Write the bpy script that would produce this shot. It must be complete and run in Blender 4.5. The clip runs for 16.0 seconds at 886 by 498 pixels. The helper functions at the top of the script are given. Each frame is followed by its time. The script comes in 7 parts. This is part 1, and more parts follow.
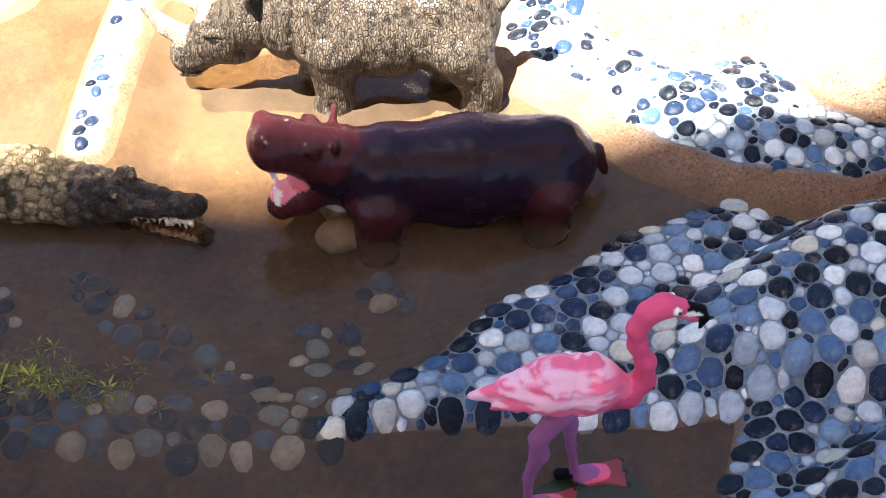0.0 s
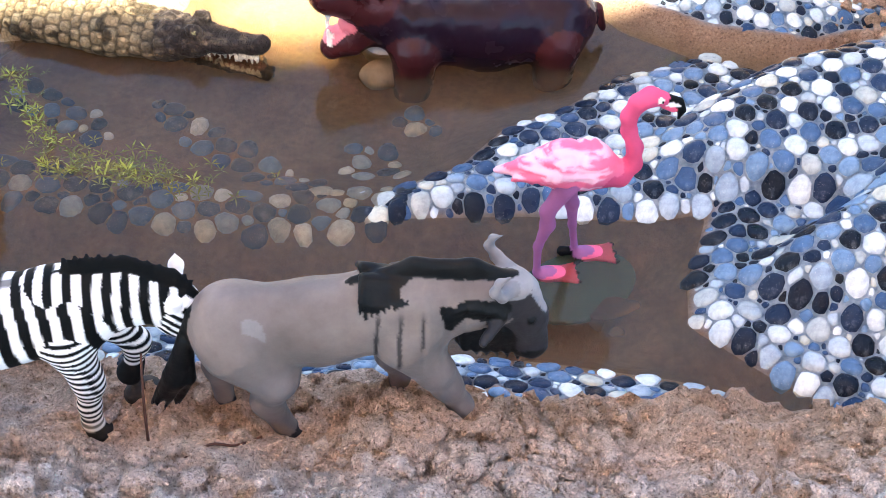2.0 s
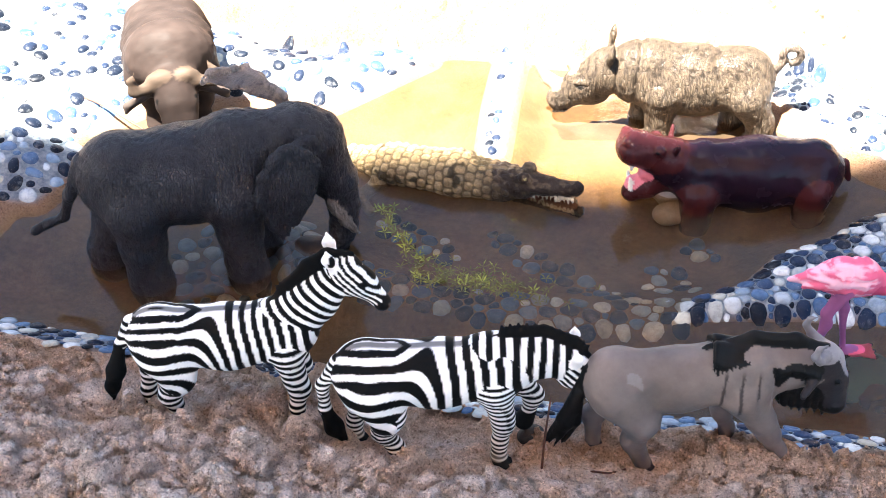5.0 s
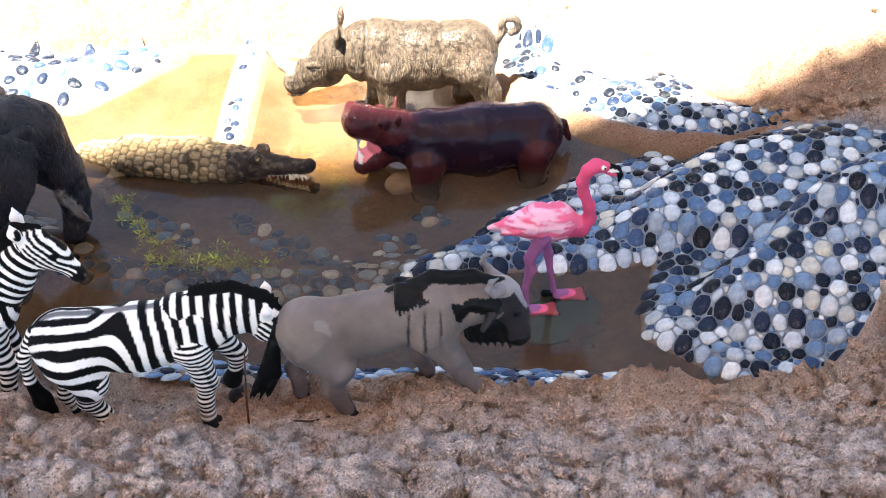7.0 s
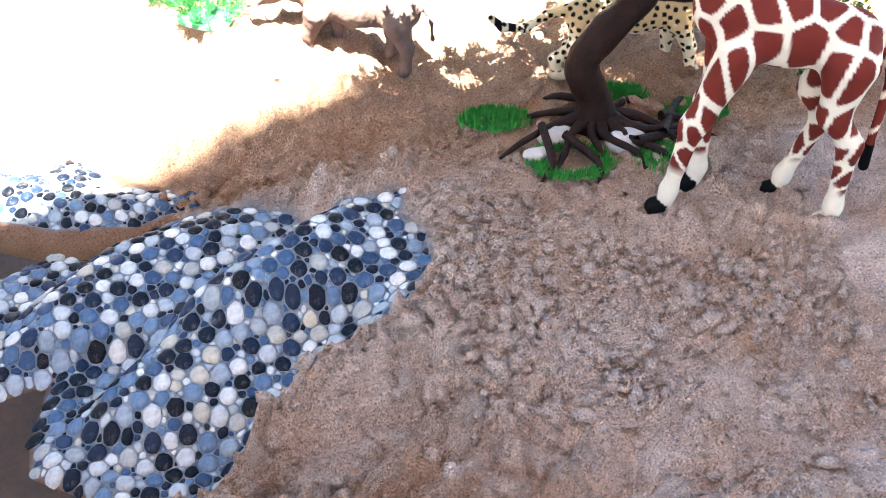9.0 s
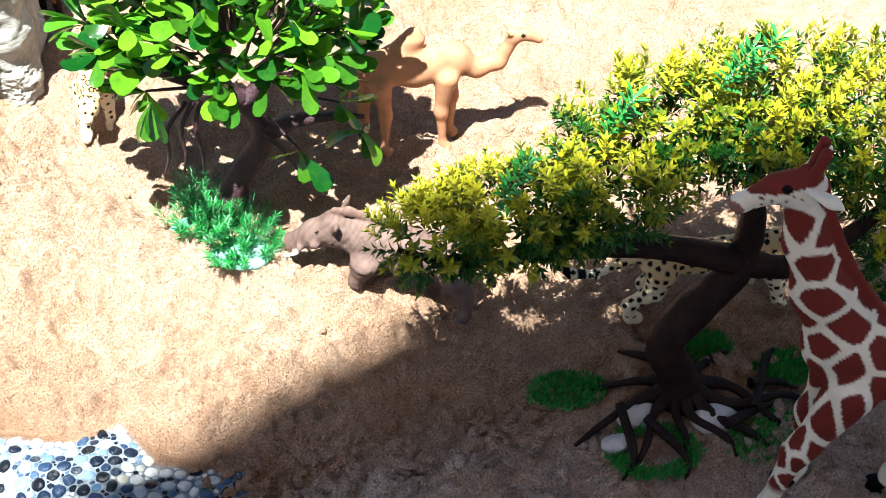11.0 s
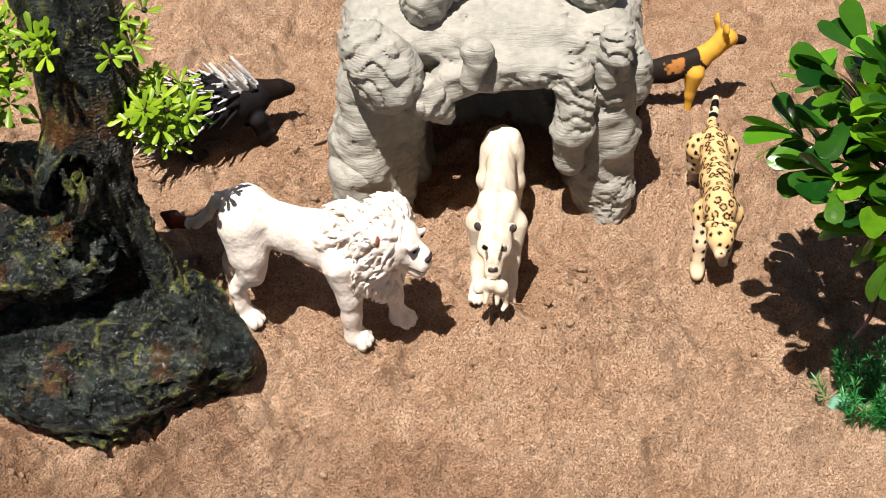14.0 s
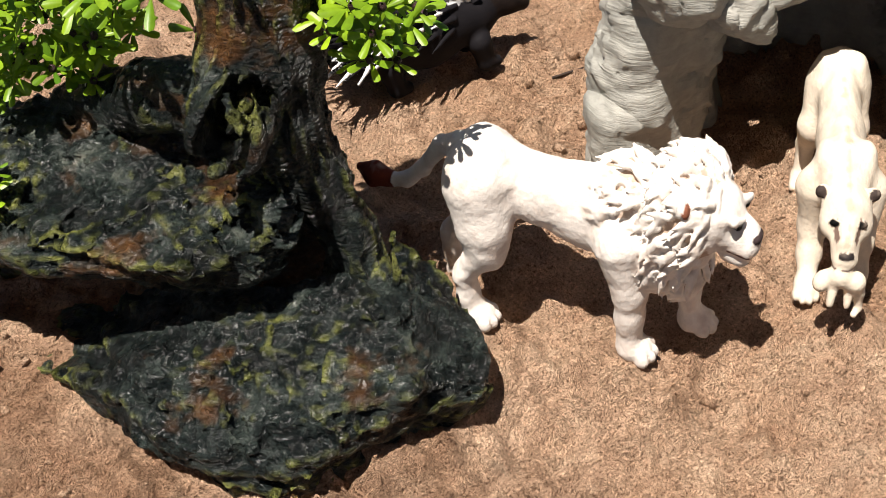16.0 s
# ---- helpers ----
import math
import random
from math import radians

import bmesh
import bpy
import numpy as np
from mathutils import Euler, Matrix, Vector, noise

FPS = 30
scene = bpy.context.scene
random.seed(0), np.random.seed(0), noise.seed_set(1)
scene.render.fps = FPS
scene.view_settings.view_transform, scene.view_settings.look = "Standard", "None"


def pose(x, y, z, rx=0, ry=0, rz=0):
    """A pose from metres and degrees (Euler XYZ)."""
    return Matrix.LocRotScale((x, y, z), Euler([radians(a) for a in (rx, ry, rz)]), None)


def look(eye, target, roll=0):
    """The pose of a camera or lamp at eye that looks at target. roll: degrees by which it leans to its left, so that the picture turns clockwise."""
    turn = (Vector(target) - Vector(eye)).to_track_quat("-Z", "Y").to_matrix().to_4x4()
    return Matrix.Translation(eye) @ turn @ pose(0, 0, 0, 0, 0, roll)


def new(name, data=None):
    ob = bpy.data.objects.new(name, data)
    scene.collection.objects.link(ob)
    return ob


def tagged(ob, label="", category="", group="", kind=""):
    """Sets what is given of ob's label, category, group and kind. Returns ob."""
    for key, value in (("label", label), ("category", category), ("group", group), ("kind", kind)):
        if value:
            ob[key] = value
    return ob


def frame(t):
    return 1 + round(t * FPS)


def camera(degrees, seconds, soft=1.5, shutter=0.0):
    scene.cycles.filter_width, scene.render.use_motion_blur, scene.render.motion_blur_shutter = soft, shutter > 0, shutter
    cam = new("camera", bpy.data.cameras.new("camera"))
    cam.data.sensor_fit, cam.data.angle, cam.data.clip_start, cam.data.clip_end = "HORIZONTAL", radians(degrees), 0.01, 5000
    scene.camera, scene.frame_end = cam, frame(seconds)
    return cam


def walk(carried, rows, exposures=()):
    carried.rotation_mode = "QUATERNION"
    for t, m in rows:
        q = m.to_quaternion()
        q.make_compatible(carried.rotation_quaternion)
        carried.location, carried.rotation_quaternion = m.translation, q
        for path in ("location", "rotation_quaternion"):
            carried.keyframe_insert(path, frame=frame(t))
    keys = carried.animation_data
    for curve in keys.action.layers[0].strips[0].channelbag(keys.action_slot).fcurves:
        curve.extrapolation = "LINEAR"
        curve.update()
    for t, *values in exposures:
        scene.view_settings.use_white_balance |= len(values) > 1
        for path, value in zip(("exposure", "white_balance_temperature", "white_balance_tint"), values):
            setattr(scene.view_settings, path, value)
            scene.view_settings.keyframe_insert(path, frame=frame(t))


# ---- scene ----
cam = camera(36.0, 16.0, soft=0.6)
PATH = [
    (0, (0.0826, -0.2381, 0.3704), (-0.0005, 0.1732, -0.0584), -0.63),
    (0.5, (0.0915, -0.2668, 0.3775), (0.0176, 0.1367, -0.0604), 0.57),
    (1, (0.0949, -0.2904, 0.3813), (0.0230, 0.1068, -0.0625), 1.18),
    (1.5, (0.0913, -0.3171, 0.3864), (0.0226, 0.0805, -0.0576), 1.89),
    (2, (0.0879, -0.3580, 0.4018), (0.0147, 0.0466, -0.0351), 1.70),
    (2.5, (0.0709, -0.3946, 0.4169), (-0.0162, 0.0153, -0.0125), 0.66),
    (3, (0.0427, -0.4253, 0.4368), (-0.0618, -0.0108, 0.0158), -0.26),
    (3.5, (0.0175, -0.4501, 0.4517), (-0.1037, -0.0272, 0.0438), -0.73),
    (3.7, (0.0110, -0.4600, 0.4586), (-0.1145, -0.0341, 0.0551), -0.80),
    (5.8, (0.0653, -0.5387, 0.4937), (-0.0769, -0.0893, 0.1223), -3.11),
    (6, (0.0744, -0.5413, 0.4925), (-0.0651, -0.0898, 0.1227), -3.33),
    (6.5, (0.0975, -0.5414, 0.4841), (-0.0255, -0.0836, 0.1163), -3.35),
    (7, (0.1273, -0.5342, 0.4752), (0.0330, -0.0729, 0.1033), -2.78),
    (7.5, (0.1619, -0.5242, 0.4667), (0.1108, -0.0578, 0.0926), -1.16),
    (8, (0.1962, -0.5066, 0.4723), (0.2078, -0.0414, 0.0935), 1.69),
    (8.5, (0.2297, -0.4897, 0.4881), (0.2850, -0.0284, 0.1084), 3.35),
    (8.7, (0.2401, -0.4829, 0.4963), (0.3088, -0.0222, 0.1181), 3.79),
    (10.8, (0.2535, -0.2646, 0.6311), (0.3170, 0.1578, 0.2097), 1.06),
    (11, (0.2431, -0.2529, 0.6330), (0.3032, 0.1691, 0.2107), 1.04),
    (11.5, (0.2054, -0.2343, 0.6316), (0.2518, 0.1908, 0.2107), 0.77),
    (12, (0.1527, -0.2179, 0.6268), (0.1785, 0.2105, 0.2075), 0.36),
    (12.5, (0.1148, -0.2075, 0.6264), (0.1159, 0.2281, 0.2138), -0.46),
    (13, (0.0681, -0.1907, 0.6262), (0.0643, 0.2533, 0.2227), 0.21),
    (13.5, (0.0326, -0.1388, 0.5761), (0.0259, 0.3148, 0.1834), 0.82),
    (14, (-0.0007, -0.0930, 0.5279), (-0.0202, 0.3647, 0.1404), 0.48),
    (14.5, (-0.0229, -0.0506, 0.4917), (-0.0600, 0.4028, 0.1005), -0.46),
    (15, (-0.0398, -0.0090, 0.4583), (-0.0910, 0.4404, 0.0640), -1.35),
    (15.5, (-0.0546, 0.0291, 0.4287), (-0.1177, 0.4734, 0.0304), -2.16),
    (16, (-0.0665, 0.0590, 0.3999), (-0.1480, 0.4996, 0.0009), -3.49),
]

walk(cam, [(t, look(eye, target, roll)) for t, eye, target, roll in PATH],
     exposures=[(0, 3.6, 6250, 11), (1.5, 4.5, 6400, 8), (2.5, 4.75, 6600, 9), (3.5, 4.65, 6650, 9), (5.8, 4.1, 6700, 11), (7.0, 4.05, 6750, 10), (8.7, 4.25, 6450, 9), (10.8, 2.3, 5850, 4), (11.5, 1.85, 6000, 4), (12.0, 1.4, 6300, 7), (12.5, 1.0, 6700, 13), (13.0, 0.78, 6750, 14), (14.5, 0.68, 6750, 14), (16, 0.66, 6650, 13)])

# ---- light ----
SUN_AZ, SUN_EL = radians(208), radians(69.5)   # from +y, clockwise
world = bpy.data.worlds.new("sky")
scene.world = world
world.use_nodes = True
wn = world.node_tree
sky = wn.nodes.new("ShaderNodeTexSky")
sky.sky_type, sky.sun_disc = "NISHITA", False
sky.sun_elevation, sky.sun_rotation = SUN_EL, SUN_AZ
wn.links.new(sky.outputs[0], wn.nodes["Background"].inputs[0])
wn.nodes["Background"].inputs[1].default_value = 0.033
to_sun = Vector((math.sin(SUN_AZ) * math.cos(SUN_EL), math.cos(SUN_AZ) * math.cos(SUN_EL), math.sin(SUN_EL)))
sun = new("sun", bpy.data.lights.new("sun", "SUN"))
sun.data.energy, sun.data.angle, sun.data.color = 5.0, radians(0.55), (1.0, 0.95, 0.87)
sun.matrix_world = look(to_sun * 10, (0, 0, 0))

# ---- materials ----
K = 0.1   # lengths below are in decimetres


class Nodes:
    """A small helper to write node materials."""
    def __init__(self, name):
        self.mat = bpy.data.materials.new(name)
        self.mat.use_nodes = True
        self.t = self.mat.node_tree
        self.bsdf = self.t.nodes["Principled BSDF"]

    def add(self, kind, **props):
        n = self.t.nodes.new(kind)
        for k, v in props.items():
            setattr(n, k, v)
        return n

    def link(self, a, b):
        self.t.links.new(a, b)

    def coord(self, scale=1.0, kind="Object"):
        c = self.add("ShaderNodeTexCoord")
        m = self.add("ShaderNodeMapping")
        m.inputs["Scale"].default_value = (scale, scale, scale) if not isinstance(scale, tuple) else scale
        self.link(c.outputs[kind], m.inputs["Vector"])
        return m.outputs[0]

    def noise(self, scale, detail=4.0, rough=0.6, vec=None):
        n = self.add("ShaderNodeTexNoise")
        n.inputs["Scale"].default_value, n.inputs["Detail"].default_value, n.inputs["Roughness"].default_value = scale, detail, rough
        self.link(vec if vec is not None else self.coord(), n.inputs["Vector"])
        return n.outputs["Fac"]

    def cells(self, scale, feature="DISTANCE_TO_EDGE", vec=None):
        n = self.add("ShaderNodeTexVoronoi", feature=feature)
        n.inputs["Scale"].default_value = scale
        self.link(vec if vec is not None else self.coord(), n.inputs["Vector"])
        return n.outputs["Distance"]

    def ramp(self, fac, *stops):
        n = self.add("ShaderNodeValToRGB")
        e = n.color_ramp.elements
        while len(e) < len(stops):
            e.new(0.5)
        for el, (p, c) in zip(e, stops):
            el.position, el.color = p, (*c, 1) if len(c) == 3 else c
        self.link(fac, n.inputs[0])
        return n.outputs[0]

    def math(self, op, a, b=None, clamp=False):
        n = self.add("ShaderNodeMath", operation=op, use_clamp=clamp)
        for i, v in enumerate((a, b)):
            if v is None:
                continue
            if isinstance(v, (int, float)):
                n.inputs[i].default_value = v
            else:
                self.link(v, n.inputs[i])
        return n.outputs[0]

    def mix(self, fac, a, b, blend="MIX"):
        n = self.add("ShaderNodeMix", data_type="RGBA", blend_type=blend)
        for i, v in ((0, fac), (6, a), (7, b)):
            if isinstance(v, (int, float)):
                n.inputs[i].default_value = v
            elif isinstance(v, tuple):
                n.inputs[i].default_value = (*v, 1)
            else:
                self.link(v, n.inputs[i])
        return n.outputs[2]

    def attr(self, name):
        return self.add("ShaderNodeAttribute", attribute_name=name)

    def bump(self, height, strength=0.5, distance=0.001, below=None):
        n = self.add("ShaderNodeBump")
        n.inputs["Strength"].default_value, n.inputs["Distance"].default_value = strength, distance
        self.link(height, n.inputs["Height"])
        if below is not None:
            self.link(below, n.inputs["Normal"])
        return n.outputs[0]

    def out(self, colour=None, rough=None, normal=None, **values):
        for key, v in (("Base Color", colour), ("Roughness", rough), ("Normal", normal)):
            if v is None:
                continue
            if isinstance(v, tuple):
                self.bsdf.inputs[key].default_value = (*v, 1)
            elif isinstance(v, (int, float)):
                self.bsdf.inputs[key].default_value = v
            else:
                self.link(v, self.bsdf.inputs[key])
        for key, v in values.items():
            self.bsdf.inputs[key.replace("_", " ")].default_value = v
        return self.mat


def figurine_material(name, rough=0.58, grain=900, relief=0.25, wrinkle=0.0, wrinkle_scale=140, spec=0.06, vary=0.12, stretch=(1, 1, 1)):
    """Painted plastic: the paint comes from the attribute, with wear, fine grain and wrinkles."""
    n = Nodes(name)
    paint = n.attr("paint").outputs["Color"]
    wear = n.ramp(n.noise(120, 5, 0.65), (0.3, (1 - vary,) * 3), (0.7, (1 + vary * 0.4,) * 3))
    colour = n.mix(1.0, paint, wear, "MULTIPLY")
    normal = n.bump(n.noise(grain, 3), relief, 0.0004)
    if wrinkle:
        vec = n.coord(stretch)
        warp = n.add("ShaderNodeVectorMath", operation="ADD")
        sc = n.add("ShaderNodeVectorMath", operation="SCALE")
        nz = n.add("ShaderNodeTexNoise")
        nz.inputs["Scale"].default_value = wrinkle_scale * 0.8
        n.link(vec, nz.inputs["Vector"])
        n.link(nz.outputs["Color"], sc.inputs[0])
        sc.inputs["Scale"].default_value = 1.2 / wrinkle_scale
        n.link(vec, warp.inputs[0])
        n.link(sc.outputs[0], warp.inputs[1])
        v = n.add("ShaderNodeTexVoronoi", feature="DISTANCE_TO_EDGE")
        v.inputs["Scale"].default_value = wrinkle_scale
        n.link(warp.outputs[0], v.inputs["Vector"])
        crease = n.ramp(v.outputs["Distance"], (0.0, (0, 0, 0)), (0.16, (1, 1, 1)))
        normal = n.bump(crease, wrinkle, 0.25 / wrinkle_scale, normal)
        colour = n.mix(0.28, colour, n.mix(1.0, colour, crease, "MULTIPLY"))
    r = n.ramp(n.noise(60, 3), (0.35, (rough - 0.08,) * 3), (0.65, (rough + 0.1,) * 3))
    return n.out(colour, r, normal, Specular_IOR_Level=spec)


def ground_material():
    n = Nodes("sand")
    big, mid = n.noise(9, 5), n.noise(70, 6, 0.7)
    sand = n.ramp(mid, (0.28, (0.42, 0.245, 0.15)), (0.5, (0.63, 0.41, 0.27)), (0.72, (0.76, 0.55, 0.385)))
    sand = n.mix(0.35, sand, n.ramp(big, (0.35, (0.42, 0.25, 0.155)), (0.65, (0.66, 0.49, 0.37))))
    grains = n.ramp(n.noise(780, 3, 0.75), (0.33, (0.38, 0.32, 0.28)), (0.44, (0.94, 0.93, 0.92)), (0.57, (1.08, 1.08, 1.08)), (0.67, (1.5, 1.5, 1.48)))
    sand = n.mix(1.0, sand, grains, "MULTIPLY")
    specks = n.ramp(n.cells(190, "F1"), (0.06, (0.12, 0.09, 0.07)), (0.12, (1, 1, 1)))
    some = n.ramp(n.noise(60, 2), (0.5, (0, 0, 0)), (0.6, (1, 1, 1)))
    sand = n.mix(n.math("MULTIPLY", some, 0.85), sand, n.mix(1.0, sand, specks, "MULTIPLY"))
    mud = n.ramp(n.noise(40, 6, 0.7), (0.3, (0.16, 0.095, 0.048)), (0.7, (0.31, 0.195, 0.098)))
    mud = n.mix(1.0, mud, n.ramp(n.noise(300, 4), (0.35, (0.8, 0.8, 0.8)), (0.65, (1.1, 1.1, 1.1))), "MULTIPLY")
    grout = n.ramp(n.noise(260, 4), (0.3, (0.17, 0.22, 0.28)), (0.7, (0.50, 0.55, 0.58)))
    wet = n.attr("wet").outputs["Fac"]
    pale = n.mix(1.0, n.ramp(mid, (0.25, (0.66, 0.52, 0.44)), (0.7, (0.92, 0.78, 0.69))), grains, "MULTIPLY")
    sand = n.mix(n.attr("pale").outputs["Fac"], sand, pale)
    damp_dark = n.mix(1.0, sand, (0.60, 0.54, 0.50), "MULTIPLY")
    colour = n.mix(wet, sand, damp_dark)
    colour = n.mix(n.attr("mud").outputs["Fac"], colour, mud)
    colour = n.mix(n.attr("grout").outputs["Fac"], colour, grout)
    loose = n.ramp(n.noise(16, 5, 0.65), (0.36, (0.45, 0.45, 0.45)), (0.56, (1, 1, 1)))
    normal = n.bump(n.math("MULTIPLY", n.noise(110, 9, 0.82), loose), 1.0, 0.022)
    normal = n.bump(n.math("MULTIPLY", n.noise(650, 3, 0.75), n.math("ADD", loose, 0.35)), 1.0, 0.0026, normal)
    rough = n.math("SUBTRACT", 0.95, n.math("MULTIPLY", wet, 0.25))
    return n.out(colour, rough, normal, Specular_IOR_Level=0.06)


def pebble_material(name, island):
    n = Nodes(name)
    if island:
        rnd = n.add("ShaderNodeNewGeometry").outputs["Random Per Island"]
    else:
        rnd = n.add("ShaderNodeObjectInfo").outputs["Random"]
    # Stone tones at random; the blue of reflected sky is mixed into them.
    tone = n.ramp(rnd, (0.0, (0.004, 0.006, 0.010)), (0.25, (0.008, 0.014, 0.030)), (0.38, (0.020, 0.042, 0.092)), (0.51, (0.065, 0.125, 0.23)), (0.63, (0.17, 0.26, 0.37)), (0.70, (0.52, 0.50, 0.40)),
                  (0.76, (0.26, 0.33, 0.40)), (0.88, (0.50, 0.55, 0.57)), (1.0, (0.70, 0.72, 0.69)))
    vein = n.ramp(n.noise(260, 5, 0.7), (0.32, (0.68, 0.68, 0.70)), (0.6, (1.06, 1.06, 1.05)))
    colour = n.mix(1.0, tone, vein, "MULTIPLY")
    scuff = n.ramp(n.noise(90, 6, 0.75), (0.56, (0, 0, 0)), (0.70, (1, 1, 1)))
    colour = n.mix(n.math("MULTIPLY", scuff, 0.22), colour, (0.42, 0.44, 0.45))
    dust = n.ramp(n.noise(2200, 2, 0.6), (0.68, (0, 0, 0)), (0.72, (1, 1, 1)))
    colour = n.mix(n.math("MULTIPLY", dust, 0.6), colour, (0.66, 0.62, 0.56))
    return n.out(colour, n.ramp(n.noise(150, 2), (0.3, (0.22,) * 3), (0.7, (0.5,) * 3)), n.bump(n.noise(420, 4), 0.35, 0.0009), Specular_IOR_Level=0.12)


def water_material():
    n = Nodes("pond_water")
    t = n.t
    clear, gloss, mixer = n.add("ShaderNodeBsdfTransparent"), n.add("ShaderNodeBsdfGlossy"), n.add("ShaderNodeMixShader")
    murk = n.add("ShaderNodeBsdfDiffuse")
    murk.inputs["Color"].default_value = (0.17, 0.115, 0.07, 1)
    inner = n.add("ShaderNodeMixShader")
    n.link(n.ramp(n.noise(14, 4), (0.35, (0.10,) * 3), (0.7, (0.34,) * 3)), inner.inputs[0])
    clear.inputs["Color"].default_value = (0.80, 0.72, 0.60, 1)
    gloss.inputs["Roughness"].default_value = 0.03
    ripple = n.bump(n.noise(60, 3, 0.5), 0.10, 0.004)
    n.link(ripple, gloss.inputs["Normal"])
    fres = n.add("ShaderNodeFresnel")
    fres.inputs["IOR"].default_value = 1.33
    n.link(ripple, fres.inputs["Normal"])
    n.link(clear.outputs[0], inner.inputs[1])
    n.link(murk.outputs[0], inner.inputs[2])
    n.link(fres.outputs[0], mixer.inputs[0])
    n.link(inner.outputs[0], mixer.inputs[1])
    n.link(gloss.outputs[0], mixer.inputs[2])
    n.link(mixer.outputs[0], t.nodes["Material Output"].inputs["Surface"])
    return n.mat


def plain_material(name, low, high, scale=60, rough=0.7, bump=0.4, bscale=200, dist=0.002, spec=0.3):
    n = Nodes(name)
    colour = n.ramp(n.noise(scale, 5, 0.65), (0.3, low), (0.7, high))
    return n.out(colour, rough, n.bump(n.noise(bscale, 5, 0.7), bump, dist), Specular_IOR_Level=spec)


M_SAND = ground_material()
M_PEBBLE, M_PEBBLES = pebble_material("pebble_stone", False), pebble_material("pebble_stones", True)
M_WATER = water_material()


# ---- mesh helpers ----
def smooth(mesh):
    mesh.polygons.foreach_set("use_smooth", np.ones(len(mesh.polygons), bool))


def mesh_np(name, verts, faces, mat=None, attrs=None, paint=None):
    """A mesh from numpy vertices in decimetres and faces with one number of corners."""
    verts, faces = np.asarray(verts, np.float32) * K, np.asarray(faces, np.int32)
    m = bpy.data.meshes.new(name)
    c = faces.shape[1]
    m.vertices.add(len(verts))
    m.vertices.foreach_set("co", verts.ravel())
    m.loops.add(faces.size)
    m.loops.foreach_set("vertex_index", faces.ravel())
    m.polygons.add(len(faces))
    m.polygons.foreach_set("loop_start", np.arange(0, faces.size, c, dtype=np.int32))
    smooth(m)
    m.update(calc_edges=True)
    for key, v in (attrs or {}).items():
        m.attributes.new(key, "FLOAT", "POINT").data.foreach_set("value", np.asarray(v, np.float32))
    if paint is not None:
        rgba = np.ones((len(verts), 4), np.float32)
        rgba[:, :3] = paint
        m.attributes.new("paint", "FLOAT_COLOR", "POINT").data.foreach_set("color", rgba.ravel())
    if mat:
        m.materials.append(mat)
    return m


def part(name, mesh, parent=None, label="", m=None):
    """One mesh as an object, under a thing or a part."""
    ob = new(name, mesh)
    if parent is not None:
        ob.parent = parent
    if m is not None:
        ob.matrix_basis = m
    return tagged(ob, label)


def thing(name, label, category, m, group="", kind=""):
    """An empty at the base of a thing."""
    ob = new(name)
    ob.empty_display_size = 0.01
    ob.matrix_basis = m
    return tagged(ob, label, category, group, kind)


def spot(x, y, z, turn=0.0, rx=0.0, ry=0.0):
    """A pose from decimetres and degrees."""
    return pose(x * K, y * K, z * K, rx, ry, turn)


def vnoise(p, freq=1.0, seed=0):
    """Smooth value noise from -1 to 1 at rows of points."""
    q = np.asarray(p, float) * freq + seed * 17.31 + 1000
    i = np.floor(q).astype(np.int64)
    f = q - i
    f = f * f * (3 - 2 * f)
    dim = q.shape[-1]
    total = 0
    for corner in range(2 ** dim):
        bits = [(corner >> k) & 1 for k in range(dim)]
        h = np.zeros(q.shape[:-1], np.int64)
        w = np.ones(q.shape[:-1])
        for k in range(dim):
            h = h * 1619 + (i[..., k] + bits[k]) * (31337 + 6971 * k)
            w = w * (f[..., k] if bits[k] else 1 - f[..., k])
        h = (h ^ (h >> 13)) * 1274126177
        h = (h ^ (h >> 16)) & 0xFFFF
        total = total + w * (h / 32767.5 - 1)
    return total


def fbm(p, freq, octaves=4, gain=0.5, seed=0):
    out, amp = 0, 1.0
    for o in range(octaves):
        out = out + amp * vnoise(p, freq * 2 ** o, seed + o)
        amp *= gain
    return out


def step(v, a, b):
    t = np.clip((v - a) / (b - a), 0, 1)
    return t * t * (3 - 2 * t)


def inside(x, y, poly):
    """Signed distance to a polygon's edge, positive inside it."""
    x, y = np.asarray(x, float), np.asarray(y, float)
    d, c = np.full(x.shape, 1e9), np.zeros(x.shape, bool)
    n = len(poly)
    for k in range(n):
        (x1, y1), (x2, y2) = poly[k], poly[(k + 1) % n]
        ex, ey = x2 - x1, y2 - y1
        t = np.clip(((x - x1) * ex + (y - y1) * ey) / (ex * ex + ey * ey), 0, 1)
        d = np.minimum(d, np.hypot(x - x1 - t * ex, y - y1 - t * ey))
        cross = ((y1 > y) != (y2 > y)) & (x < ex * (y - y1) / (ey if abs(ey) > 1e-12 else 1e-12) + x1)
        c ^= cross
    return np.where(c, d, -d)


def along(x, y, line):
    """Distance to a polyline."""
    x, y = np.asarray(x, float), np.asarray(y, float)
    d = np.full(x.shape, 1e9)
    for (x1, y1), (x2, y2) in zip(line, line[1:]):
        ex, ey = x2 - x1, y2 - y1
        t = np.clip(((x - x1) * ex + (y - y1) * ey) / (ex * ex + ey * ey), 0, 1)
        d = np.minimum(d, np.hypot(x - x1 - t * ex, y - y1 - t * ey))
    return d


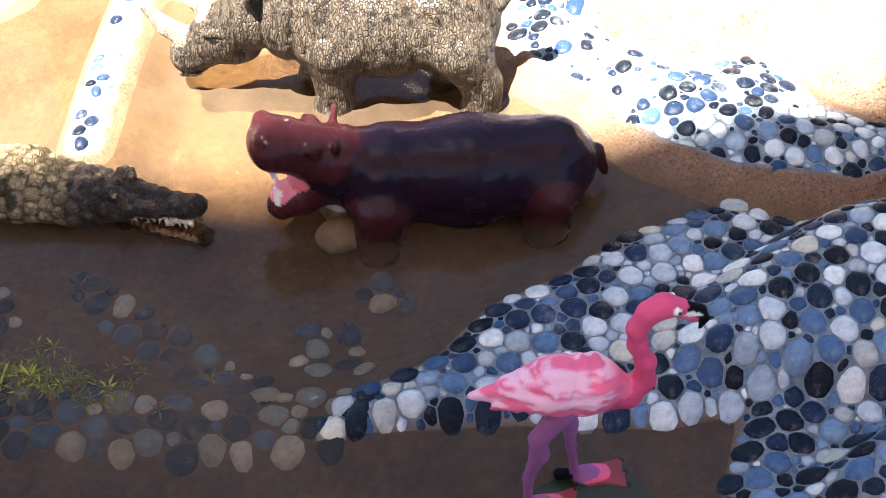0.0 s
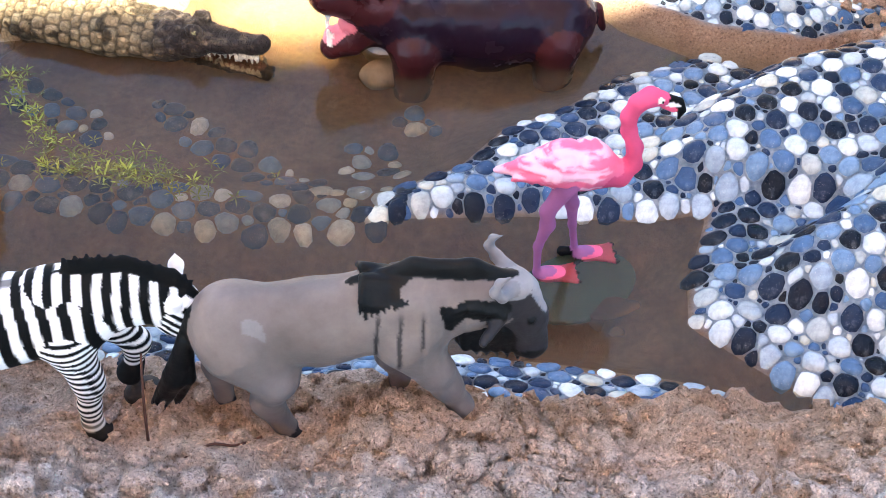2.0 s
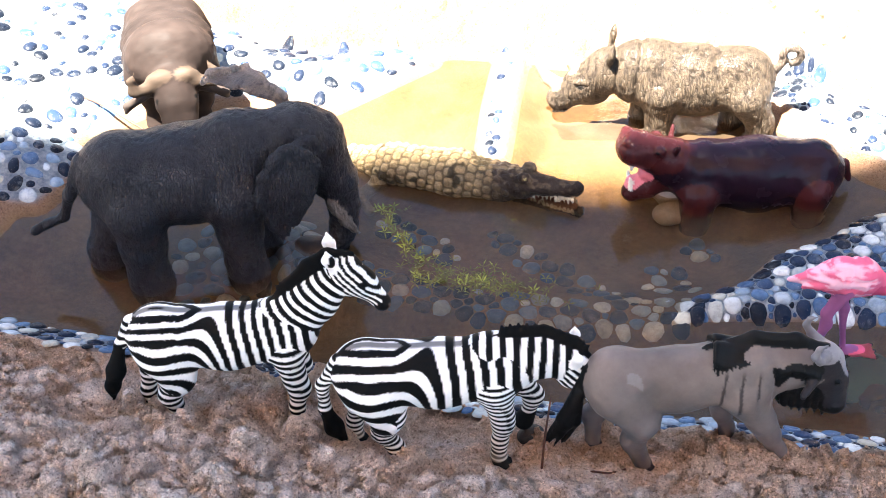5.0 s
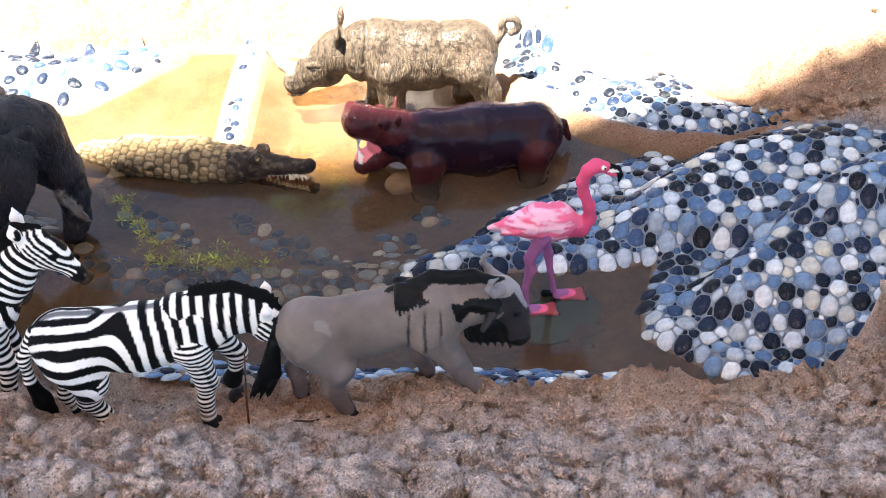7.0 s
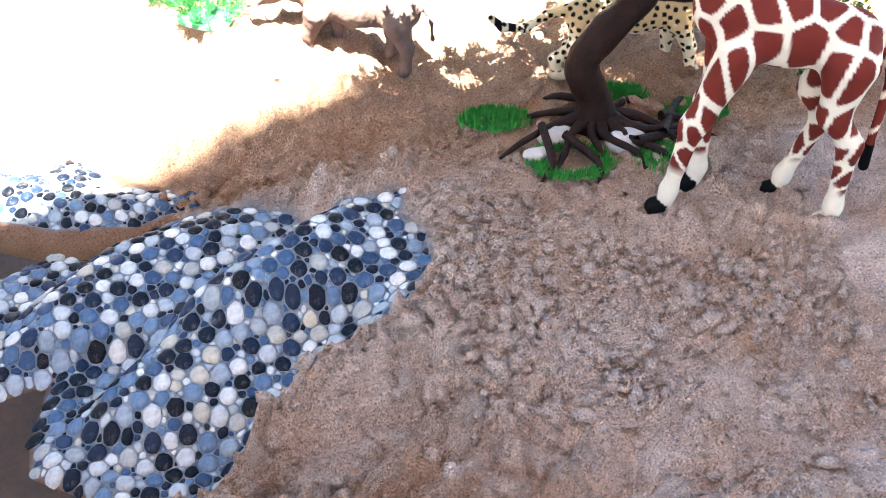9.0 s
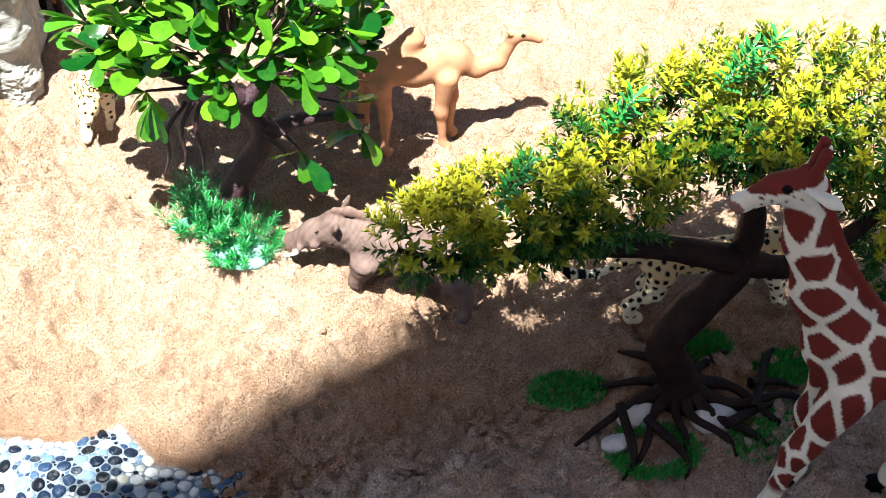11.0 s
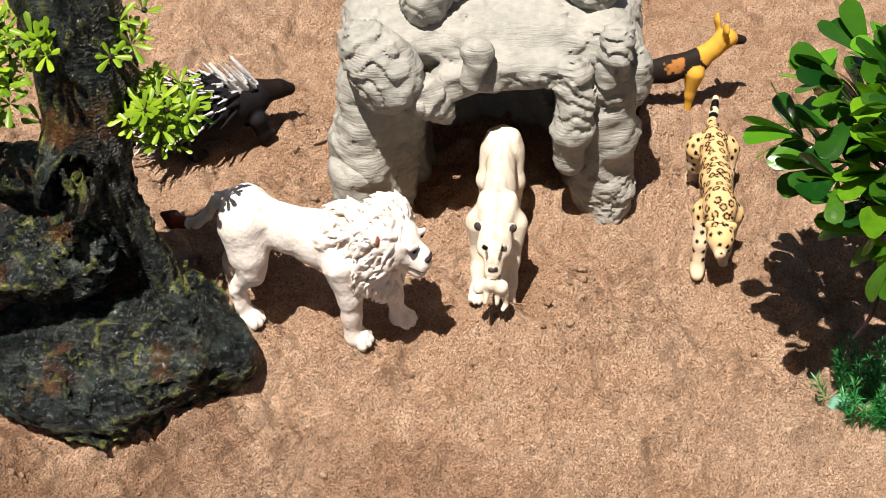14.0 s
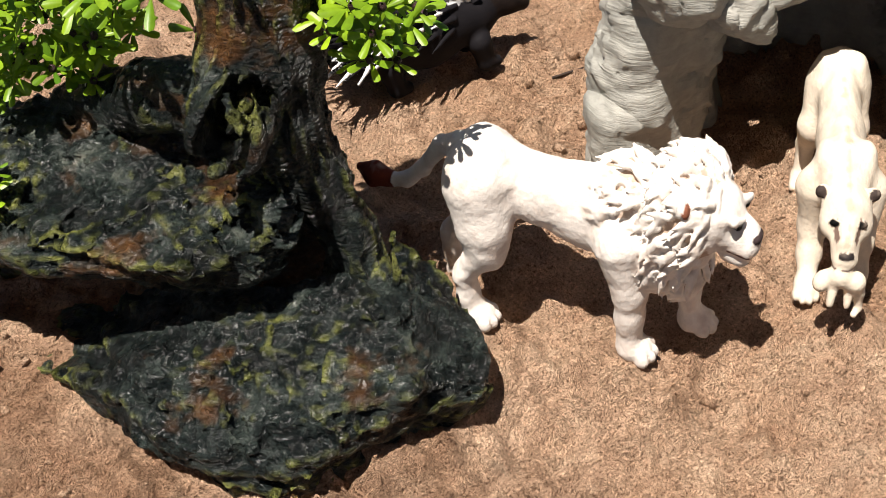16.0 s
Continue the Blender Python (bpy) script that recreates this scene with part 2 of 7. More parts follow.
# ---- the ground: a sand garden with a small pebble-rimmed pond ----
SLOPE = [(1.22, .15), (1.24, -.04), (1.57, -.24), (1.95, -.40), (2.12, -.28), (2.29, -.08), (2.69, .24), (3.08, .48), (3.27, .8), (3.26, 1.05), (3.14, 1.2), (3.18, 1.42), (2.95, 1.36), (2.62, 1.42), (2.52, 1.58), (2.2, 1.64),
         (1.55, 1.5), (1.16, 1.60), (.80, 1.36), (.58, 1.09), (.35, .90), (.2, .62), (-.05, .42), (-.1, .26), (.5, .42), (1.0, .5), (1.27, .62)]
TONGUE = [(.1, 2.75), (.2, 2.35), (.55, 2.15), (.85, 1.88), (1.15, 1.78), (1.6, 1.78), (2.05, 1.95), (2.0, 2.08), (1.5, 2.2), (1.3, 2.5), (1.0, 2.42), (.6, 2.5), (.35, 2.8)]
RIB = [(-1.60, 2.58), (-1.53, 2.0), (-1.44, 1.45)]
WEST = [(-4.6, .2), (-3.95, .3), (-3.85, .75), (-4.1, 1.0), (-3.75, 1.5), (-3.1, 1.7), (-2.6, 1.75), (-2.15, 2.4), (-2.3, 2.5), (-2.9, 2.25), (-3.6, 2.4), (-4.5, 2.6), (-5.6, 2.6), (-5.6, .2)]
DAM = [(-2.6, .55), (-2.15, .33), (-1.75, .17), (-1.2, .15), (-.6, .21), (-.1, .33)]
REEF = [(-2.0, .75), (-1.6, .8), (-1.2, .75), (-.8, .62), (-.45, .5), (-.2, .7), (-.15, .95)]


# pressed tread marks in the damp sand: place, turn and half sizes
PRINTS = [(2.75, -.78, .15, .42, .16), (4.95, .52, .5, .40, .30), (1.85, -1.12, .1, .55, .13)]


def shore_y(x):
    return np.interp(x, [-6, -3.3, -.2, .4, 1.2, 1.6, 2.0], [-.8, -.62, -.47, -.41, -.36, -.38, -.3])


def relief(x, y):
    """The height of the ground, in decimetres over the water."""
    p = np.stack([x, y], -1)
    wob = vnoise(p, 1.3, 3) * .05 + vnoise(p, 4, 4) * .02
    d = shore_y(x) - y + wob * .6
    front = np.interp(d, [-.25, 0, .25, .5, .85, 1.2, 1.5, 3, 8], [-.2, 0, .15, .27, .30, .47, .52, .55, .6])
    flat = np.interp(d, [-.25, 0, .3, .8, 1.5, 8], [-.2, 0, .28, .48, .55, .6])
    front = front + (flat - front) * step(x, .9, 1.7)
    yb = np.interp(x, [-6, -3.6, -3, -2, -1.5, .2, 1.3, 2.1, 2.6], [2.9, 2.45, 2.3, 2.55, 2.58, 2.68, 2.5, 2.1, 1.8])
    d = y - yb + wob
    ledge = np.interp(d, [-.3, 0, .07, .16, 1.2, 3, 9], [-.2, .03, .22, .30, .58, .64, .7])
    soft = np.interp(d, [-.5, 0, .5, 1.2, 3, 9], [-.2, .08, .28, .55, .62, .7])
    back = ledge + (soft - ledge) * step(x, .3, 1.2)
    xr = np.interp(y, [-.4, -.2, -.1, .17, .5, .55, .62, .75, 1.05, 1.4, 1.62, 1.78, 1.9, 2.3], [2.0, 1.8, 1.5, 1.2, 1.24, 1.25, 1.2, .75, .85, 1.1, 1.5, 2.0, 2.1, 2.2])
    d = x - xr
    turn = (y * .79 - x * .62 + .58 + .08 * vnoise(p, 1.2, 17)) / .85
    turn = turn - np.floor(turn)
    fold = (.115 - .085 * step(x, 2.55, 3.1)) * (2 * step(turn, .10, .82) - 2 * step(turn, .86, 1.08) - 2 * step(turn, -.14, .08) + 1) * step(d, .1, .5) * step(inside(x, y, SLOPE), -.28, .04)
    right = np.interp(d, [-.25, 0, .45, 1.2, 2.0, 3.5], [-.2, 0, .14, .36, .52, .58]) + fold
    tongue = np.clip(.07 + .35 * np.minimum(inside(x, y, TONGUE), .2), -.2, .14)
    west = np.clip(.04 + .4 * np.minimum(inside(x, y, WEST), .3), -.2, .16)
    rib = .07 - .9 * np.maximum(along(x, y, RIB) - .05, 0)
    dam = -.04 * (1 - step(x, -.5, .1)) - .5 * np.maximum(along(x, y, DAM) - .10, 0)
    dyke = np.clip(inside(x, y, SLOPE) * .6 + .01, -.2, .06)
    left = np.interp(-x, [3.7, 4.0, 4.4, 5], [-.2, 0, .15, .3])
    z = np.maximum.reduce([front, back, right, tongue, west, rib, dam, dyke, left, np.full(x.shape, -.17)])
    return z + .015 * vnoise(p, .8, 7)


def axis(*runs):
    """Coordinates with a step of their own from run to run: (start, end, step)."""
    return np.concatenate([np.arange(a, b, s) for a, b, s in runs] + [[runs[-1][1]]])


def make_ground():
    xs = np.concatenate([-6 - np.geomspace(.05, 600, 22)[::-1], axis((-6, -4, .05), (-4, 5.4, .023), (5.4, 8, .05)), 8 + np.geomspace(.05, 600, 22)])
    ys = np.concatenate([-3.2 - np.geomspace(.05, 600, 22)[::-1], axis((-3.2, -2.4, .04), (-2.4, -.5, .015), (-.5, 4.6, .02), (4.6, 7.5, .032), (7.5, 9, .06)), 9 + np.geomspace(.05, 600, 22)])
    x, y = np.meshgrid(xs, ys)
    z = relief(x, y)
    for _ in range(2):
        z[1:-1, 1:-1] = (z[1:-1, 1:-1] * 2 + z[:-2, 1:-1] + z[2:, 1:-1] + z[1:-1, :-2] + z[1:-1, 2:]) / 6
    GRID.update(xs=xs, ys=ys, z=z)
    p = np.stack([x, y], -1)
    grout = np.maximum.reduce([step(inside(x, y, SLOPE), -.03, .03), step(inside(x, y, TONGUE), -.03, .03), step(inside(x, y, WEST), -.03, .03), 1 - step(along(x, y, RIB), .06, .075)])
    strip = shore_y(x) - y
    grout = np.maximum(grout, step(strip, 0, .04) * (1 - step(strip + .05 * vnoise(p, 3, 9), .2, .27)) * (x > -4) * (x < 1.35))
    wet = np.clip(1 - step(z, .03, .15), 0, 1) * .95
    # Sand darker from the pond's far edge to a wavering line, more so leftwards.
    damp_dark = step(3.35 - .22 * (x + 1) - y + .45 * fbm(p, 1.1, 4, .6, 71), -.15, .35) * (y > 2.3) * (1 - step(x, 1.6, 2.6))
    wet = np.maximum(wet, damp_dark * (.5 + .45 * step(-x, .5, 1.6)))
    mud = 1 - step(z, -.02, .05)
    dry = (1 - grout) * step(z, .02, .12)
    pale = np.clip(step(shore_y(x) - y + .12 * vnoise(p, 4, 81), .42, .8) * (.9 + .5 * fbm(p, 2.5, 3, .6, 82)), .12 * (y < -.7), 1)
    pale = np.maximum(pale, np.clip(step(x, 1.8, 2.6) * (1 - step(y, 1.5, 2.3)) * (.55 + .4 * fbm(p, 2, 3, .6, 83)), 0, .9) * (1 - grout))
    near = np.maximum(1 - step(y, -1.42, -1.15) * .75 - .25 * step(y, -.9, -.6), step(x, 1.6, 2.2) * (1 - step(y, 1.6, 2.6)) * (1 - .8 * step(x, 3.2, 3.9)))
    clump = fbm(p, 5, 5, .62, 21)
    lumps = np.abs(clump) * (.075 + .05 * (y < -1.2)) + (.5 + .5 * vnoise(p, 2.2, 51)) * (np.abs(vnoise(p, 15, 31)) * .10 + np.abs(vnoise(p, 30, 33)) * .06)
    level = fbm(p, 1.6, 6, .66, 41) * 3.6
    shelf = np.floor(level) + step(level - np.floor(level), .84, 1.0)
    crack = np.maximum(0, .07 - np.abs(fbm(p, 2.0, 5, .6, 44))) * .55 * step(vnoise(p, 1.1, 45), -.05, .35)
    clods = np.maximum(0, fbm(p, 13, 3, .6, 35)) * .045 * step(vnoise(p, 1.3, 36), -.25, .5)
    plain = shelf * .023 + fbm(p, 5, 4, .6, 47) * .022 - crack * 1.3 + clods * 1.5
    rim = -inside(x, y, SLOPE)
    ridge = (np.exp(-((rim - .2 - .08 * vnoise(p, 2.5, 91)) / .09) ** 2) * .085 + np.exp(-((rim - .75 - .3 * vnoise(p, 1.1, 92)) / .12) ** 2) * .045) * step(x, 1.5, 2.0) * (1 - step(y, 1.7, 2.3)) * (y > -.6)
    rubble = np.maximum(0, fbm(p, 9, 4, .62, 93)) * .13 * step(x, 1.7, 2.2) * (1 - step(y, 1.8, 2.4)) * (.35 + .65 * step(vnoise(p, 1.4, 94), -.4, .2))
    lumps = lumps + ridge * (.7 + .5 * vnoise(p, 7, 95)) + rubble
    for cx, cy, a, rx, ry in PRINTS:
        u, w = (x - cx) * math.cos(a) + (y - cy) * math.sin(a), (y - cy) * math.cos(a) - (x - cx) * math.sin(a)
        mark = 1 - step(np.hypot(u / rx, w / ry) + .25 * vnoise(p, 3, 97), .75, 1.05)
        tread = np.abs(np.sin(u * 46 + 1.1 * np.sign(np.sin(w * 52)))) * np.abs(np.sin(w * 52))
        lumps = lumps * (1 - .8 * mark) - mark * (.035 - .05 * tread)
    z = z + dry * (near * lumps + (1 - near) * plain)
    nx, ny = len(xs), len(ys)
    i = (np.arange(ny - 1)[:, None] * nx + np.arange(nx - 1)[None]).ravel()
    m = mesh_np("ground", np.stack([x, y, z], -1).reshape(-1, 3), np.stack([i, i + 1, i + nx + 1, i + nx], 1), M_SAND,
                dict(grout=grout.ravel(), wet=wet.ravel(), mud=mud.ravel(), pale=pale.ravel()))
    GRID.update(fine=z)
    return tagged(part("ground", m), "loose damp sand ground moulded round a shallow pond", "ground", kind="structure")


GRID = {}


def height(x, y, key="z"):
    xs, ys, z = GRID["xs"], GRID["ys"], GRID[key]
    i, j = np.clip(np.searchsorted(xs, x) - 1, 0, len(xs) - 2), np.clip(np.searchsorted(ys, y) - 1, 0, len(ys) - 2)
    u, v = (x - xs[i]) / (xs[i + 1] - xs[i]), (y - ys[j]) / (ys[j + 1] - ys[j])
    return z[j, i] * (1 - u) * (1 - v) + z[j, i + 1] * u * (1 - v) + z[j + 1, i] * (1 - u) * v + z[j + 1, i + 1] * u * v


ground = make_ground()


def make_water():
    xs, ys = np.linspace(-6, 2.6, 60), np.linspace(-1.2, 3.0, 40)
    x, y = np.meshgrid(xs, ys)
    i = (np.arange(39)[:, None] * 60 + np.arange(59)[None]).ravel()
    m = mesh_np("water", np.stack([x, y, 0 * x], -1).reshape(-1, 3), np.stack([i, i + 1, i + 61, i + 60], 1), M_WATER)
    return tagged(part("water", m), "shallow murky brown pond water over mud and pebbles", "water", kind="structure")


water = make_water()

# ---- an unseen slab added overhead, shaped to cast the pond's shade edge ----
M_SHADE_SLAB = plain_material("shade_slab_coat", (0.24, 0.2, 0.16), (0.32, 0.27, 0.22), 3, 0.9, 0.3, 30, 0.004)


def make_shade_slab():
    up = 34.0
    off = to_sun / to_sun.z * up
    edge = [(-60, -7.2), (-3.95, .52), (-.8, .95), (1.4, 1.85), (2.9, 2.46), (3.5, 2.36), (5.2, 2.4), (40, 8), (40, -40), (-60, -40)]
    bm = bmesh.new()
    low = [bm.verts.new(((x + off.x) * K, (y + off.y) * K, up * K)) for x, y in edge]
    face = bm.faces.new(low)
    top = bmesh.ops.extrude_face_region(bm, geom=[face])["geom"]
    bmesh.ops.translate(bm, vec=(0, 0, 0.15), verts=[v for v in top if isinstance(v, bmesh.types.BMVert)])
    bmesh.ops.recalc_face_normals(bm, faces=bm.faces)
    m = bpy.data.meshes.new("roof_eave")
    bm.to_mesh(m)
    bm.free()
    m.materials.append(M_SHADE_SLAB)
    return tagged(part("roof_eave", m), "plain unseen slab added overhead to shade the pond", "roof", kind="structure")


roof_eave = make_shade_slab()


# ---- clay: solid shapes blended from tapered limbs ----
class Clay:
    """Round limbs and balls that melt into one skin; lengths in decimetres, facing +x, feet at z = 0."""
    def __init__(self, blend=.03):
        self.items, self.blend = [], blend

    def limb(self, pts, col, flat=1.0, tag="", blend=None, both=False):
        """A chain of (x, y, z, radius)."""
        for side in ((1, -1) if both else (1,)):
            for a, b in zip(pts, pts[1:]):
                a, b = np.array(a, float), np.array(b, float)
                a[1], b[1] = a[1] * side, b[1] * side
                self.items.append(("limb", a, b, np.array([1, flat, 1.0]) if np.isscalar(flat) else np.array(flat), np.array(col), tag, self.blend if blend is None else blend))
        return self

    def ball(self, c, r, col, tag="", blend=None, both=False):
        for side in ((1, -1) if both else (1,)):
            c2 = np.array(c, float) * (1, side, 1)
            self.items.append(("ball", c2, np.array(r if not np.isscalar(r) else (r,) * 3, float), None, np.array(col), tag, self.blend if blend is None else blend))
        return self

    @staticmethod
    def dist(it, p):
        if it[0] == "limb":
            a, b, flat = it[1], it[2], it[3]
            ba = b[:3] - a[:3]
            t = np.clip(((p - a[:3]) @ ba) / max(ba @ ba, 1e-9), 0, 1)
            off = (p - a[:3] - t[..., None] * ba) / flat
            return (np.sqrt((off * off).sum(-1)) - (a[3] + (b[3] - a[3]) * t)) * flat.min() ** .5
        q = (p - it[1]) / it[2]
        k0, k1 = np.sqrt((q * q).sum(-1)), np.sqrt(((q / it[2]) ** 2).sum(-1)) + 1e-9
        return k0 * (k0 - 1) / k1

    def box(self, it, pad):
        if it[0] == "limb":
            r = max(it[1][3], it[2][3]) * it[3].max() + pad
            return np.minimum(it[1][:3], it[2][:3]) - r, np.maximum(it[1][:3], it[2][:3]) + r
        return it[1] - it[2] - pad, it[1] + it[2] + pad

    def skin(self, cell=.011, carve=None, cut=None):
        """Vertices and quads of the blended surface. carve(points, d) may roughen the field."""
        boxes = [self.box(it, .03) for it in self.items]
        lo, hi = np.min([b[0] for b in boxes], 0) - 2 * cell, np.max([b[1] for b in boxes], 0) + 2 * cell
        if cut is not None:
            lo[2] = max(lo[2], cut)
        n = np.ceil((hi - lo) / cell).astype(int) + 1
        d = np.full(n, 1.0, np.float32)
        ax = [lo[k] + cell * np.arange(n[k]) for k in range(3)]
        for it in self.items:
            b0, b1 = self.box(it, it[6] * 1.5 + 2 * cell)
            s = [slice(max(0, int((b0[k] - lo[k]) / cell)), min(n[k], int((b1[k] - lo[k]) / cell) + 2)) for k in range(3)]
            if any(v.stop <= v.start for v in s):
                continue
            p = np.stack(np.meshgrid(*[ax[k][s[k]] for k in range(3)], indexing="ij"), -1)
            dn, old, k = self.dist(it, p), d[tuple(s)], it[6]
            h = np.clip(.5 + .5 * (old - dn) / k, 0, 1)
            d[tuple(s)] = old * (1 - h) + dn * h - k * h * (1 - h)
        if carve is not None:
            near = np.argwhere(np.abs(d) < .12)
            pts = lo + cell * near
            d[tuple(near.T)] = carve(pts, d[tuple(near.T)])
        if cut is not None:
            d[:, :, :1] = np.maximum(d[:, :, :1], .5 * cell)
        return nets(d, lo, cell)

    def colours(self, v):
        """The paint of the nearest limb at each vertex, and that limb's number."""
        best, which = np.full(len(v), 1e9), np.zeros(len(v), int)
        order = np.argsort(v[:, 0])
        xs = v[order, 0]
        for n, it in enumerate(self.items):
            b0, b1 = self.box(it, .06 if it[6] > .005 else .015)
            run = order[np.searchsorted(xs, b0[0]):np.searchsorted(xs, b1[0])]
            near = run[((v[run] > b0) & (v[run] < b1)).all(1)]
            if len(near) == 0:
                continue
            d = self.dist(it, v[near])
            m = d < best[near]
            best[near[m]], which[near[m]] = d[m], n
        return np.array([it[4] for it in self.items])[which], np.array([it[5] for it in self.items])[which]


def nets(d, lo, cell):
    """The zero surface of a field on a grid."""
    s = d < 0
    c = sum(s[a:s.shape[0] - 1 + a, b:s.shape[1] - 1 + b, e:s.shape[2] - 1 + e].astype(np.int8) for a in (0, 1) for b in (0, 1) for e in (0, 1))
    active = (c > 0) & (c < 8)
    idx = np.argwhere(active)
    ids = np.full(active.shape, -1, np.int32)
    ids[tuple(idx.T)] = np.arange(len(idx))
    pos, cnt = np.zeros((len(idx), 3)), np.zeros(len(idx))
    corners = [np.array((a, b, e)) for a in (0, 1) for b in (0, 1) for e in (0, 1)]
    for a in corners:
        for k in range(3):
            if a[k]:
                continue
            b = a.copy()
            b[k] = 1
            da, db = d[tuple((idx + a).T)], d[tuple((idx + b).T)]
            m = (da < 0) != (db < 0)
            t = np.where(m, da / np.where(m, da - db, 1), 0)
            pos[m] += (a + t[:, None] * (b - a))[m]
            cnt += m
    verts = lo + cell * (idx + pos / cnt[:, None])
    quads = []
    for k in range(3):
        a = [slice(None)] * 3
        b = [slice(None)] * 3
        a[k], b[k] = slice(0, -1), slice(1, None)
        sa, sb = s[tuple(a)], s[tuple(b)]
        e = np.argwhere(sa != sb)
        u, w = (k + 1) % 3, (k + 2) % 3
        e = e[(e[:, u] > 0) & (e[:, w] > 0) & (e[:, u] < active.shape[u]) & (e[:, w] < active.shape[w])]
        flip = sa[tuple(e.T)]
        def at(du, dw):
            q = e.copy()
            q[:, u] -= du
            q[:, w] -= dw
            return ids[tuple(q.T)]
        q = np.stack([at(1, 1), at(0, 1), at(0, 0), at(1, 0)], 1)
        q[~flip] = q[~flip][:, ::-1]
        quads.append(q)
    return verts, np.concatenate(quads)


def seeds(v, gap, seed=0, most=400):
    """Vertices spread at least a gap apart."""
    rng = np.random.default_rng(seed)
    out = np.zeros((0, 3))
    for p in v[rng.permutation(len(v))[:6000]]:
        if len(out) == 0 or ((out - p) ** 2).sum(1).min() > gap * gap:
            out = np.vstack([out, p])
            if len(out) >= most:
                break
    return out


def two_nearest(v, pts):
    d1, d2 = np.full(len(v), 9.0), np.full(len(v), 9.0)
    for p in pts:
        d = np.sqrt(((v - p) ** 2).sum(1))
        d2 = np.where(d < d1, d1, np.minimum(d2, d))
        d1 = np.minimum(d1, d)
    return d1, d2


def figurine(name, clay, material, label, m, category="toy animal", cell=.011, carve=None, paint=None, cut=None):
    v, q = clay.skin(cell, carve, cut)
    col, tags = clay.colours(v)
    if paint:
        col = paint(v, col, tags)
    ob = part(name, mesh_np(name, v, q, material, paint=np.clip(col, 0, 1)), None, label, m)
    return tagged(ob, category=category, group="toy animals")


def lerp(a, b, t):
    return np.asarray(a) + (np.asarray(b) - np.asarray(a)) * np.asarray(t)[:, None]


WHITE, BLACK = (.84, .82, .79), (.005, .005, .005)
F_PLAIN = figurine_material("painted_plastic", .6, 900, .25)
F_PORE = figurine_material("grained_plastic", .62, 620, .75, vary=.2)
F_SKIN = figurine_material("wrinkled_plastic", .42, 700, .4, .95, 380, stretch=(1.9, 1.9, .5), spec=.2)
F_HIDE = figurine_material("folded_plastic", .36, 700, .4, 1.0, 420, stretch=(1.9, 1.9, .45), spec=.22)
F_WETSKIN = figurine_material("damp_plastic", .45, 800, .3, spec=.12, vary=.18)
F_WET = figurine_material("wet_plastic", .22, 500, .2, spec=.16)
F_SCALE = figurine_material("scaly_plastic", .4, 600, .4, .9, 420)


def zebra_paint(pivot, torso_gap, rump_gap, neck, neck_gap, leg_gap):
    """Stripes: upright on the trunk, fanning to level bands over the rump, rings on the legs."""
    def fn(v, col, tags):
        x, y, z = v.T
        px, pz = pivot
        q = v + .012 * np.stack([vnoise(v * (1, .3, 1), 5, 5), 0 * x, vnoise(v * (1, .3, 1), 5, 8)], -1)
        qx, qz = q[:, 0], q[:, 2]
        dx = np.where(qx < px, .5, 1.0) * (qx - px)
        roll = np.maximum(.12 - np.abs(y), 0) * .9 * step(qz, pz + .15, pz + .24)
        rump = np.hypot(dx, qz - pz + roll) / rump_gap
        w = step(qx, px + .06, px + .30)
        trunk = (qx - px + .10 * (qz - pz)) / torso_gap
        ph = rump * (1 - w) + trunk * w
        ph = np.where(tags == "leg", qz / leg_gap, ph)
        ph = np.where(tags == "thigh", rump, ph)
        ph = np.where(tags == "neck", (qx * neck[0] + qz * neck[1]) / neck_gap, ph)
        ph = np.where(tags == "head", (qx * .75 + qz * .62 + .25 * np.abs(y)) / (neck_gap * .55), ph)
        ph = ph + .12 * vnoise(v, 9, 6)
        fork = np.sin(2 * np.pi * ph * .5 + 1.0) * step(vnoise(v * (1, .3, 1), 3.5, 9), .25, .6) * np.isin(tags, ["body", "thigh"])
        wave = np.sin(2 * np.pi * ph) + .45 * fork
        b = step(wave + .14, -.12, .12)
        b = b * (1 - step(.36 - z, 0, .05) * (tags == "body"))
        out = lerp(WHITE, BLACK, b)
        spine = step(.022 - np.abs(y), 0, .01) * (tags == "body") * step(z, pz + .2, pz + .26)
        out = lerp(out, BLACK, spine * .8)
        low = step(.10 - z, 0, .05) * (tags == "leg")
        out = lerp(out, (.55, .5, .44), .35 * low)
        fixed = np.isin(tags, ["black", "white"])
        out[fixed] = col[fixed]
        return out
    return fn


def zebra_head(c, x, z, ax, az):
    """A short deep head from the poll at (x, z), along (ax, az)."""
    def at(u, w):
        return x + u * ax + w * az, z + u * az - w * ax
    (x0, z0), (x1, z1), (x2, z2), (x3, z3) = at(0, 0), at(.09, -.004), at(.19, .0), at(.232, .004)
    c.limb([(x0, 0, z0, .076), (x1, 0, z1, .062), (x2, 0, z2, .042)], WHITE, .78, "head", .03)
    xj, zj = at(.05, .042)
    c.ball((xj, 0, zj), (.055, .045, .055), WHITE, "head", .03)
    c.ball((x3, 0, z3), (.038, .036, .040), BLACK, "black", .02)
    xn, zn = at(.25, -.02)
    c.ball((xn, .022, zn), .008, (.08, .06, .05), "white", .003, True)
    xe, ze = at(.075, -.026)
    c.ball((xe, .047, ze), (.018, .012, .013), BLACK, "black", .006, True)


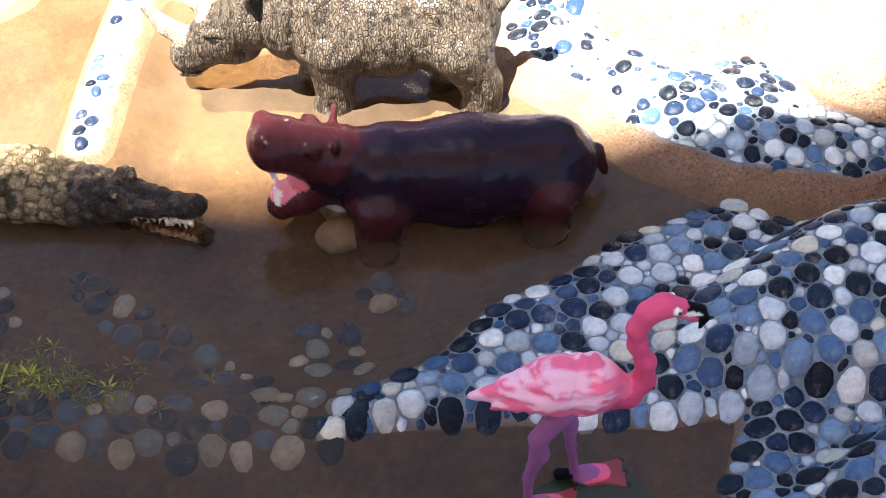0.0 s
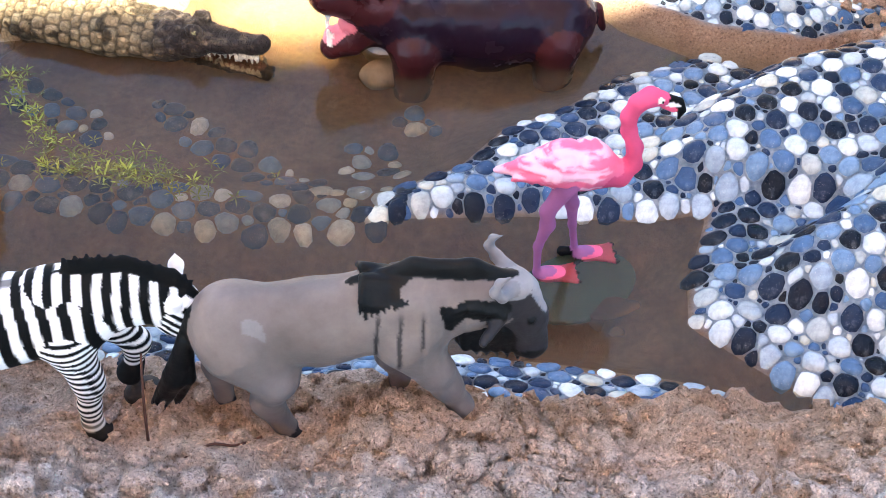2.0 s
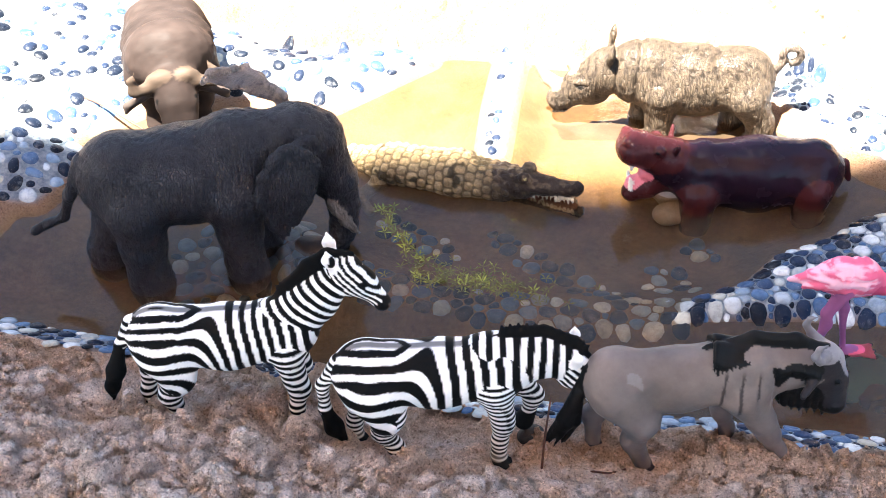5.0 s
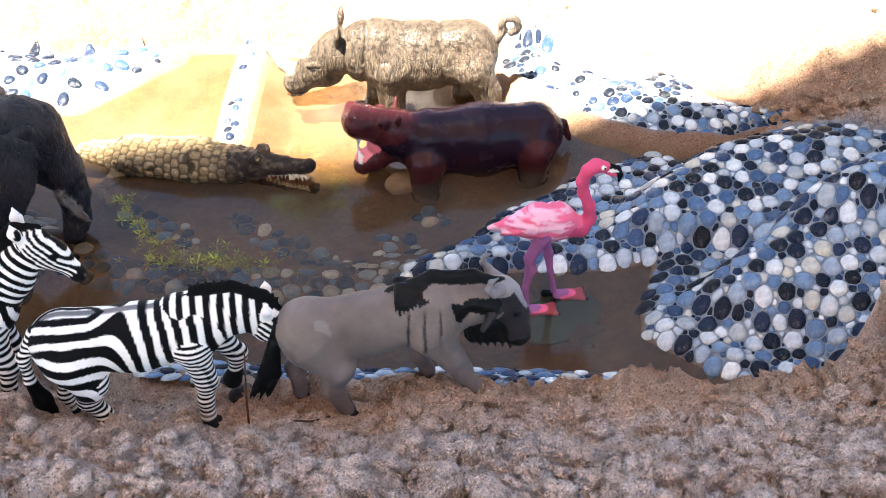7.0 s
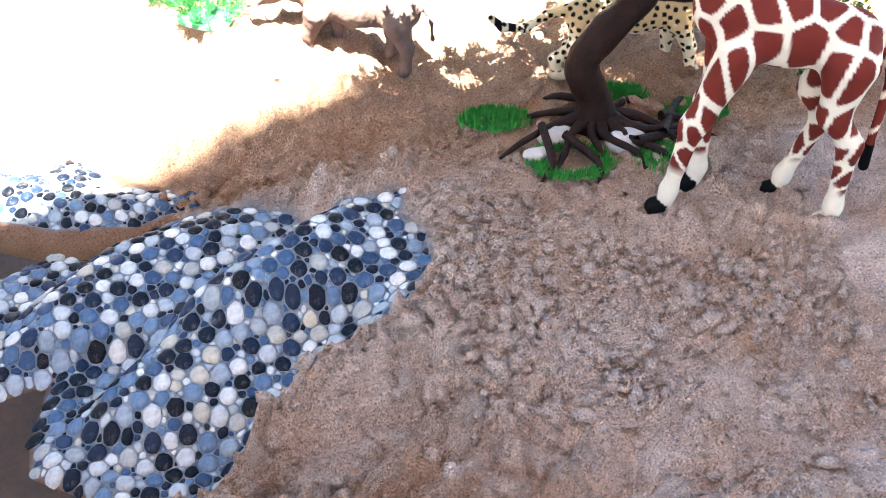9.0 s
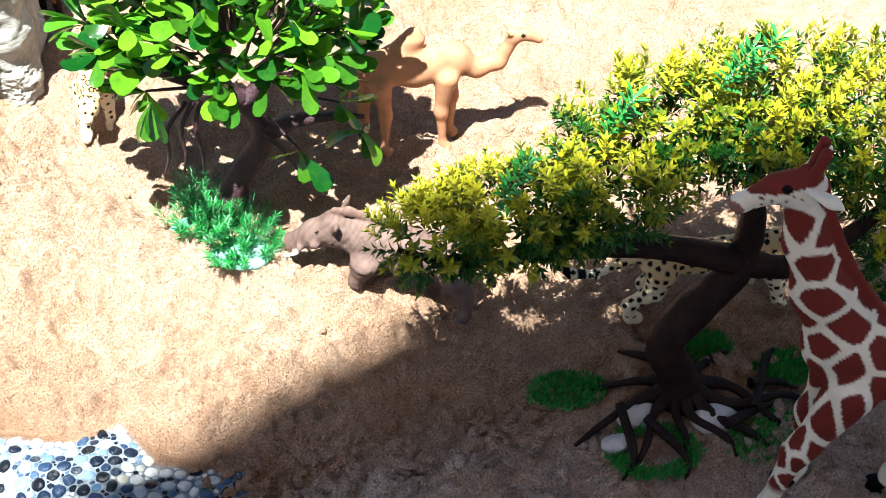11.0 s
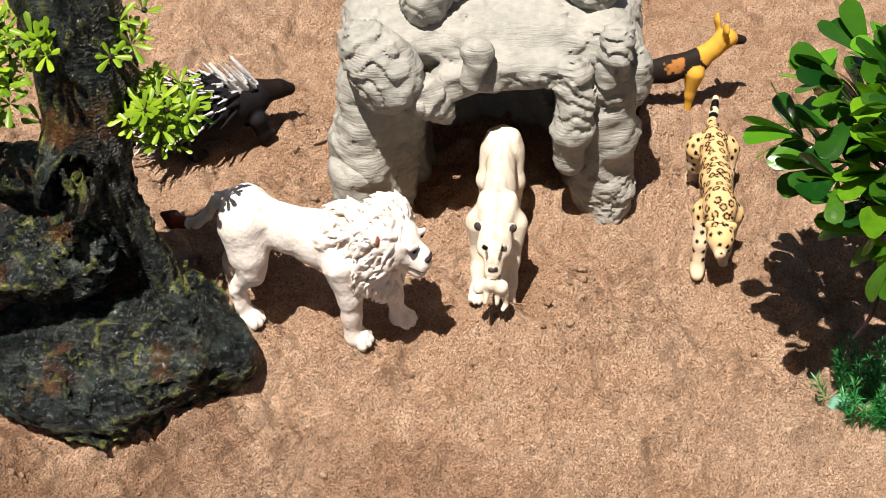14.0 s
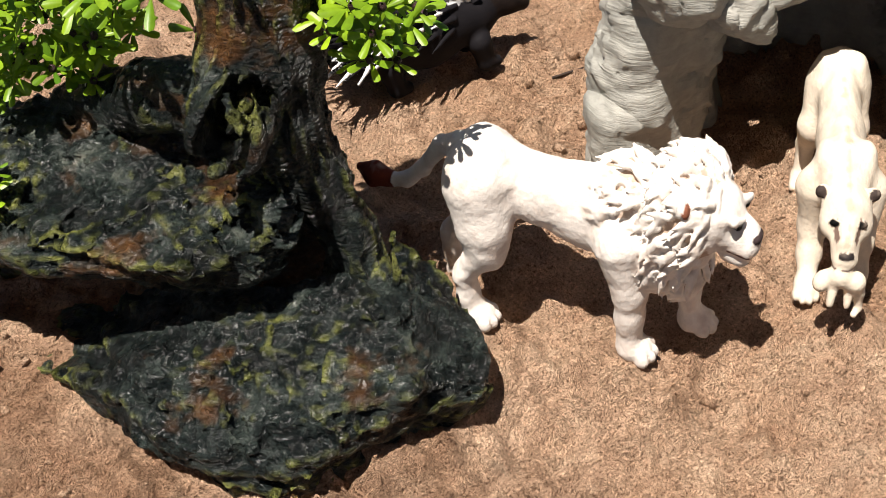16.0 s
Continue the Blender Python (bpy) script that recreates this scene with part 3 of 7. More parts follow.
def zebra_standing(m):
    c = Clay(.045)
    W = WHITE
    c.limb([(-.30, 0, .53, .142), (-.05, 0, .505, .148), (.2, 0, .53, .14)], W, .82, "body").ball((-.34, 0, .54), (.125, .115, .135), W, "body")
    c.limb([(.18, 0, .55, .135), (.33, 0, .68, .098), (.45, 0, .81, .07)], W, .7, "neck")
    zebra_head(c, .475, .835, .62, -.785)
    c.limb([(.43, .042, .88, .022), (.415, .058, .935, .026), (.41, .06, .985, .006)], W, (1, .5, 1), "white", .012, True)
    c.ball((.425, .060, .93), (.016, .012, .03), BLACK, "black", .004, True)
    c.limb([(.16, 0, .69, .014), (.24, 0, .775, .028), (.33, 0, .87, .034), (.41, 0, .925, .03), (.50, 0, .915, .02)], BLACK, .32, "black", .01)
    for k in range(16):
        u = k / 15
        x, z = .2 + .28 * u, .745 + .20 * u - .03 * u * u
        c.limb([(x, 0, z, .016), (x - .014, 0, z + .026, .006)], BLACK, .5, "black", .006)
    c.limb([(.2, .065, .46, .08), (.22, .075, .31, .048), (.235, .075, .25, .046), (.215, .075, .14, .030), (.215, .075, .05, .034)], W, 1, "leg", .03, True)
    c.limb([(-.31, .06, .48, .115), (-.27, .08, .36, .075)], W, 1, "thigh", .05, True)
    c.limb([(-.27, -.08, .36, .07), (-.32, -.08, .26, .045), (-.29, -.08, .14, .032), (-.285, -.08, .05, .036)], W, 1, "leg", .03)
    c.limb([(-.30, .08, .36, .066), (-.42, .08, .26, .042), (-.45, .08, .14, .030), (-.44, .08, .05, .034)], W, 1, "leg", .03)
    for x, y in ((.215, .075), (.215, -.075), (-.44, .08), (-.285, -.08)):
        c.limb([(x, y, .035, .032), (x + .014, y, .0, .042)], (.10, .085, .075), 1, "white", .01)
    c.limb([(-.44, 0, .62, .028), (-.50, -.01, .50, .022)], W, 1, "leg", .02).limb([(-.50, -.01, .50, .022), (-.54, -.02, .36, .040), (-.57, -.02, .27, .032), (-.58, -.02, .20, .012)], BLACK, 1, "black", .02)
    return figurine("zebra_figurine", c, F_PLAIN, "black and white striped toy zebra standing on sand", m, cell=.0068, paint=zebra_paint((-.30, .33), .050, .064, (.66, .75), .040, .038))


def zebra_grazing(m):
    c = Clay(.045)
    W = WHITE
    c.limb([(-.32, 0, .49, .148), (-.05, 0, .47, .152), (.2, 0, .50, .142)], W, .82, "body").ball((-.36, 0, .49), (.125, .115, .135), W, "body")
    c.limb([(.18, 0, .53, .138), (.35, 0, .56, .105), (.49, 0, .51, .078)], W, .68, "neck")
    zebra_head(c, .505, .50, .46, -.888)
    c.limb([(.51, .055, .55, .022), (.515, .075, .595, .022), (.515, .08, .63, .006)], W, (1, .6, 1), "white", .012, True)
    c.limb([(.19, 0, .655, .014), (.28, 0, .685, .026), (.38, 0, .685, .034), (.50, 0, .62, .034), (.56, 0, .54, .02)], BLACK, .35, "black", .01)
    for k in range(22):
        u = k / 21
        x, z = .22 + .32 * u, .675 + .08 * u - .19 * u * u
        c.limb([(x, 0, z, .022), (x - .006 + .03 * u, .006 * (-1) ** k, z + .04, .007)], BLACK, .6, "black", .006)
    c.limb([(.18, -.065, .44, .084), (.21, -.075, .29, .048), (.215, -.075, .24, .044), (.20, -.075, .14, .032), (.195, -.075, .05, .036)], W, 1, "leg", .03)
    c.limb([(.18, .065, .44, .084), (.30, .075, .33, .046), (.35, .075, .25, .042), (.33, .075, .16, .030)], W, 1, "leg", .03)
    c.limb([(-.32, .06, .43, .12), (-.27, .08, .31, .075)], W, 1, "thigh", .05, True)
    c.limb([(-.26, -.08, .31, .07), (-.29, -.08, .22, .046), (-.24, -.08, .12, .034), (-.225, -.08, .05, .038)], W, 1, "leg", .03)
    c.limb([(-.28, .08, .31, .066), (-.40, .08, .23, .042), (-.42, .08, .12, .032), (-.42, .08, .05, .036)], W, 1, "leg", .03)
    c.limb([(.33, .075, .15, .034), (.31, .075, .10, .044)], (.012, .012, .012), 1, "black", .01)
    for x, y in ((.195, -.075), (-.225, -.08), (-.42, .08)):
        c.limb([(x, y, .035, .034), (x + .014, y, .0, .044)], (.02, .02, .02), 1, "black", .01)
    c.limb([(-.46, 0, .55, .03), (-.53, .0, .42, .026), (-.53, 0, .28, .026)], W, 1, "leg", .02).limb([(-.53, 0, .28, .026), (-.50, 0, .17, .040), (-.46, 0, .09, .016)], BLACK, 1, "black", .02)
    return figurine("zebra_figurine", c, F_PLAIN, "black and white striped toy zebra lowering its head", m, cell=.0068, paint=zebra_paint((-.30, .27), .064, .082, (.97, -.05), .054, .027))


def wildebeest(m):
    c = Clay(.05)
    G, D = (.155, .130, .118), (.024, .022, .024)
    c.limb([(-.34, 0, .485, .135), (-.1, 0, .47, .148), (.18, 0, .525, .152)], G, .75, "body").ball((.2, 0, .47), (.125, .095, .155), G, "body").ball((-.355, 0, .485), (.125, .115, .135), G, "body")
    c.ball((-.30, -.055, .50), (.11, .05, .085), (.19, .175, .175), "body", .03).ball((.20, -.075, .50), (.085, .04, .14), G, "body", .03)
    c.limb([(.22, 0, .54, .135), (.38, 0, .55, .11), (.48, 0, .54, .085)], G, .65, "neck")
    c.limb([(.50, 0, .56, .075), (.545, 0, .45, .064), (.565, 0, .34, .060)], D, .75, "head", .03).ball((.57, 0, .315), (.052, .052, .042), (.006, .006, .006), "dark", .02)
    c.ball((.50, 0, .615), (.05, .06, .034), (.22, .21, .215), "horn", .02)
    c.limb([(.49, .04, .625, .024), (.455, .085, .640, .017), (.43, .095, .675, .014), (.44, .092, .715, .010), (.475, .085, .73, .004)], (.17, .16, .165), 1, "horn", .012, True)
    c.limb([(.545, 0, .585, .030), (.588, 0, .46, .020)], (.20, .195, .21), 1.2, "horn", .015)
    c.limb([(.46, .06, .53, .024), (.40, .13, .49, .014)], D, 1, "ear", .015, True)
    c.limb([(.03, 0, .64, .03), (.2, 0, .69, .045), (.36, 0, .67, .05), (.48, 0, .62, .04)], BLACK, .5, "mane", .02)
    rng = np.random.default_rng(7)
    for k in range(26):
        x = .05 + .017 * k
        drop = .055 + .06 * (.5 + .5 * math.sin(k * .55)) * rng.uniform(.6, 1.1)
        for s in (1, -1):
            top = .685 - .0035 * k
            c.limb([(x, .022 * s, top, .018), (x - .012, .075 * s, top - drop * .55, .011), (x - .018, (.098 - .001 * k) * s, top - drop, .003)], BLACK, 1, "mane", .006)
    for k in range(13):
        x = .34 + .0165 * k
        c.limb([(x, .012 * (-1) ** k, .45 - .004 * k, .030), (x + .004, .016 * (-1) ** k, .34 - .003 * k, .015), (x + .01, .012 * (-1) ** k, .285 - .003 * k + .03 * rng.uniform(), .004)], BLACK, .9, "mane", .007)
    c.ball((.555, .052, .49), .012, BLACK, "mane", .005, True)
    c.limb([(.16, .06, .44, .085), (.13, .07, .27, .05), (.125, .07, .22, .044), (.16, .07, .10, .031), (.15, .07, .03, .034)], G, 1, "leg", .035)
    c.limb([(.18, -.065, .44, .10), (.26, -.075, .30, .058), (.30, -.075, .22, .047), (.345, -.075, .12, .036), (.38, -.075, .02, .036)], G, 1, "leg", .035)
    c.limb([(-.36, .05, .44, .11), (-.34, .07, .30, .066), (-.43, .07, .20, .042), (-.42, .07, .02, .034)], G, 1, "leg", .04)
    c.limb([(-.34, -.05, .44, .12), (-.24, -.075, .31, .074), (-.27, -.075, .19, .046), (-.21, -.075, .02, .036)], G, 1, "leg", .04)
    for x, y in ((.155, .07), (.385, -.075), (-.42, .07), (-.205, -.075)):
        c.limb([(x, y, .025, .038), (x + .02, y, .0, .044)], D, 1, "hoof", .01)
    c.limb([(-.465, 0, .53, .026), (-.50, -.01, .42, .030)], BLACK, .8, "mane", .02)
    for k in range(9):
        a = rng.uniform(-.03, .03, 2)
        c.limb([(-.50, -.01 + a[0] * .4, .43, .022), (-.54 + a[1], -.02 + a[0], .26, .024), (-.60 + 1.6 * a[1], -.02 + a[0], .10 + .05 * rng.uniform(), .005)], BLACK, .9, "mane", .008)

    def fn(v, col, tags):
        body = np.isin(tags, ["body", "neck", "leg"])
        x, y, z = v.T
        lines = step(np.sin(x * 95 + 2 * vnoise(v, 5, 2)), .80, .93) * step(x, .02, .08) * (1 - step(x, .46, .55)) * step(z, .36, .42) * (1 - step(z, .56, .62)) * (vnoise(v * (1, 0, .4), 7, 4) > .15)
        out = col * (1 + .22 * fbm(v, 4, 3, .6, 3))[:, None]
        out = lerp(out, (.105, .075, .072), .55 * step(vnoise(v, 3.2, 12), -.1, .6) * body)
        out[body] = lerp(out[body], (.025, .022, .022), (lines * .9)[body])
        return out

    def hide(p, d):
        x, y, z = p.T
        rib = np.maximum(0, np.sin(x * 95 + 2 * vnoise(p, 5, 2)) - .7) * .012 * step(x, .02, .08) * (1 - step(x, .42, .5)) * step(z, .36, .42) * (1 - step(z, .58, .64))
        return d + rib + .0022 * fbm(p, 18, 3, .6, 6)
    return figurine("wildebeest_figurine", c, F_WETSKIN, "grey toy wildebeest with black mane and curved horns", m, cell=.0076, carve=hide, paint=fn)


def flamingo(m):
    c = Clay(.025)
    P, D, L = (.72, .14, .24), (.58, .075, .16), (.30, .11, .25)
    c.limb([(-.11, 0, .475, .045), (-.02, 0, .475, .080), (.07, 0, .46, .085), (.135, 0, .435, .05)], P, .8, "body")
    c.limb([(-.22, 0, .475, .012), (-.09, 0, .475, .045)], P, .9, "tail").limb([(-.17, .03, .455, .012), (-.02, .06, .47, .035)], P, (1, .5, 1), "tail", .012, True)
    c.limb([(.12, 0, .425, .05), (.175, 0, .405, .036), (.215, 0, .45, .027), (.212, 0, .52, .024), (.185, 0, .59, .023), (.178, 0, .65, .024), (.20, 0, .70, .026), (.235, 0, .72, .03)], D, 1, "neck", .018)
    c.limb([(.235, 0, .72, .033), (.27, 0, .71, .026)], D, .85, "neck", .012)
    c.limb([(.285, 0, .705, .021), (.325, 0, .69, .018)], (.80, .74, .72), .75, "beak", .006)
    c.limb([(.285, 0, .685, .016), (.315, 0, .665, .014)], (.70, .10, .18), .75, "beak2", .004)
    c.limb([(.328, 0, .685, .018), (.342, 0, .655, .014), (.335, 0, .625, .006)], BLACK, .7, "tip", .004)
    c.ball((.262, .026, .722), .009, (.75, .72, .60), "eye", .003, True).ball((.265, .033, .722), .006, BLACK, "eye2", .002, True)
    c.limb([(.0, -.04, .42, .035), (-.055, -.038, .31, .024), (-.05, -.038, .25, .024), (-.075, -.038, .15, .014), (-.07, -.038, .03, .013)], L, 1, "leg", .015)
    c.limb([(.02, .04, .42, .035), (.03, .038, .32, .024), (.045, .038, .26, .022), (.055, .038, .16, .013), (.075, .038, .03, .013)], L, 1, "leg", .015)
    for x, y in ((-.07, -.038), (.075, .038)):
        c.limb([(x, y, .03, .014), (x + .045, y, .012, .014)], L, 1, "leg", .01)
        for s in (-1, 0, 1):
            c.limb([(x + .03, y, .012, .016), (x + .13, y + s * .038, .0, .011)], (.80, .13, .24), (1, 1, .6), "foot", .03)
            c.ball((x + .14, y + s * .041, .0), (.014, .008, .006), BLACK, "tip", .004)
    c.limb([(.075, .038, .03, .012), (.03, .038, .035, .018)], BLACK, 1, "tip", .01)

    def fn(v, col, tags):
        x, y, z = v.T
        body = np.isin(tags, ["body", "tail"])
        w = step(fbm(v * (.5, 1, 1.8) + z[:, None] * (1.5, 0, 0), 20, 3, .6, 3) + (z - .46) * 5, .0, .5) * (1 - step(x, .10, .16))
        out = col * (1 + .12 * vnoise(v, 18, 2))[:, None]
        out[body] = lerp(out[body], (.84, .56, .66), (.75 * w)[body])
        bk = tags == "beak"
        out[bk] = np.where((z[bk] - .69 + (x[bk] - .30) * .4 > .012)[:, None], BLACK, out[bk])
        return out

    def feathers(p, d):
        x, y, z = p.T
        q = (x * .8 + z * .6) * 60
        f = (np.abs(np.sin(q + 1.5 * np.sin((z * .8 - x * .5) * 70))) - .5) * .007 * step(x, -.2, -.12) * (1 - step(x, .09, .13)) * step(z, .39, .43)
        return d + f
    return figurine("flamingo_figurine", c, F_PLAIN, "pink toy flamingo with black-tipped beak standing in water", m, cell=.0072, carve=feathers, paint=fn)


def elephant(m):
    c = Clay(.07)
    G = (.030, .029, .034)
    c.limb([(-.52, 0, .68, .25), (-.2, 0, .655, .275), (.10, 0, .71, .25)], G, .95, "body")
    c.ball((-.56, 0, .70), (.21, .21, .24), G, "body").ball((.08, 0, .84), (.20, .15, .14), G, "body")
    c.limb([(.12, 0, .78, .23), (.36, 0, .80, .19)], G, .88, "body")
    c.ball((.47, 0, .76), (.19, .17, .21), G, "head").ball((.44, 0, .92), (.14, .13, .09), G, "head").ball((.60, 0, .80), (.10, .13, .14), G, "head")
    c.limb([(.57, 0, .68, .145), (.64, 0, .50, .11), (.66, 0, .32, .09), (.65, 0, .16, .078), (.60, 0, .02, .068)], G, 1, "trunk", .04)
    c.limb([(.46, 0, .56, .10), (.55, 0, .46, .06)], G, .8, "head", .04)
    c.limb([(.59, .11, .40, .032), (.66, .12, .28, .028), (.70, .12, .22, .022), (.73, .11, .18, .008)], (.20, .17, .145), 1, "tusk", .02, True)
    c.limb([(.50, -.17, .86, .07), (.40, -.25, .78, .15), (.34, -.28, .64, .15), (.31, -.28, .50, .10), (.31, -.27, .38, .045), (.31, -.26, .32, .015)], G, (1, .2, 1), "ear", .03)
    c.limb([(.50, -.175, .90, .03), (.36, -.26, .90, .03), (.23, -.30, .78, .028), (.20, -.31, .62, .026), (.25, -.30, .44, .024), (.31, -.28, .32, .018)], G, (1, .7, 1), "ear", .03)
    # Far ear and its rim: sunlight on them painted in as pale tan.
    c.limb([(.42, .16, .92, .05), (.20, .34, 1.0, .12), (.02, .38, 1.0, .05)], (.22, .17, .14), (1, .8, .2), "ear", .03)
    c.limb([(.40, .18, .97, .025), (.20, .44, 1.03, .022), (.0, .42, 1.03, .02), (-.05, .36, 1.0, .018)], (.30, .24, .20), 1, "ear", .02)
    for x, y, fx, fy in ((.12, .15, .16, .14), (.06, -.15, .07, -.14), (-.56, .15, -.72, .13), (-.48, -.16, -.48, -.15)):
        mx, my = (x + fx) / 2, (y + fy) / 2
        c.limb([(x, y, .56, .175), (mx, my, .32, .125), (fx, fy, .10, .112), (fx + .01, fy, .0, .128)], G, 1, "leg", .06)
        for k in (-1, 0, 1):
            c.ball((fx + .11, fy + .055 * k, .025), (.028, .03, .03), (.05, .046, .045), "leg", .008)
    c.limb([(-.74, 0, .80, .05), (-.84, .0, .60, .034), (-.90, .02, .44, .026), (-1.0, .03, .40, .024), (-1.08, .03, .36, .03)], G, 1, "tail", .03)
    c.ball((.615, .125, .79), .018, (.02, .015, .012), "eye", .01, True)

    def fn(v, col, tags):
        out = col * (1 + .3 * vnoise(v, 4, 3))[:, None]
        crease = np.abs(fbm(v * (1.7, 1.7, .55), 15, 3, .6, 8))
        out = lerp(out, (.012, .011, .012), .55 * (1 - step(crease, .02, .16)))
        return lerp(out, (.062, .056, .056), .45 * step(fbm(v, 7, 4, .6, 6), .2, .9))

    def wrinkles(p, d):
        x, y, z = p.T
        crease = np.abs(fbm(p * (1.7, 1.7, .55), 15, 3, .6, 8))
        ring = np.sin(z * 90 + 3 * vnoise(p, 8, 2)) * step(x, .52, .60) * (1 - step(z, .5, .6))
        rib = np.abs(np.sin(x * 30 + 2.5 * vnoise(p, 4, 4))) * step(x, .05, .15) * (1 - step(x, .3, .4)) * step(z, .5, .6)
        return d + .011 * (1 - step(crease, 0, .12)) + .004 * fbm(p * (1.8, 1.8, .5), 24, 2, .6, 9) + .004 * ring + .006 * (1 - rib) * step(x, .05, .15) * (1 - step(x, .3, .4))
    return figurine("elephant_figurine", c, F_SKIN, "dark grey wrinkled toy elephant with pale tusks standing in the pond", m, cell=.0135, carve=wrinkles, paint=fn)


def rhino(m):
    c = Clay(.06)
    G = (.040, .030, .022)
    c.limb([(-.42, 0, .45, .235), (-.1, 0, .43, .255), (.28, 0, .47, .24)], G, .85, "body").ball((.20, 0, .60), (.17, .13, .12), G, "body").ball((-.40, 0, .56), (.19, .15, .12), G, "body")
    c.limb([(.30, 0, .50, .20), (.50, 0, .48, .165)], G, .85, "body")
    c.limb([(.52, 0, .48, .165), (.68, 0, .36, .135), (.83, 0, .25, .105)], G, .82, "head", .04).ball((.86, 0, .22), (.075, .075, .07), G, "head").ball((.62, 0, .28), (.12, .08, .08), G, "head", .04)
    c.limb([(.83, 0, .31, .068), (.95, 0, .40, .045), (1.04, 0, .52, .022), (1.06, 0, .57, .006)], (.42, .33, .22), .9, "horn", .02)
    c.limb([(.72, 0, .43, .058), (.79, 0, .54, .03), (.81, 0, .62, .007)], (.42, .33, .22), .9, "horn", .02)
    c.limb([(.51, .10, .60, .036), (.49, .14, .70, .048), (.48, .15, .78, .012)], G, (.6, 1, 1), "ear", .02, True)
    c.ball((.70, .098, .40), (.024, .016, .018), BLACK, "eye", .008, True).limb([(.66, .10, .43, .02), (.74, .10, .43, .016)], G, 1, "head", .012, True)
    c.limb([(.80, .075, .17, .012), (.90, .06, .15, .010)], (.02, .014, .010), 1, "eye", .004, True)
    for x, y, dx in ((.14, .13, .0), (.20, -.13, .06), (-.47, .13, -.10), (-.40, -.13, .0)):
        c.limb([(x, y, .38, .15), (x + dx, y, .18, .092), (x + dx, y, .06, .085), (x + dx + .02, y, .0, .10)], G, 1, "leg", .05)
        for k in (-1, 0, 1):
            c.ball((x + dx + .09, y + .05 * k, .02), (.03, .03, .03), (.035, .027, .02), "hoof", .01)
    tail = [(-.63, 0, .52, .035), (-.68, 0, .60, .030)]
    tail += [(-.74 + .062 * math.cos(a), 0, .66 + .062 * math.sin(a), .028) for a in np.linspace(-.6, 4.6, 9)]
    c.limb(tail, (.09, .07, .055), 1, "tail", .012)

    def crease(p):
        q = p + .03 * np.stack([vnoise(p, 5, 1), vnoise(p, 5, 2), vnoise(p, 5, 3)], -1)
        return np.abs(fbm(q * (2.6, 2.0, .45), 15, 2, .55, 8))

    def fn(v, col, tags):
        out = col * (1 + .25 * vnoise(v, 6, 3))[:, None]
        tan = np.isin(tags, ["body", "head", "leg", "ear"])
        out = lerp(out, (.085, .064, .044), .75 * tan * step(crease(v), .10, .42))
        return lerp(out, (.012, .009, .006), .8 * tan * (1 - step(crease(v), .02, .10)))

    def folds(p, d):
        x, y, z = p.T
        plate = .016 * np.exp(-((x + .30 - .12 * z) / .020) ** 2) + .016 * np.exp(-((x - .36 + .10 * z) / .020) ** 2) + .012 * np.exp(-((x - .46) / .018) ** 2) * (z > .3)
        return d + .0075 * (1 - step(crease(p), 0, .14)) - .003 * fbm(p, 30, 2, .6, 4) + plate
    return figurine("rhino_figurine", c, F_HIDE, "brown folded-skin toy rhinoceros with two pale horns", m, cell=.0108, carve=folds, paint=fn)


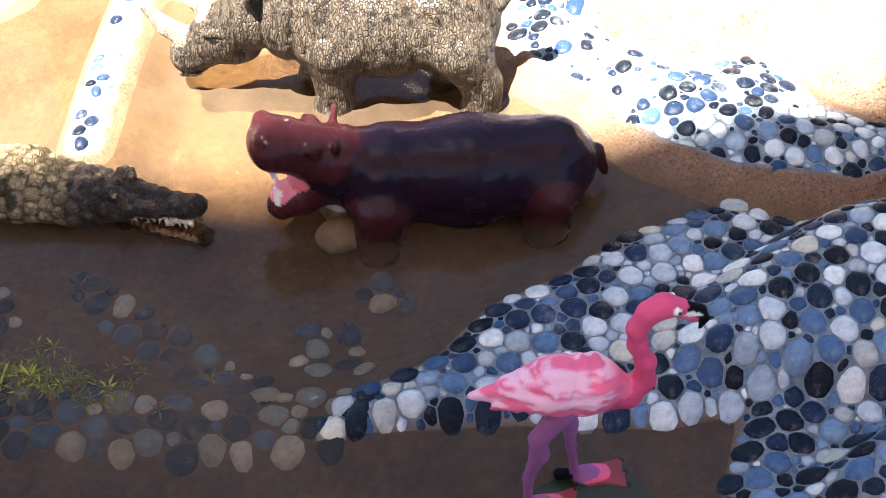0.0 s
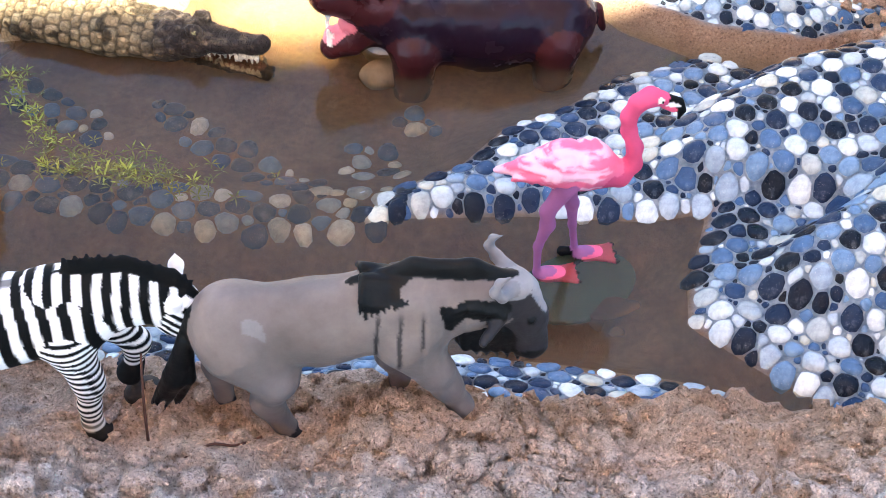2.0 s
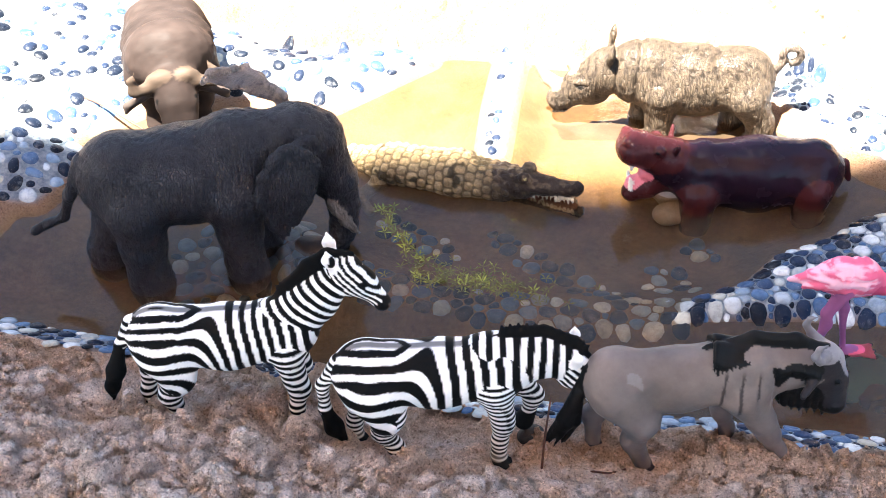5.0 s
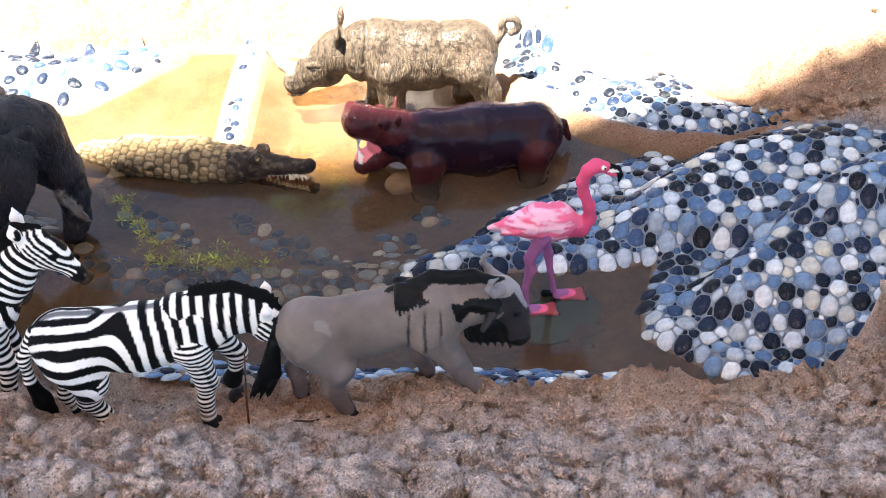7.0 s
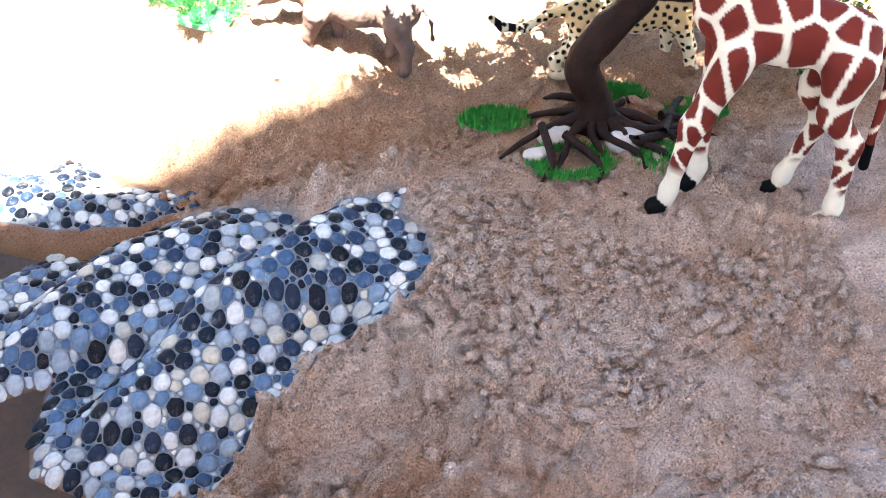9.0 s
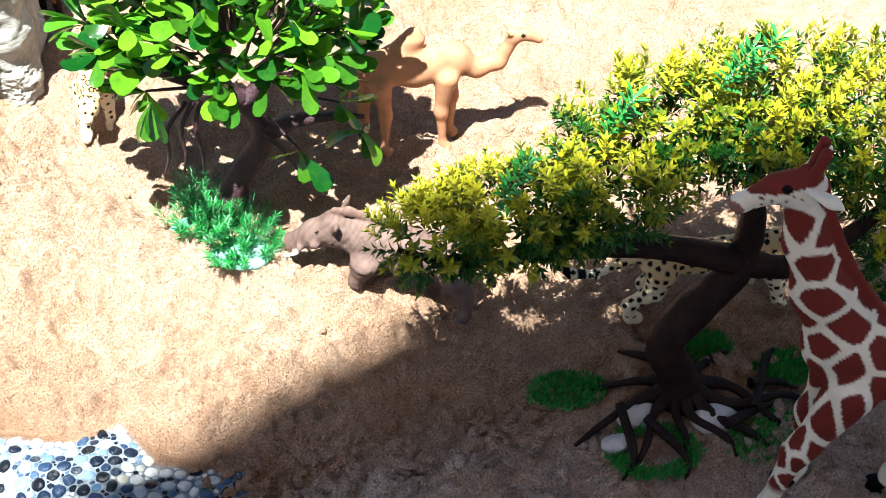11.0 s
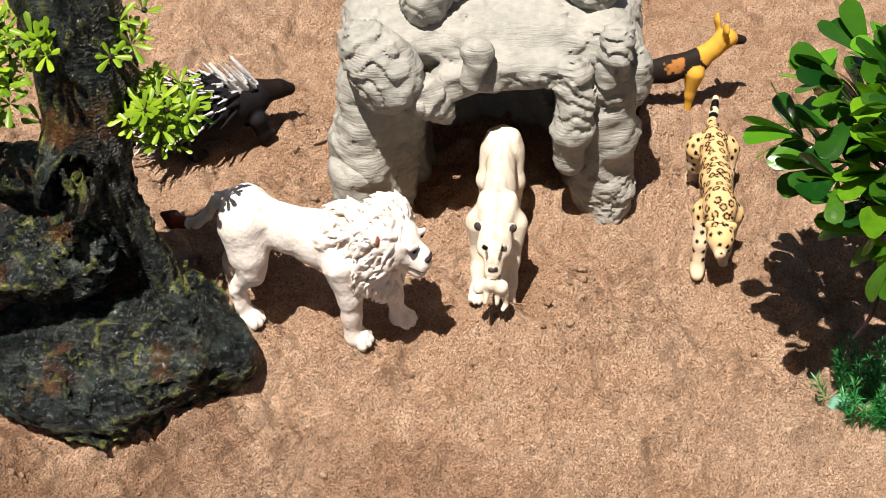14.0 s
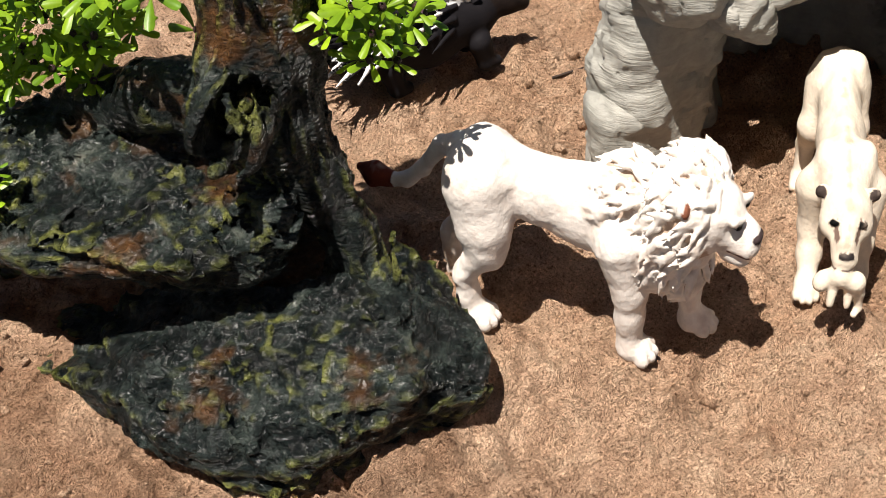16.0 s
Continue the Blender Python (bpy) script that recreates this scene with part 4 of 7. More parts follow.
def hippo(m):
    c = Clay(.06)
    G, R = (.014, .006, .012), (.045, .010, .011)
    c.limb([(-.42, 0, .32, .20), (-.1, 0, .31, .225), (.22, 0, .33, .20)], G, .9, "body")
    c.limb([(.24, 0, .36, .18), (.40, 0, .40, .145)], G, .9, "body")
    c.limb([(.42, 0, .45, .135), (.54, 0, .50, .10), (.63, 0, .54, .095)], R, .95, "head", .05)
    c.ball((.66, 0, .54), (.085, .125, .085), R, "head").ball((.68, .06, .62), (.03, .03, .025), R, "head", .03, True)
    c.limb([(.44, 0, .34, .09), (.56, 0, .26, .07), (.64, 0, .22, .06)], R, 1.15, "jaw", .03)
    c.limb([(.51, 0, .33, .05), (.63, 0, .275, .055)], (.70, .22, .26), 1.0, "gum", .012).ball((.55, 0, .36), (.06, .07, .05), (.6, .16, .19), "gum", .01)
    for y in (.04, -.04):
        c.limb([(.65, y, .27, .016), (.66, y, .34, .012)], (.82, .78, .68), 1, "tooth", .006)
        c.limb([(.66, y * 1.6, .48, .016), (.66, y * 1.6, .43, .01)], (.82, .78, .68), 1, "tooth", .006)
    c.ball((.50, .085, .555), (.035, .03, .035), R, "head", .02, True).ball((.52, .108, .565), .013, BLACK, "eye", .004, True)
    c.limb([(.41, .09, .56, .028), (.40, .11, .595, .024)], R, (.7, 1, 1), "ear", .015, True)
    for x, y in ((.26, .13), (.26, -.13), (-.42, .13), (-.38, -.13)):
        c.limb([(x, y, .26, .12), (x + .01, y, .10, .085), (x + .02, y, .0, .085)], R, 1, "leg", .05)
    c.limb([(-.62, 0, .36, .03), (-.66, 0, .24, .016)], R, 1, "tail", .02)

    def fn(v, col, tags):
        x, y, z = v.T
        body = np.isin(tags, ["body", "head"])
        out = col * (1 + .25 * vnoise(v, 5, 3))[:, None]
        red = step(vnoise(v, 4, 9) * .5 + (1 - step(z, .1, .3)) + step(np.abs(x + .1), .28, .5) * .7, .5, 1.1)
        out[body] = lerp(out[body], (.06, .012, .012), (.7 * red)[body])
        dots = step(fbm(v, 26, 2, .5, 12), .95, 1.1) * (tags == "head")
        return lerp(out, (.55, .42, .34), .6 * dots)
    return figurine("hippo_figurine", c, F_WET, "wet dark maroon toy hippopotamus with open pink mouth", m, cell=.0105, carve=lambda p, d: d + .006 * fbm(p * (1, 1, .8), 7, 4, .6, 5) + .004 * np.abs(np.sin(p[:, 0] * 45 + 3 * vnoise(p, 5, 2))) * step(p[:, 0], .2, .3) * (1 - step(p[:, 0], .38, .45)), paint=fn)


def crocodile(m):
    c = Clay(.04)
    G, D = (.30, .215, .115), (.045, .034, .027)
    c.limb([(-.95, -.05, .06, .02), (-.6, .05, .09, .07), (-.3, 0, .13, .13), (.1, 0, .14, .145), (.36, 0, .13, .115)], G, (1, 1.15, .8), "body")
    c.limb([(.34, 0, .13, .115), (.5, 0, .15, .095)], D, (1, 1.1, .85), "head", .03)
    c.limb([(.5, 0, .165, .085), (.66, 0, .165, .06), (.82, 0, .17, .045)], D, (1, 1.1, .7), "head", .02).ball((.83, 0, .185), (.04, .045, .034), D, "head", .02)
    c.limb([(.5, 0, .07, .065), (.68, 0, .04, .048), (.84, 0, .015, .038)], D, (1, 1.1, .45), "jaw", .015)
    c.limb([(.54, 0, .085, .045), (.80, 0, .045, .028)], (.30, .17, .12), (1, 1.1, .4), "gum", .01)
    c.ball((.53, .055, .235), (.04, .03, .03), D, "head", .02, True).ball((.54, .072, .242), .012, (.5, .45, .2), "eye", .004, True)
    c.limb([(-.35, .11, .08, .05), (-.45, .24, .02, .035), (-.36, .30, -.02, .03)], G, 1, "leg", .03, True)
    for k in range(11):
        for s in (1, -1):
            c.limb([(.56 + .026 * k, .042 * s, .128, .009), (.56 + .026 * k, .045 * s, .098, .003)], (.75, .7, .55), 1, "tooth", .003)
            c.limb([(.57 + .025 * k, .044 * s, .060 - .0025 * k, .008), (.57 + .025 * k, .048 * s, .085 - .0025 * k, .003)], (.75, .7, .55), 1, "tooth", .003)

    def plates(p):
        x, y, z = p.T
        row = x * 17 + .35 * vnoise(p, 7, 2)
        ring = np.arctan2(y, np.maximum(z - .04, .01)) * 3.6 + .5 * np.floor(row)
        return np.abs(np.sin(np.pi * row)) * np.abs(np.sin(np.pi * ring)), vnoise(np.stack([np.floor(row) * 3.1, np.floor(ring) * 2.7], -1), 1.0, 5)

    def fn(v, col, tags):
        x, y, z = v.T
        r, pick = plates(v)
        body = tags == "body"
        out = lerp(col, (.42, .32, .18), .6 * step(pick, 0, .5) * body)
        out = lerp(out, (.035, .026, .016), .85 * step(pick * .6 + .7 * fbm(v, 9, 3, .6, 6), .42, .6) * body)
        out = lerp(out, (.05, .036, .02), .75 * (1 - step(r, .10, .38)) * body)
        out = lerp(out, D, .85 * body * step(x + .06 * vnoise(v, 12, 9), .26, .40))
        skull = np.isin(tags, ["head", "jaw"])
        out = lerp(out, (.16, .12, .08), .55 * skull * step(fbm(v, 24, 2, .6, 7), .25, .6))
        return out * (1 + .3 * vnoise(v, 30, 4))[:, None]

    def scutes(p, d):
        x, y, z = p.T
        r, pick = plates(p)
        keel = np.maximum(0, 1 - np.abs(np.abs(y) - .045) / .02) * np.abs(np.sin(np.pi * x * 17))
        return d - (.015 * r + .018 * keel * (x < .2)) * (x < .45) * step(z, .07, .13) - .010 * np.abs(fbm(p, 22, 3, .6, 3)) * step(x, .3, .4)
    return figurine("crocodile_figurine", c, F_SCALE, "yellow-brown scaly toy crocodile half sunk with open jaws", m, cell=.0092, carve=scutes, paint=fn)


def buffalo(m):
    c = Clay(.06)
    G = (.022, .016, .014)
    c.limb([(-.42, 0, .46, .19), (-.1, 0, .46, .21), (.25, 0, .52, .21)], G, 1.0, "body").ball((.2, 0, .60), (.2, .17, .16), G, "body").ball((-.42, .06, .5), (.15, .13, .15), G, "body", .03, True).ball((.18, .12, .5), (.13, .10, .16), G, "body", .03, True)
    c.limb([(.28, 0, .52, .16), (.48, 0, .45, .12)], G, .85, "body")
    c.limb([(.50, 0, .46, .12), (.60, 0, .36, .10), (.68, 0, .25, .085)], G, .95, "head", .03).ball((.71, 0, .23), (.05, .07, .05), (.03, .025, .022), "nose", .02)
    H = (.05, .036, .027)
    c.ball((.54, .05, .53), (.06, .07, .045), H, "horn", .02, True)
    c.limb([(.55, .06, .53, .045), (.56, .13, .47, .036), (.58, .18, .47, .03), (.585, .19, .56, .02), (.57, .165, .62, .005)], H, 1, "horn", .02, True)
    c.limb([(.52, .13, .42, .04), (.50, .22, .34, .03), (.51, .24, .29, .01)], (.05, .04, .035), (1, 1, .8), "ear", .02, True)
    c.ball((.62, .08, .40), .014, BLACK, "eye", .008, True)
    for x, y, dx in ((.26, .11, .03), (.22, -.11, -.04), (-.42, .11, -.05), (-.36, -.11, .04)):
        c.limb([(x, y, .38, .12), (x + dx, y, .20, .055), (x + dx, y, .03, .042), (x + dx + .01, y, .0, .05)], G, 1, "leg", .05)
    c.limb([(-.60, 0, .52, .03), (-.64, 0, .3, .02), (-.63, 0, .16, .032)], (.07, .06, .055), 1, "tail", .02)

    def fn(v, col, tags):
        return col * (1 + .3 * fbm(v, 8, 3, .6, 3))[:, None]

    def hair(p, d):
        return d + .004 * fbm(p * (1, 1, .6), 22, 3, .6, 8)
    return figurine("buffalo_figurine", c, F_PLAIN, "brown-grey toy buffalo with broad curved horns", m, cell=.013, carve=hair, paint=fn)


def giraffe(m):
    c = Clay(.05)
    W, B = (.76, .68, .55), (.15, .026, .019)
    c.limb([(-.26, 0, .86, .145), (0, 0, .90, .165), (.22, 0, .96, .16)], W, .78, "body")
    c.limb([(.22, 0, 1.0, .14), (.36, 0, 1.22, .10), (.46, 0, 1.46, .072), (.52, 0, 1.66, .058)], W, .8, "body")
    c.limb([(.51, 0, 1.71, .062), (.60, 0, 1.68, .048), (.70, 0, 1.61, .036)], W, .85, "head", .03).ball((.71, 0, 1.605), (.03, .034, .03), (.25, .12, .10), "nose", .02)
    c.limb([(.50, .05, 1.72, .024), (.45, .12, 1.74, .026), (.42, .15, 1.74, .01)], W, (1, 1, .6), "ear", .015, True)
    c.limb([(.50, .025, 1.76, .018), (.48, .03, 1.86, .02)], B, 1, "mane", .012, True)
    c.limb([(.12, 0, 1.12, .02), (.27, 0, 1.30, .028), (.38, 0, 1.50, .028), (.46, 0, 1.70, .026), (.52, 0, 1.76, .03)], B, .5, "mane", .012)
    c.ball((.575, .044, 1.715), .013, BLACK, "eye", .005, True)
    c.limb([(.20, -.09, .82, .10), (.22, -.10, .50, .05), (.24, -.10, .44, .048), (.22, -.10, .10, .032), (.23, -.10, .03, .036)], W, 1, "leg", .05)
    c.limb([(.18, .09, .82, .10), (.28, .10, .50, .05), (.31, .10, .44, .048), (.36, .10, .10, .032), (.37, .10, .03, .036)], W, 1, "leg", .05)
    c.limb([(-.28, -.09, .80, .12), (-.20, -.10, .56, .06), (-.27, -.10, .42, .045), (-.16, -.10, .10, .032), (-.15, -.10, .03, .036)], W, 1, "leg", .05)
    c.limb([(-.28, .09, .80, .12), (-.26, .10, .56, .06), (-.36, .10, .42, .048), (-.36, .10, .10, .034), (-.36, .10, .03, .038)], W, 1, "leg", .05)
    for x, y in ((.235, -.10), (.375, .10), (-.145, -.10), (-.355, .10)):
        c.limb([(x, y, .03, .038), (x + .03, y, .0, .05)], BLACK if x > -.3 else W, 1, "hoof", .01)
    c.limb([(-.40, 0, .92, .028), (-.48, 0, .70, .022), (-.47, 0, .36, .018)], W, 1, "leg", .02).limb([(-.47, 0, .36, .022), (-.47, 0, .25, .024)], BLACK, 1, "hoof", .01)

    def fn(v, col, tags):
        skin = np.isin(tags, ["body", "leg"])
        z = v[:, 2]
        q = v / np.clip(.35 + z * .75, .42, 1.05)[:, None] * 1.0
        d1, d2 = two_nearest(q, seeds(q[skin], .108, 5, 420))
        patch = step(d2 - d1, .024, .031) * skin * step(z + vnoise(v, 9, 2) * .05, .18, .22)
        head = (tags == "head")
        d1h, _ = two_nearest(v, seeds(v[head], .028, 6, 90))
        patch = np.maximum(patch, head * (1 - step(d1h, .007, .009)) * (v[:, 0] < .68) * (v[:, 2] < 1.70))
        out = lerp(col, B, patch)
        brow = head & (v[:, 2] > 1.735 - (v[:, 0] - .5) * .38)
        out[brow] = B
        return out
    return figurine("giraffe_figurine", c, F_PLAIN, "cream toy giraffe with dark red-brown patches", m, cell=.0092, paint=fn)


def warthog(m):
    c = Clay(.04)
    G = (.150, .100, .083)
    c.limb([(-.28, 0, .36, .12), (0, 0, .35, .135), (.2, 0, .38, .125)], G, .85, "body")
    c.limb([(.22, 0, .40, .12), (.36, 0, .42, .10)], G, .9, "body")
    c.limb([(.38, 0, .43, .10), (.50, 0, .36, .075), (.62, 0, .28, .055)], G, 1.0, "head", .03).ball((.64, 0, .265), (.025, .055, .045), (.16, .09, .08), "nose", .015)
    c.ball((.47, .085, .36), (.03, .03, .025), G, "wart", .015, True).ball((.56, .07, .31), (.02, .025, .02), G, "wart", .015, True)
    c.limb([(.58, .05, .26, .018), (.62, .11, .26, .016), (.62, .14, .32, .006)], (.78, .74, .66), 1, "tusk", .01, True)
    c.limb([(.36, .08, .49, .03), (.34, .11, .54, .026), (.33, .12, .565, .008)], G, (.6, 1, 1), "ear", .015, True)
    c.ball((.46, .075, .45), .013, BLACK, "eye", .008, True)
    c.limb([(-.1, 0, .48, .02), (.1, 0, .53, .03), (.3, 0, .56, .034), (.38, 0, .55, .03)], (.16, .10, .08), .5, "mane", .015)
    for x, y, dx in ((.20, .09, .05), (.16, -.09, -.03), (-.28, .09, -.06), (-.24, -.09, .04)):
        c.limb([(x, y, .30, .085), (x + dx, y, .16, .042), (x + dx, y, .03, .03), (x + dx + .015, y, .0, .036)], G, 1, "leg", .035)
    c.limb([(-.39, 0, .40, .02), (-.46, 0, .30, .012), (-.47, 0, .2, .018)], (.12, .08, .07), 1, "tail", .015)

    def fn(v, col, tags):
        out = col * (1 + .22 * fbm(v, 9, 3, .6, 3))[:, None]
        groove = np.sin((v[:, 0] + .6 * v[:, 2]) * 170 + 5 * vnoise(v, 8, 2)) * step(v[:, 2], .25, .32)
        return lerp(out, (.05, .032, .027), .3 * step(groove, .3, .9) * np.isin(tags, ["body", "head", "mane"]))

    def hair(p, d):
        return d + .0016 * np.sin((p[:, 0] + .6 * p[:, 2]) * 170 + 5 * vnoise(p, 8, 2)) * step(p[:, 2], .25, .32) + .010 * np.abs(fbm(p * (1.6, 1.6, .7), 14, 3, .6, 8))
    return figurine("warthog_figurine", c, F_PORE, "greyish-pink toy warthog with white tusks", m, cell=.0105, carve=hair, paint=fn)


def camel(m):
    c = Clay(.05)
    G = (.44, .22, .12)
    c.limb([(-.32, 0, .74, .135), (0, 0, .72, .155), (.28, 0, .76, .14)], G, .8, "body")
    c.limb([(-.14, 0, .84, .10), (-.02, 0, .98, .07), (-.02, 0, 1.02, .03)], G, .75, "body", .07)
    c.limb([(.30, 0, .74, .10), (.46, 0, .66, .072), (.62, 0, .70, .058), (.72, 0, .88, .05)], G, .85, "body", .05)
    c.limb([(.72, 0, .92, .056), (.82, 0, .92, .042), (.92, 0, .87, .034)], G, .85, "head", .03)
    c.limb([(.70, .04, .96, .018), (.66, .05, 1.0, .008)], G, 1, "ear", .01, True).ball((.79, .042, .945), .011, BLACK, "eye", .006, True)
    for x, y, dx in ((.26, .09, .03), (.22, -.09, -.04), (-.34, .09, -.05), (-.28, -.09, .04)):
        c.limb([(x, y, .66, .09), (x + dx, y, .38, .045), (x + dx, y, .34, .046), (x + dx * .6, y, .04, .028), (x + dx * .6 + .02, y, .0, .05)], G, 1, "leg", .04)
    c.limb([(-.46, 0, .76, .022), (-.50, 0, .5, .014)], G, 1, "leg", .015)

    def fn(v, col, tags):
        return lerp(col, (.30, .15, .08), .6 * step(vnoise(v, 6, 3) + (v[:, 2] > .96) * .8 * (v[:, 0] < .2), .35, .9)) * (1 + .1 * vnoise(v, 20, 2))[:, None]
    return figurine("camel_figurine", c, F_PLAIN, "tan one-humped toy camel walking on sand", m, cell=.0125, paint=fn)


def spotted(name, label, m, base, ring, gap, size, low=False):
    """A long-tailed spotted cat, walking."""
    c = Clay(.045)
    W = base
    c.limb([(-.36, 0, .40, .105), (0, 0, .39, .115), (.28, 0, .42, .115)], W, .78, "body")
    hz = .36 if low else .50
    c.limb([(.30, 0, .44, .10), (.45, 0, hz, .075)], W, .85, "body").ball((.50, 0, hz + .01), (.085, .075, .075), W, "head")
    c.limb([(.53, 0, hz - .015, .05), (.58, 0, hz - .035, .038)], W, .9, "muzzle", .02).ball((.608, 0, hz - .025), (.016, .02, .014), (.10, .05, .05), "nose", .006)
    c.ball((.46, .06, hz + .07), (.02, .03, .03), W, "body", .012, True).ball((.555, .036, hz + .03), .010, BLACK, "nose", .004, True)
    c.limb([(.26, .075, .36, .075), (.24, .08, .20, .042), (.24, .08, .03, .036), (.28, .08, .015, .036)], W, 1, "leg", .035)
    c.limb([(.26, -.075, .36, .075), (.34, -.08, .20, .042), (.37, -.08, .03, .036), (.41, -.08, .015, .036)], W, 1, "leg", .035)
    c.limb([(-.36, .07, .36, .095), (-.28, .08, .23, .055), (-.40, .08, .13, .034), (-.38, .08, .03, .034), (-.34, .08, .015, .036)], W, 1, "leg", .04)
    c.limb([(-.36, -.07, .36, .095), (-.38, -.08, .23, .055), (-.52, -.08, .13, .034), (-.50, -.08, .03, .034), (-.46, -.08, .015, .036)], W, 1, "leg", .04)
    c.limb([(-.44, 0, .44, .035), (-.58, 0, .40, .028), (-.70, .02, .30, .026), (-.84, .04, .30, .028), (-.92, .05, .36, .022)], W, 1, "tail", .025)

    def fn(v, col, tags):
        x, y, z = v.T
        belly = 1 - step(z - .12 * np.abs(x), .26, .34)
        out = lerp(col, (.72, .60, .42), .8 * belly)
        d1, d2 = two_nearest(v, seeds(v, gap, 5, 380))
        if ring:
            spot_ = step(d1, size * .45, size * .5) * (1 - step(d1, size * .95, size)) * (vnoise(v, 40, 3) > -.45)
            small = 1 - step(d1, size * .55, size * .6)
            outer = np.isin(tags, ["leg", "head", "muzzle", "tail"])
            out = lerp(out, (.42, .20, .06), (.5 * (1 - step(d1, size * .7, size * .8))) * ~outer)
            spot_ = np.where(outer, small, spot_)
        else:
            spot_ = 1 - step(d1, size * .9, size)
        spot_ = spot_ * (tags != "nose") * (z > .06)
        rings = (tags == "tail") & (x < -.7) & (np.sin(x * 70) > 0)
        return lerp(out, BLACK, np.maximum(spot_, rings))
    return figurine(name, c, F_PLAIN, label, m, cell=.0098, paint=fn)


def paw(c, x, y, z, col, w=1.0, way=1.0):
    """A broad foot with four toes, pointing along +x."""
    c.ball((x + .02 * w, y, z + .04 * w), (.068 * w, .052 * w, .042 * w), col, "paw", .025)
    for k, dy in enumerate((-.040, -.014, .014, .040)):
        dx = (.058, .078, .078, .058)[k]
        c.ball((x + dx * w, y + dy * w, z + .026 * w), (.030 * w, .0155 * w, .026 * w), col, "paw", .006)


def lion(m):
    c = Clay(.04)
    W = (.84, .78, .715)
    c.limb([(-.46, 0, .585, .125), (-.22, 0, .535, .115), (.08, 0, .525, .15)], W, .8, "body").ball((-.48, 0, .60), (.13, .115, .13), W, "body")
    c.limb([(-.1, 0, .47, .10), (.1, 0, .45, .13)], W, .8, "body").ball((-.02, -.07, .50), (.10, .045, .09), W, "body", .04)
    c.ball((.36, -.02, .60), (.155, .16, .165), W, "mane").ball((.27, -.01, .48), (.155, .14, .17), W, "mane").ball((.12, 0, .58), (.16, .12, .115), W, "mane").ball((.36, -.02, .41), (.08, .09, .12), W, "mane")
    c.ball((.46, -.045, .605), (.105, .10, .115), W, "face").ball((.50, -.05, .655), (.05, .085, .04), W, "face", .03)
    c.limb([(.51, -.052, .64, .042), (.60, -.066, .585, .036)], W, 1.0, "face", .02)
    c.limb([(.53, -.055, .56, .058), (.595, -.066, .545, .05)], W, 1.15, "face", .02)
    c.limb([(.53, -.055, .505, .045), (.58, -.064, .49, .036)], W, 1.15, "face", .012)
    c.ball((.630, -.071, .580), (.018, .034, .017), (.05, .035, .035), "nose", .006)
    for y in (-.108, .008):
        c.ball((.560, y, .632), (.015, .019, .011), BLACK, "nose", .004)
        c.limb([(.545, y - .02, .655, .014), (.575, y + .012, .652, .012)], W, 1, "face", .01)
    c.limb([(.33, .12, .69, .03), (.34, .15, .70, .026)], W, (.6, 1, 1), "ear", .012)
    c.limb([(.35, -.15, .70, .036), (.36, -.178, .715, .030)], W, (.6, 1, 1), "ear", .012).ball((.378, -.190, .712), (.014, .018, .022), (.26, .10, .06), "inner", .004)
    c.limb([(.13, -.085, .47, .12), (.17, -.10, .30, .070), (.175, -.10, .18, .056), (.18, -.10, .07, .052)], W, 1, "leg", .035)
    c.limb([(.17, .085, .47, .11), (.30, .10, .28, .062), (.36, .10, .17, .048), (.38, .10, .07, .045)], W, 1, "leg", .035)
    c.limb([(-.47, -.07, .57, .15), (-.44, -.095, .42, .11), (-.42, -.10, .33, .075)], W, (1, .75, 1), "leg", .04)
    c.limb([(-.43, -.10, .35, .072), (-.53, -.10, .21, .046), (-.52, -.10, .12, .044), (-.50, -.10, .06, .046)], W, 1, "leg", .025)
    c.limb([(-.50, .07, .55, .13), (-.54, .095, .38, .09), (-.56, .10, .33, .066)], W, (1, .75, 1), "leg", .04)
    c.limb([(-.56, .10, .34, .062), (-.68, .10, .20, .042), (-.67, .10, .12, .042), (-.65, .10, .06, .044)], W, 1, "leg", .025)
    for x, y in ((.18, -.10), (.38, .10), (-.50, -.10), (-.65, .10)):
        paw(c, x, y, -.005, W, 1.12)
    c.limb([(-.58, 0, .66, .040), (-.68, .05, .60, .034), (-.78, .08, .47, .030), (-.86, .09, .40, .027), (-.94, .10, .38, .024)], W, 1, "leg", .02)
    c.limb([(-.94, .10, .38, .030), (-1.02, .105, .385, .046), (-1.09, .11, .40, .014)], (.17, .04, .024), 1, "tuft", .012)
    rng = np.random.default_rng(11)
    masses = (((.36, -.02, .60), (.165, .17, .175), 420), ((.27, -.01, .48), (.165, .15, .18), 300), ((.12, 0, .58), (.17, .13, .125), 170), ((.36, -.02, .41), (.09, .10, .13), 90))
    for mid, r, count in masses:
        for _ in range(count):
            n = rng.normal(size=3)
            n /= np.linalg.norm(n)
            p = np.array(mid) + np.array(r) * n
            if np.linalg.norm((p - (.53, -.055, .595)) * (1, 1, .92)) < .118 or p[0] > .49 or p[2] < .30:
                continue
            out = p - np.array((.46, -.045, .60))
            flow = out / np.linalg.norm(out) + np.array((-.45, 0, -.75)) + rng.normal(size=3) * .2
            flow -= n * (flow @ n) * .9
            flow /= np.linalg.norm(flow)
            side = np.cross(n, flow) * rng.choice((-1, 1)) * rng.uniform(.004, .020)
            s = rng.uniform(.7, 1.15)
            pts = [(*(p - .012 * n), .012 * s), (*(p + flow * .035 * s + n * .005 + side), .0155 * s), (*(p + flow * .075 * s + n * .004), .012 * s), (*(p + flow * .115 * s + n * .003 - side), .003)]
            c.limb(pts, W, 1, "lock", .0045)

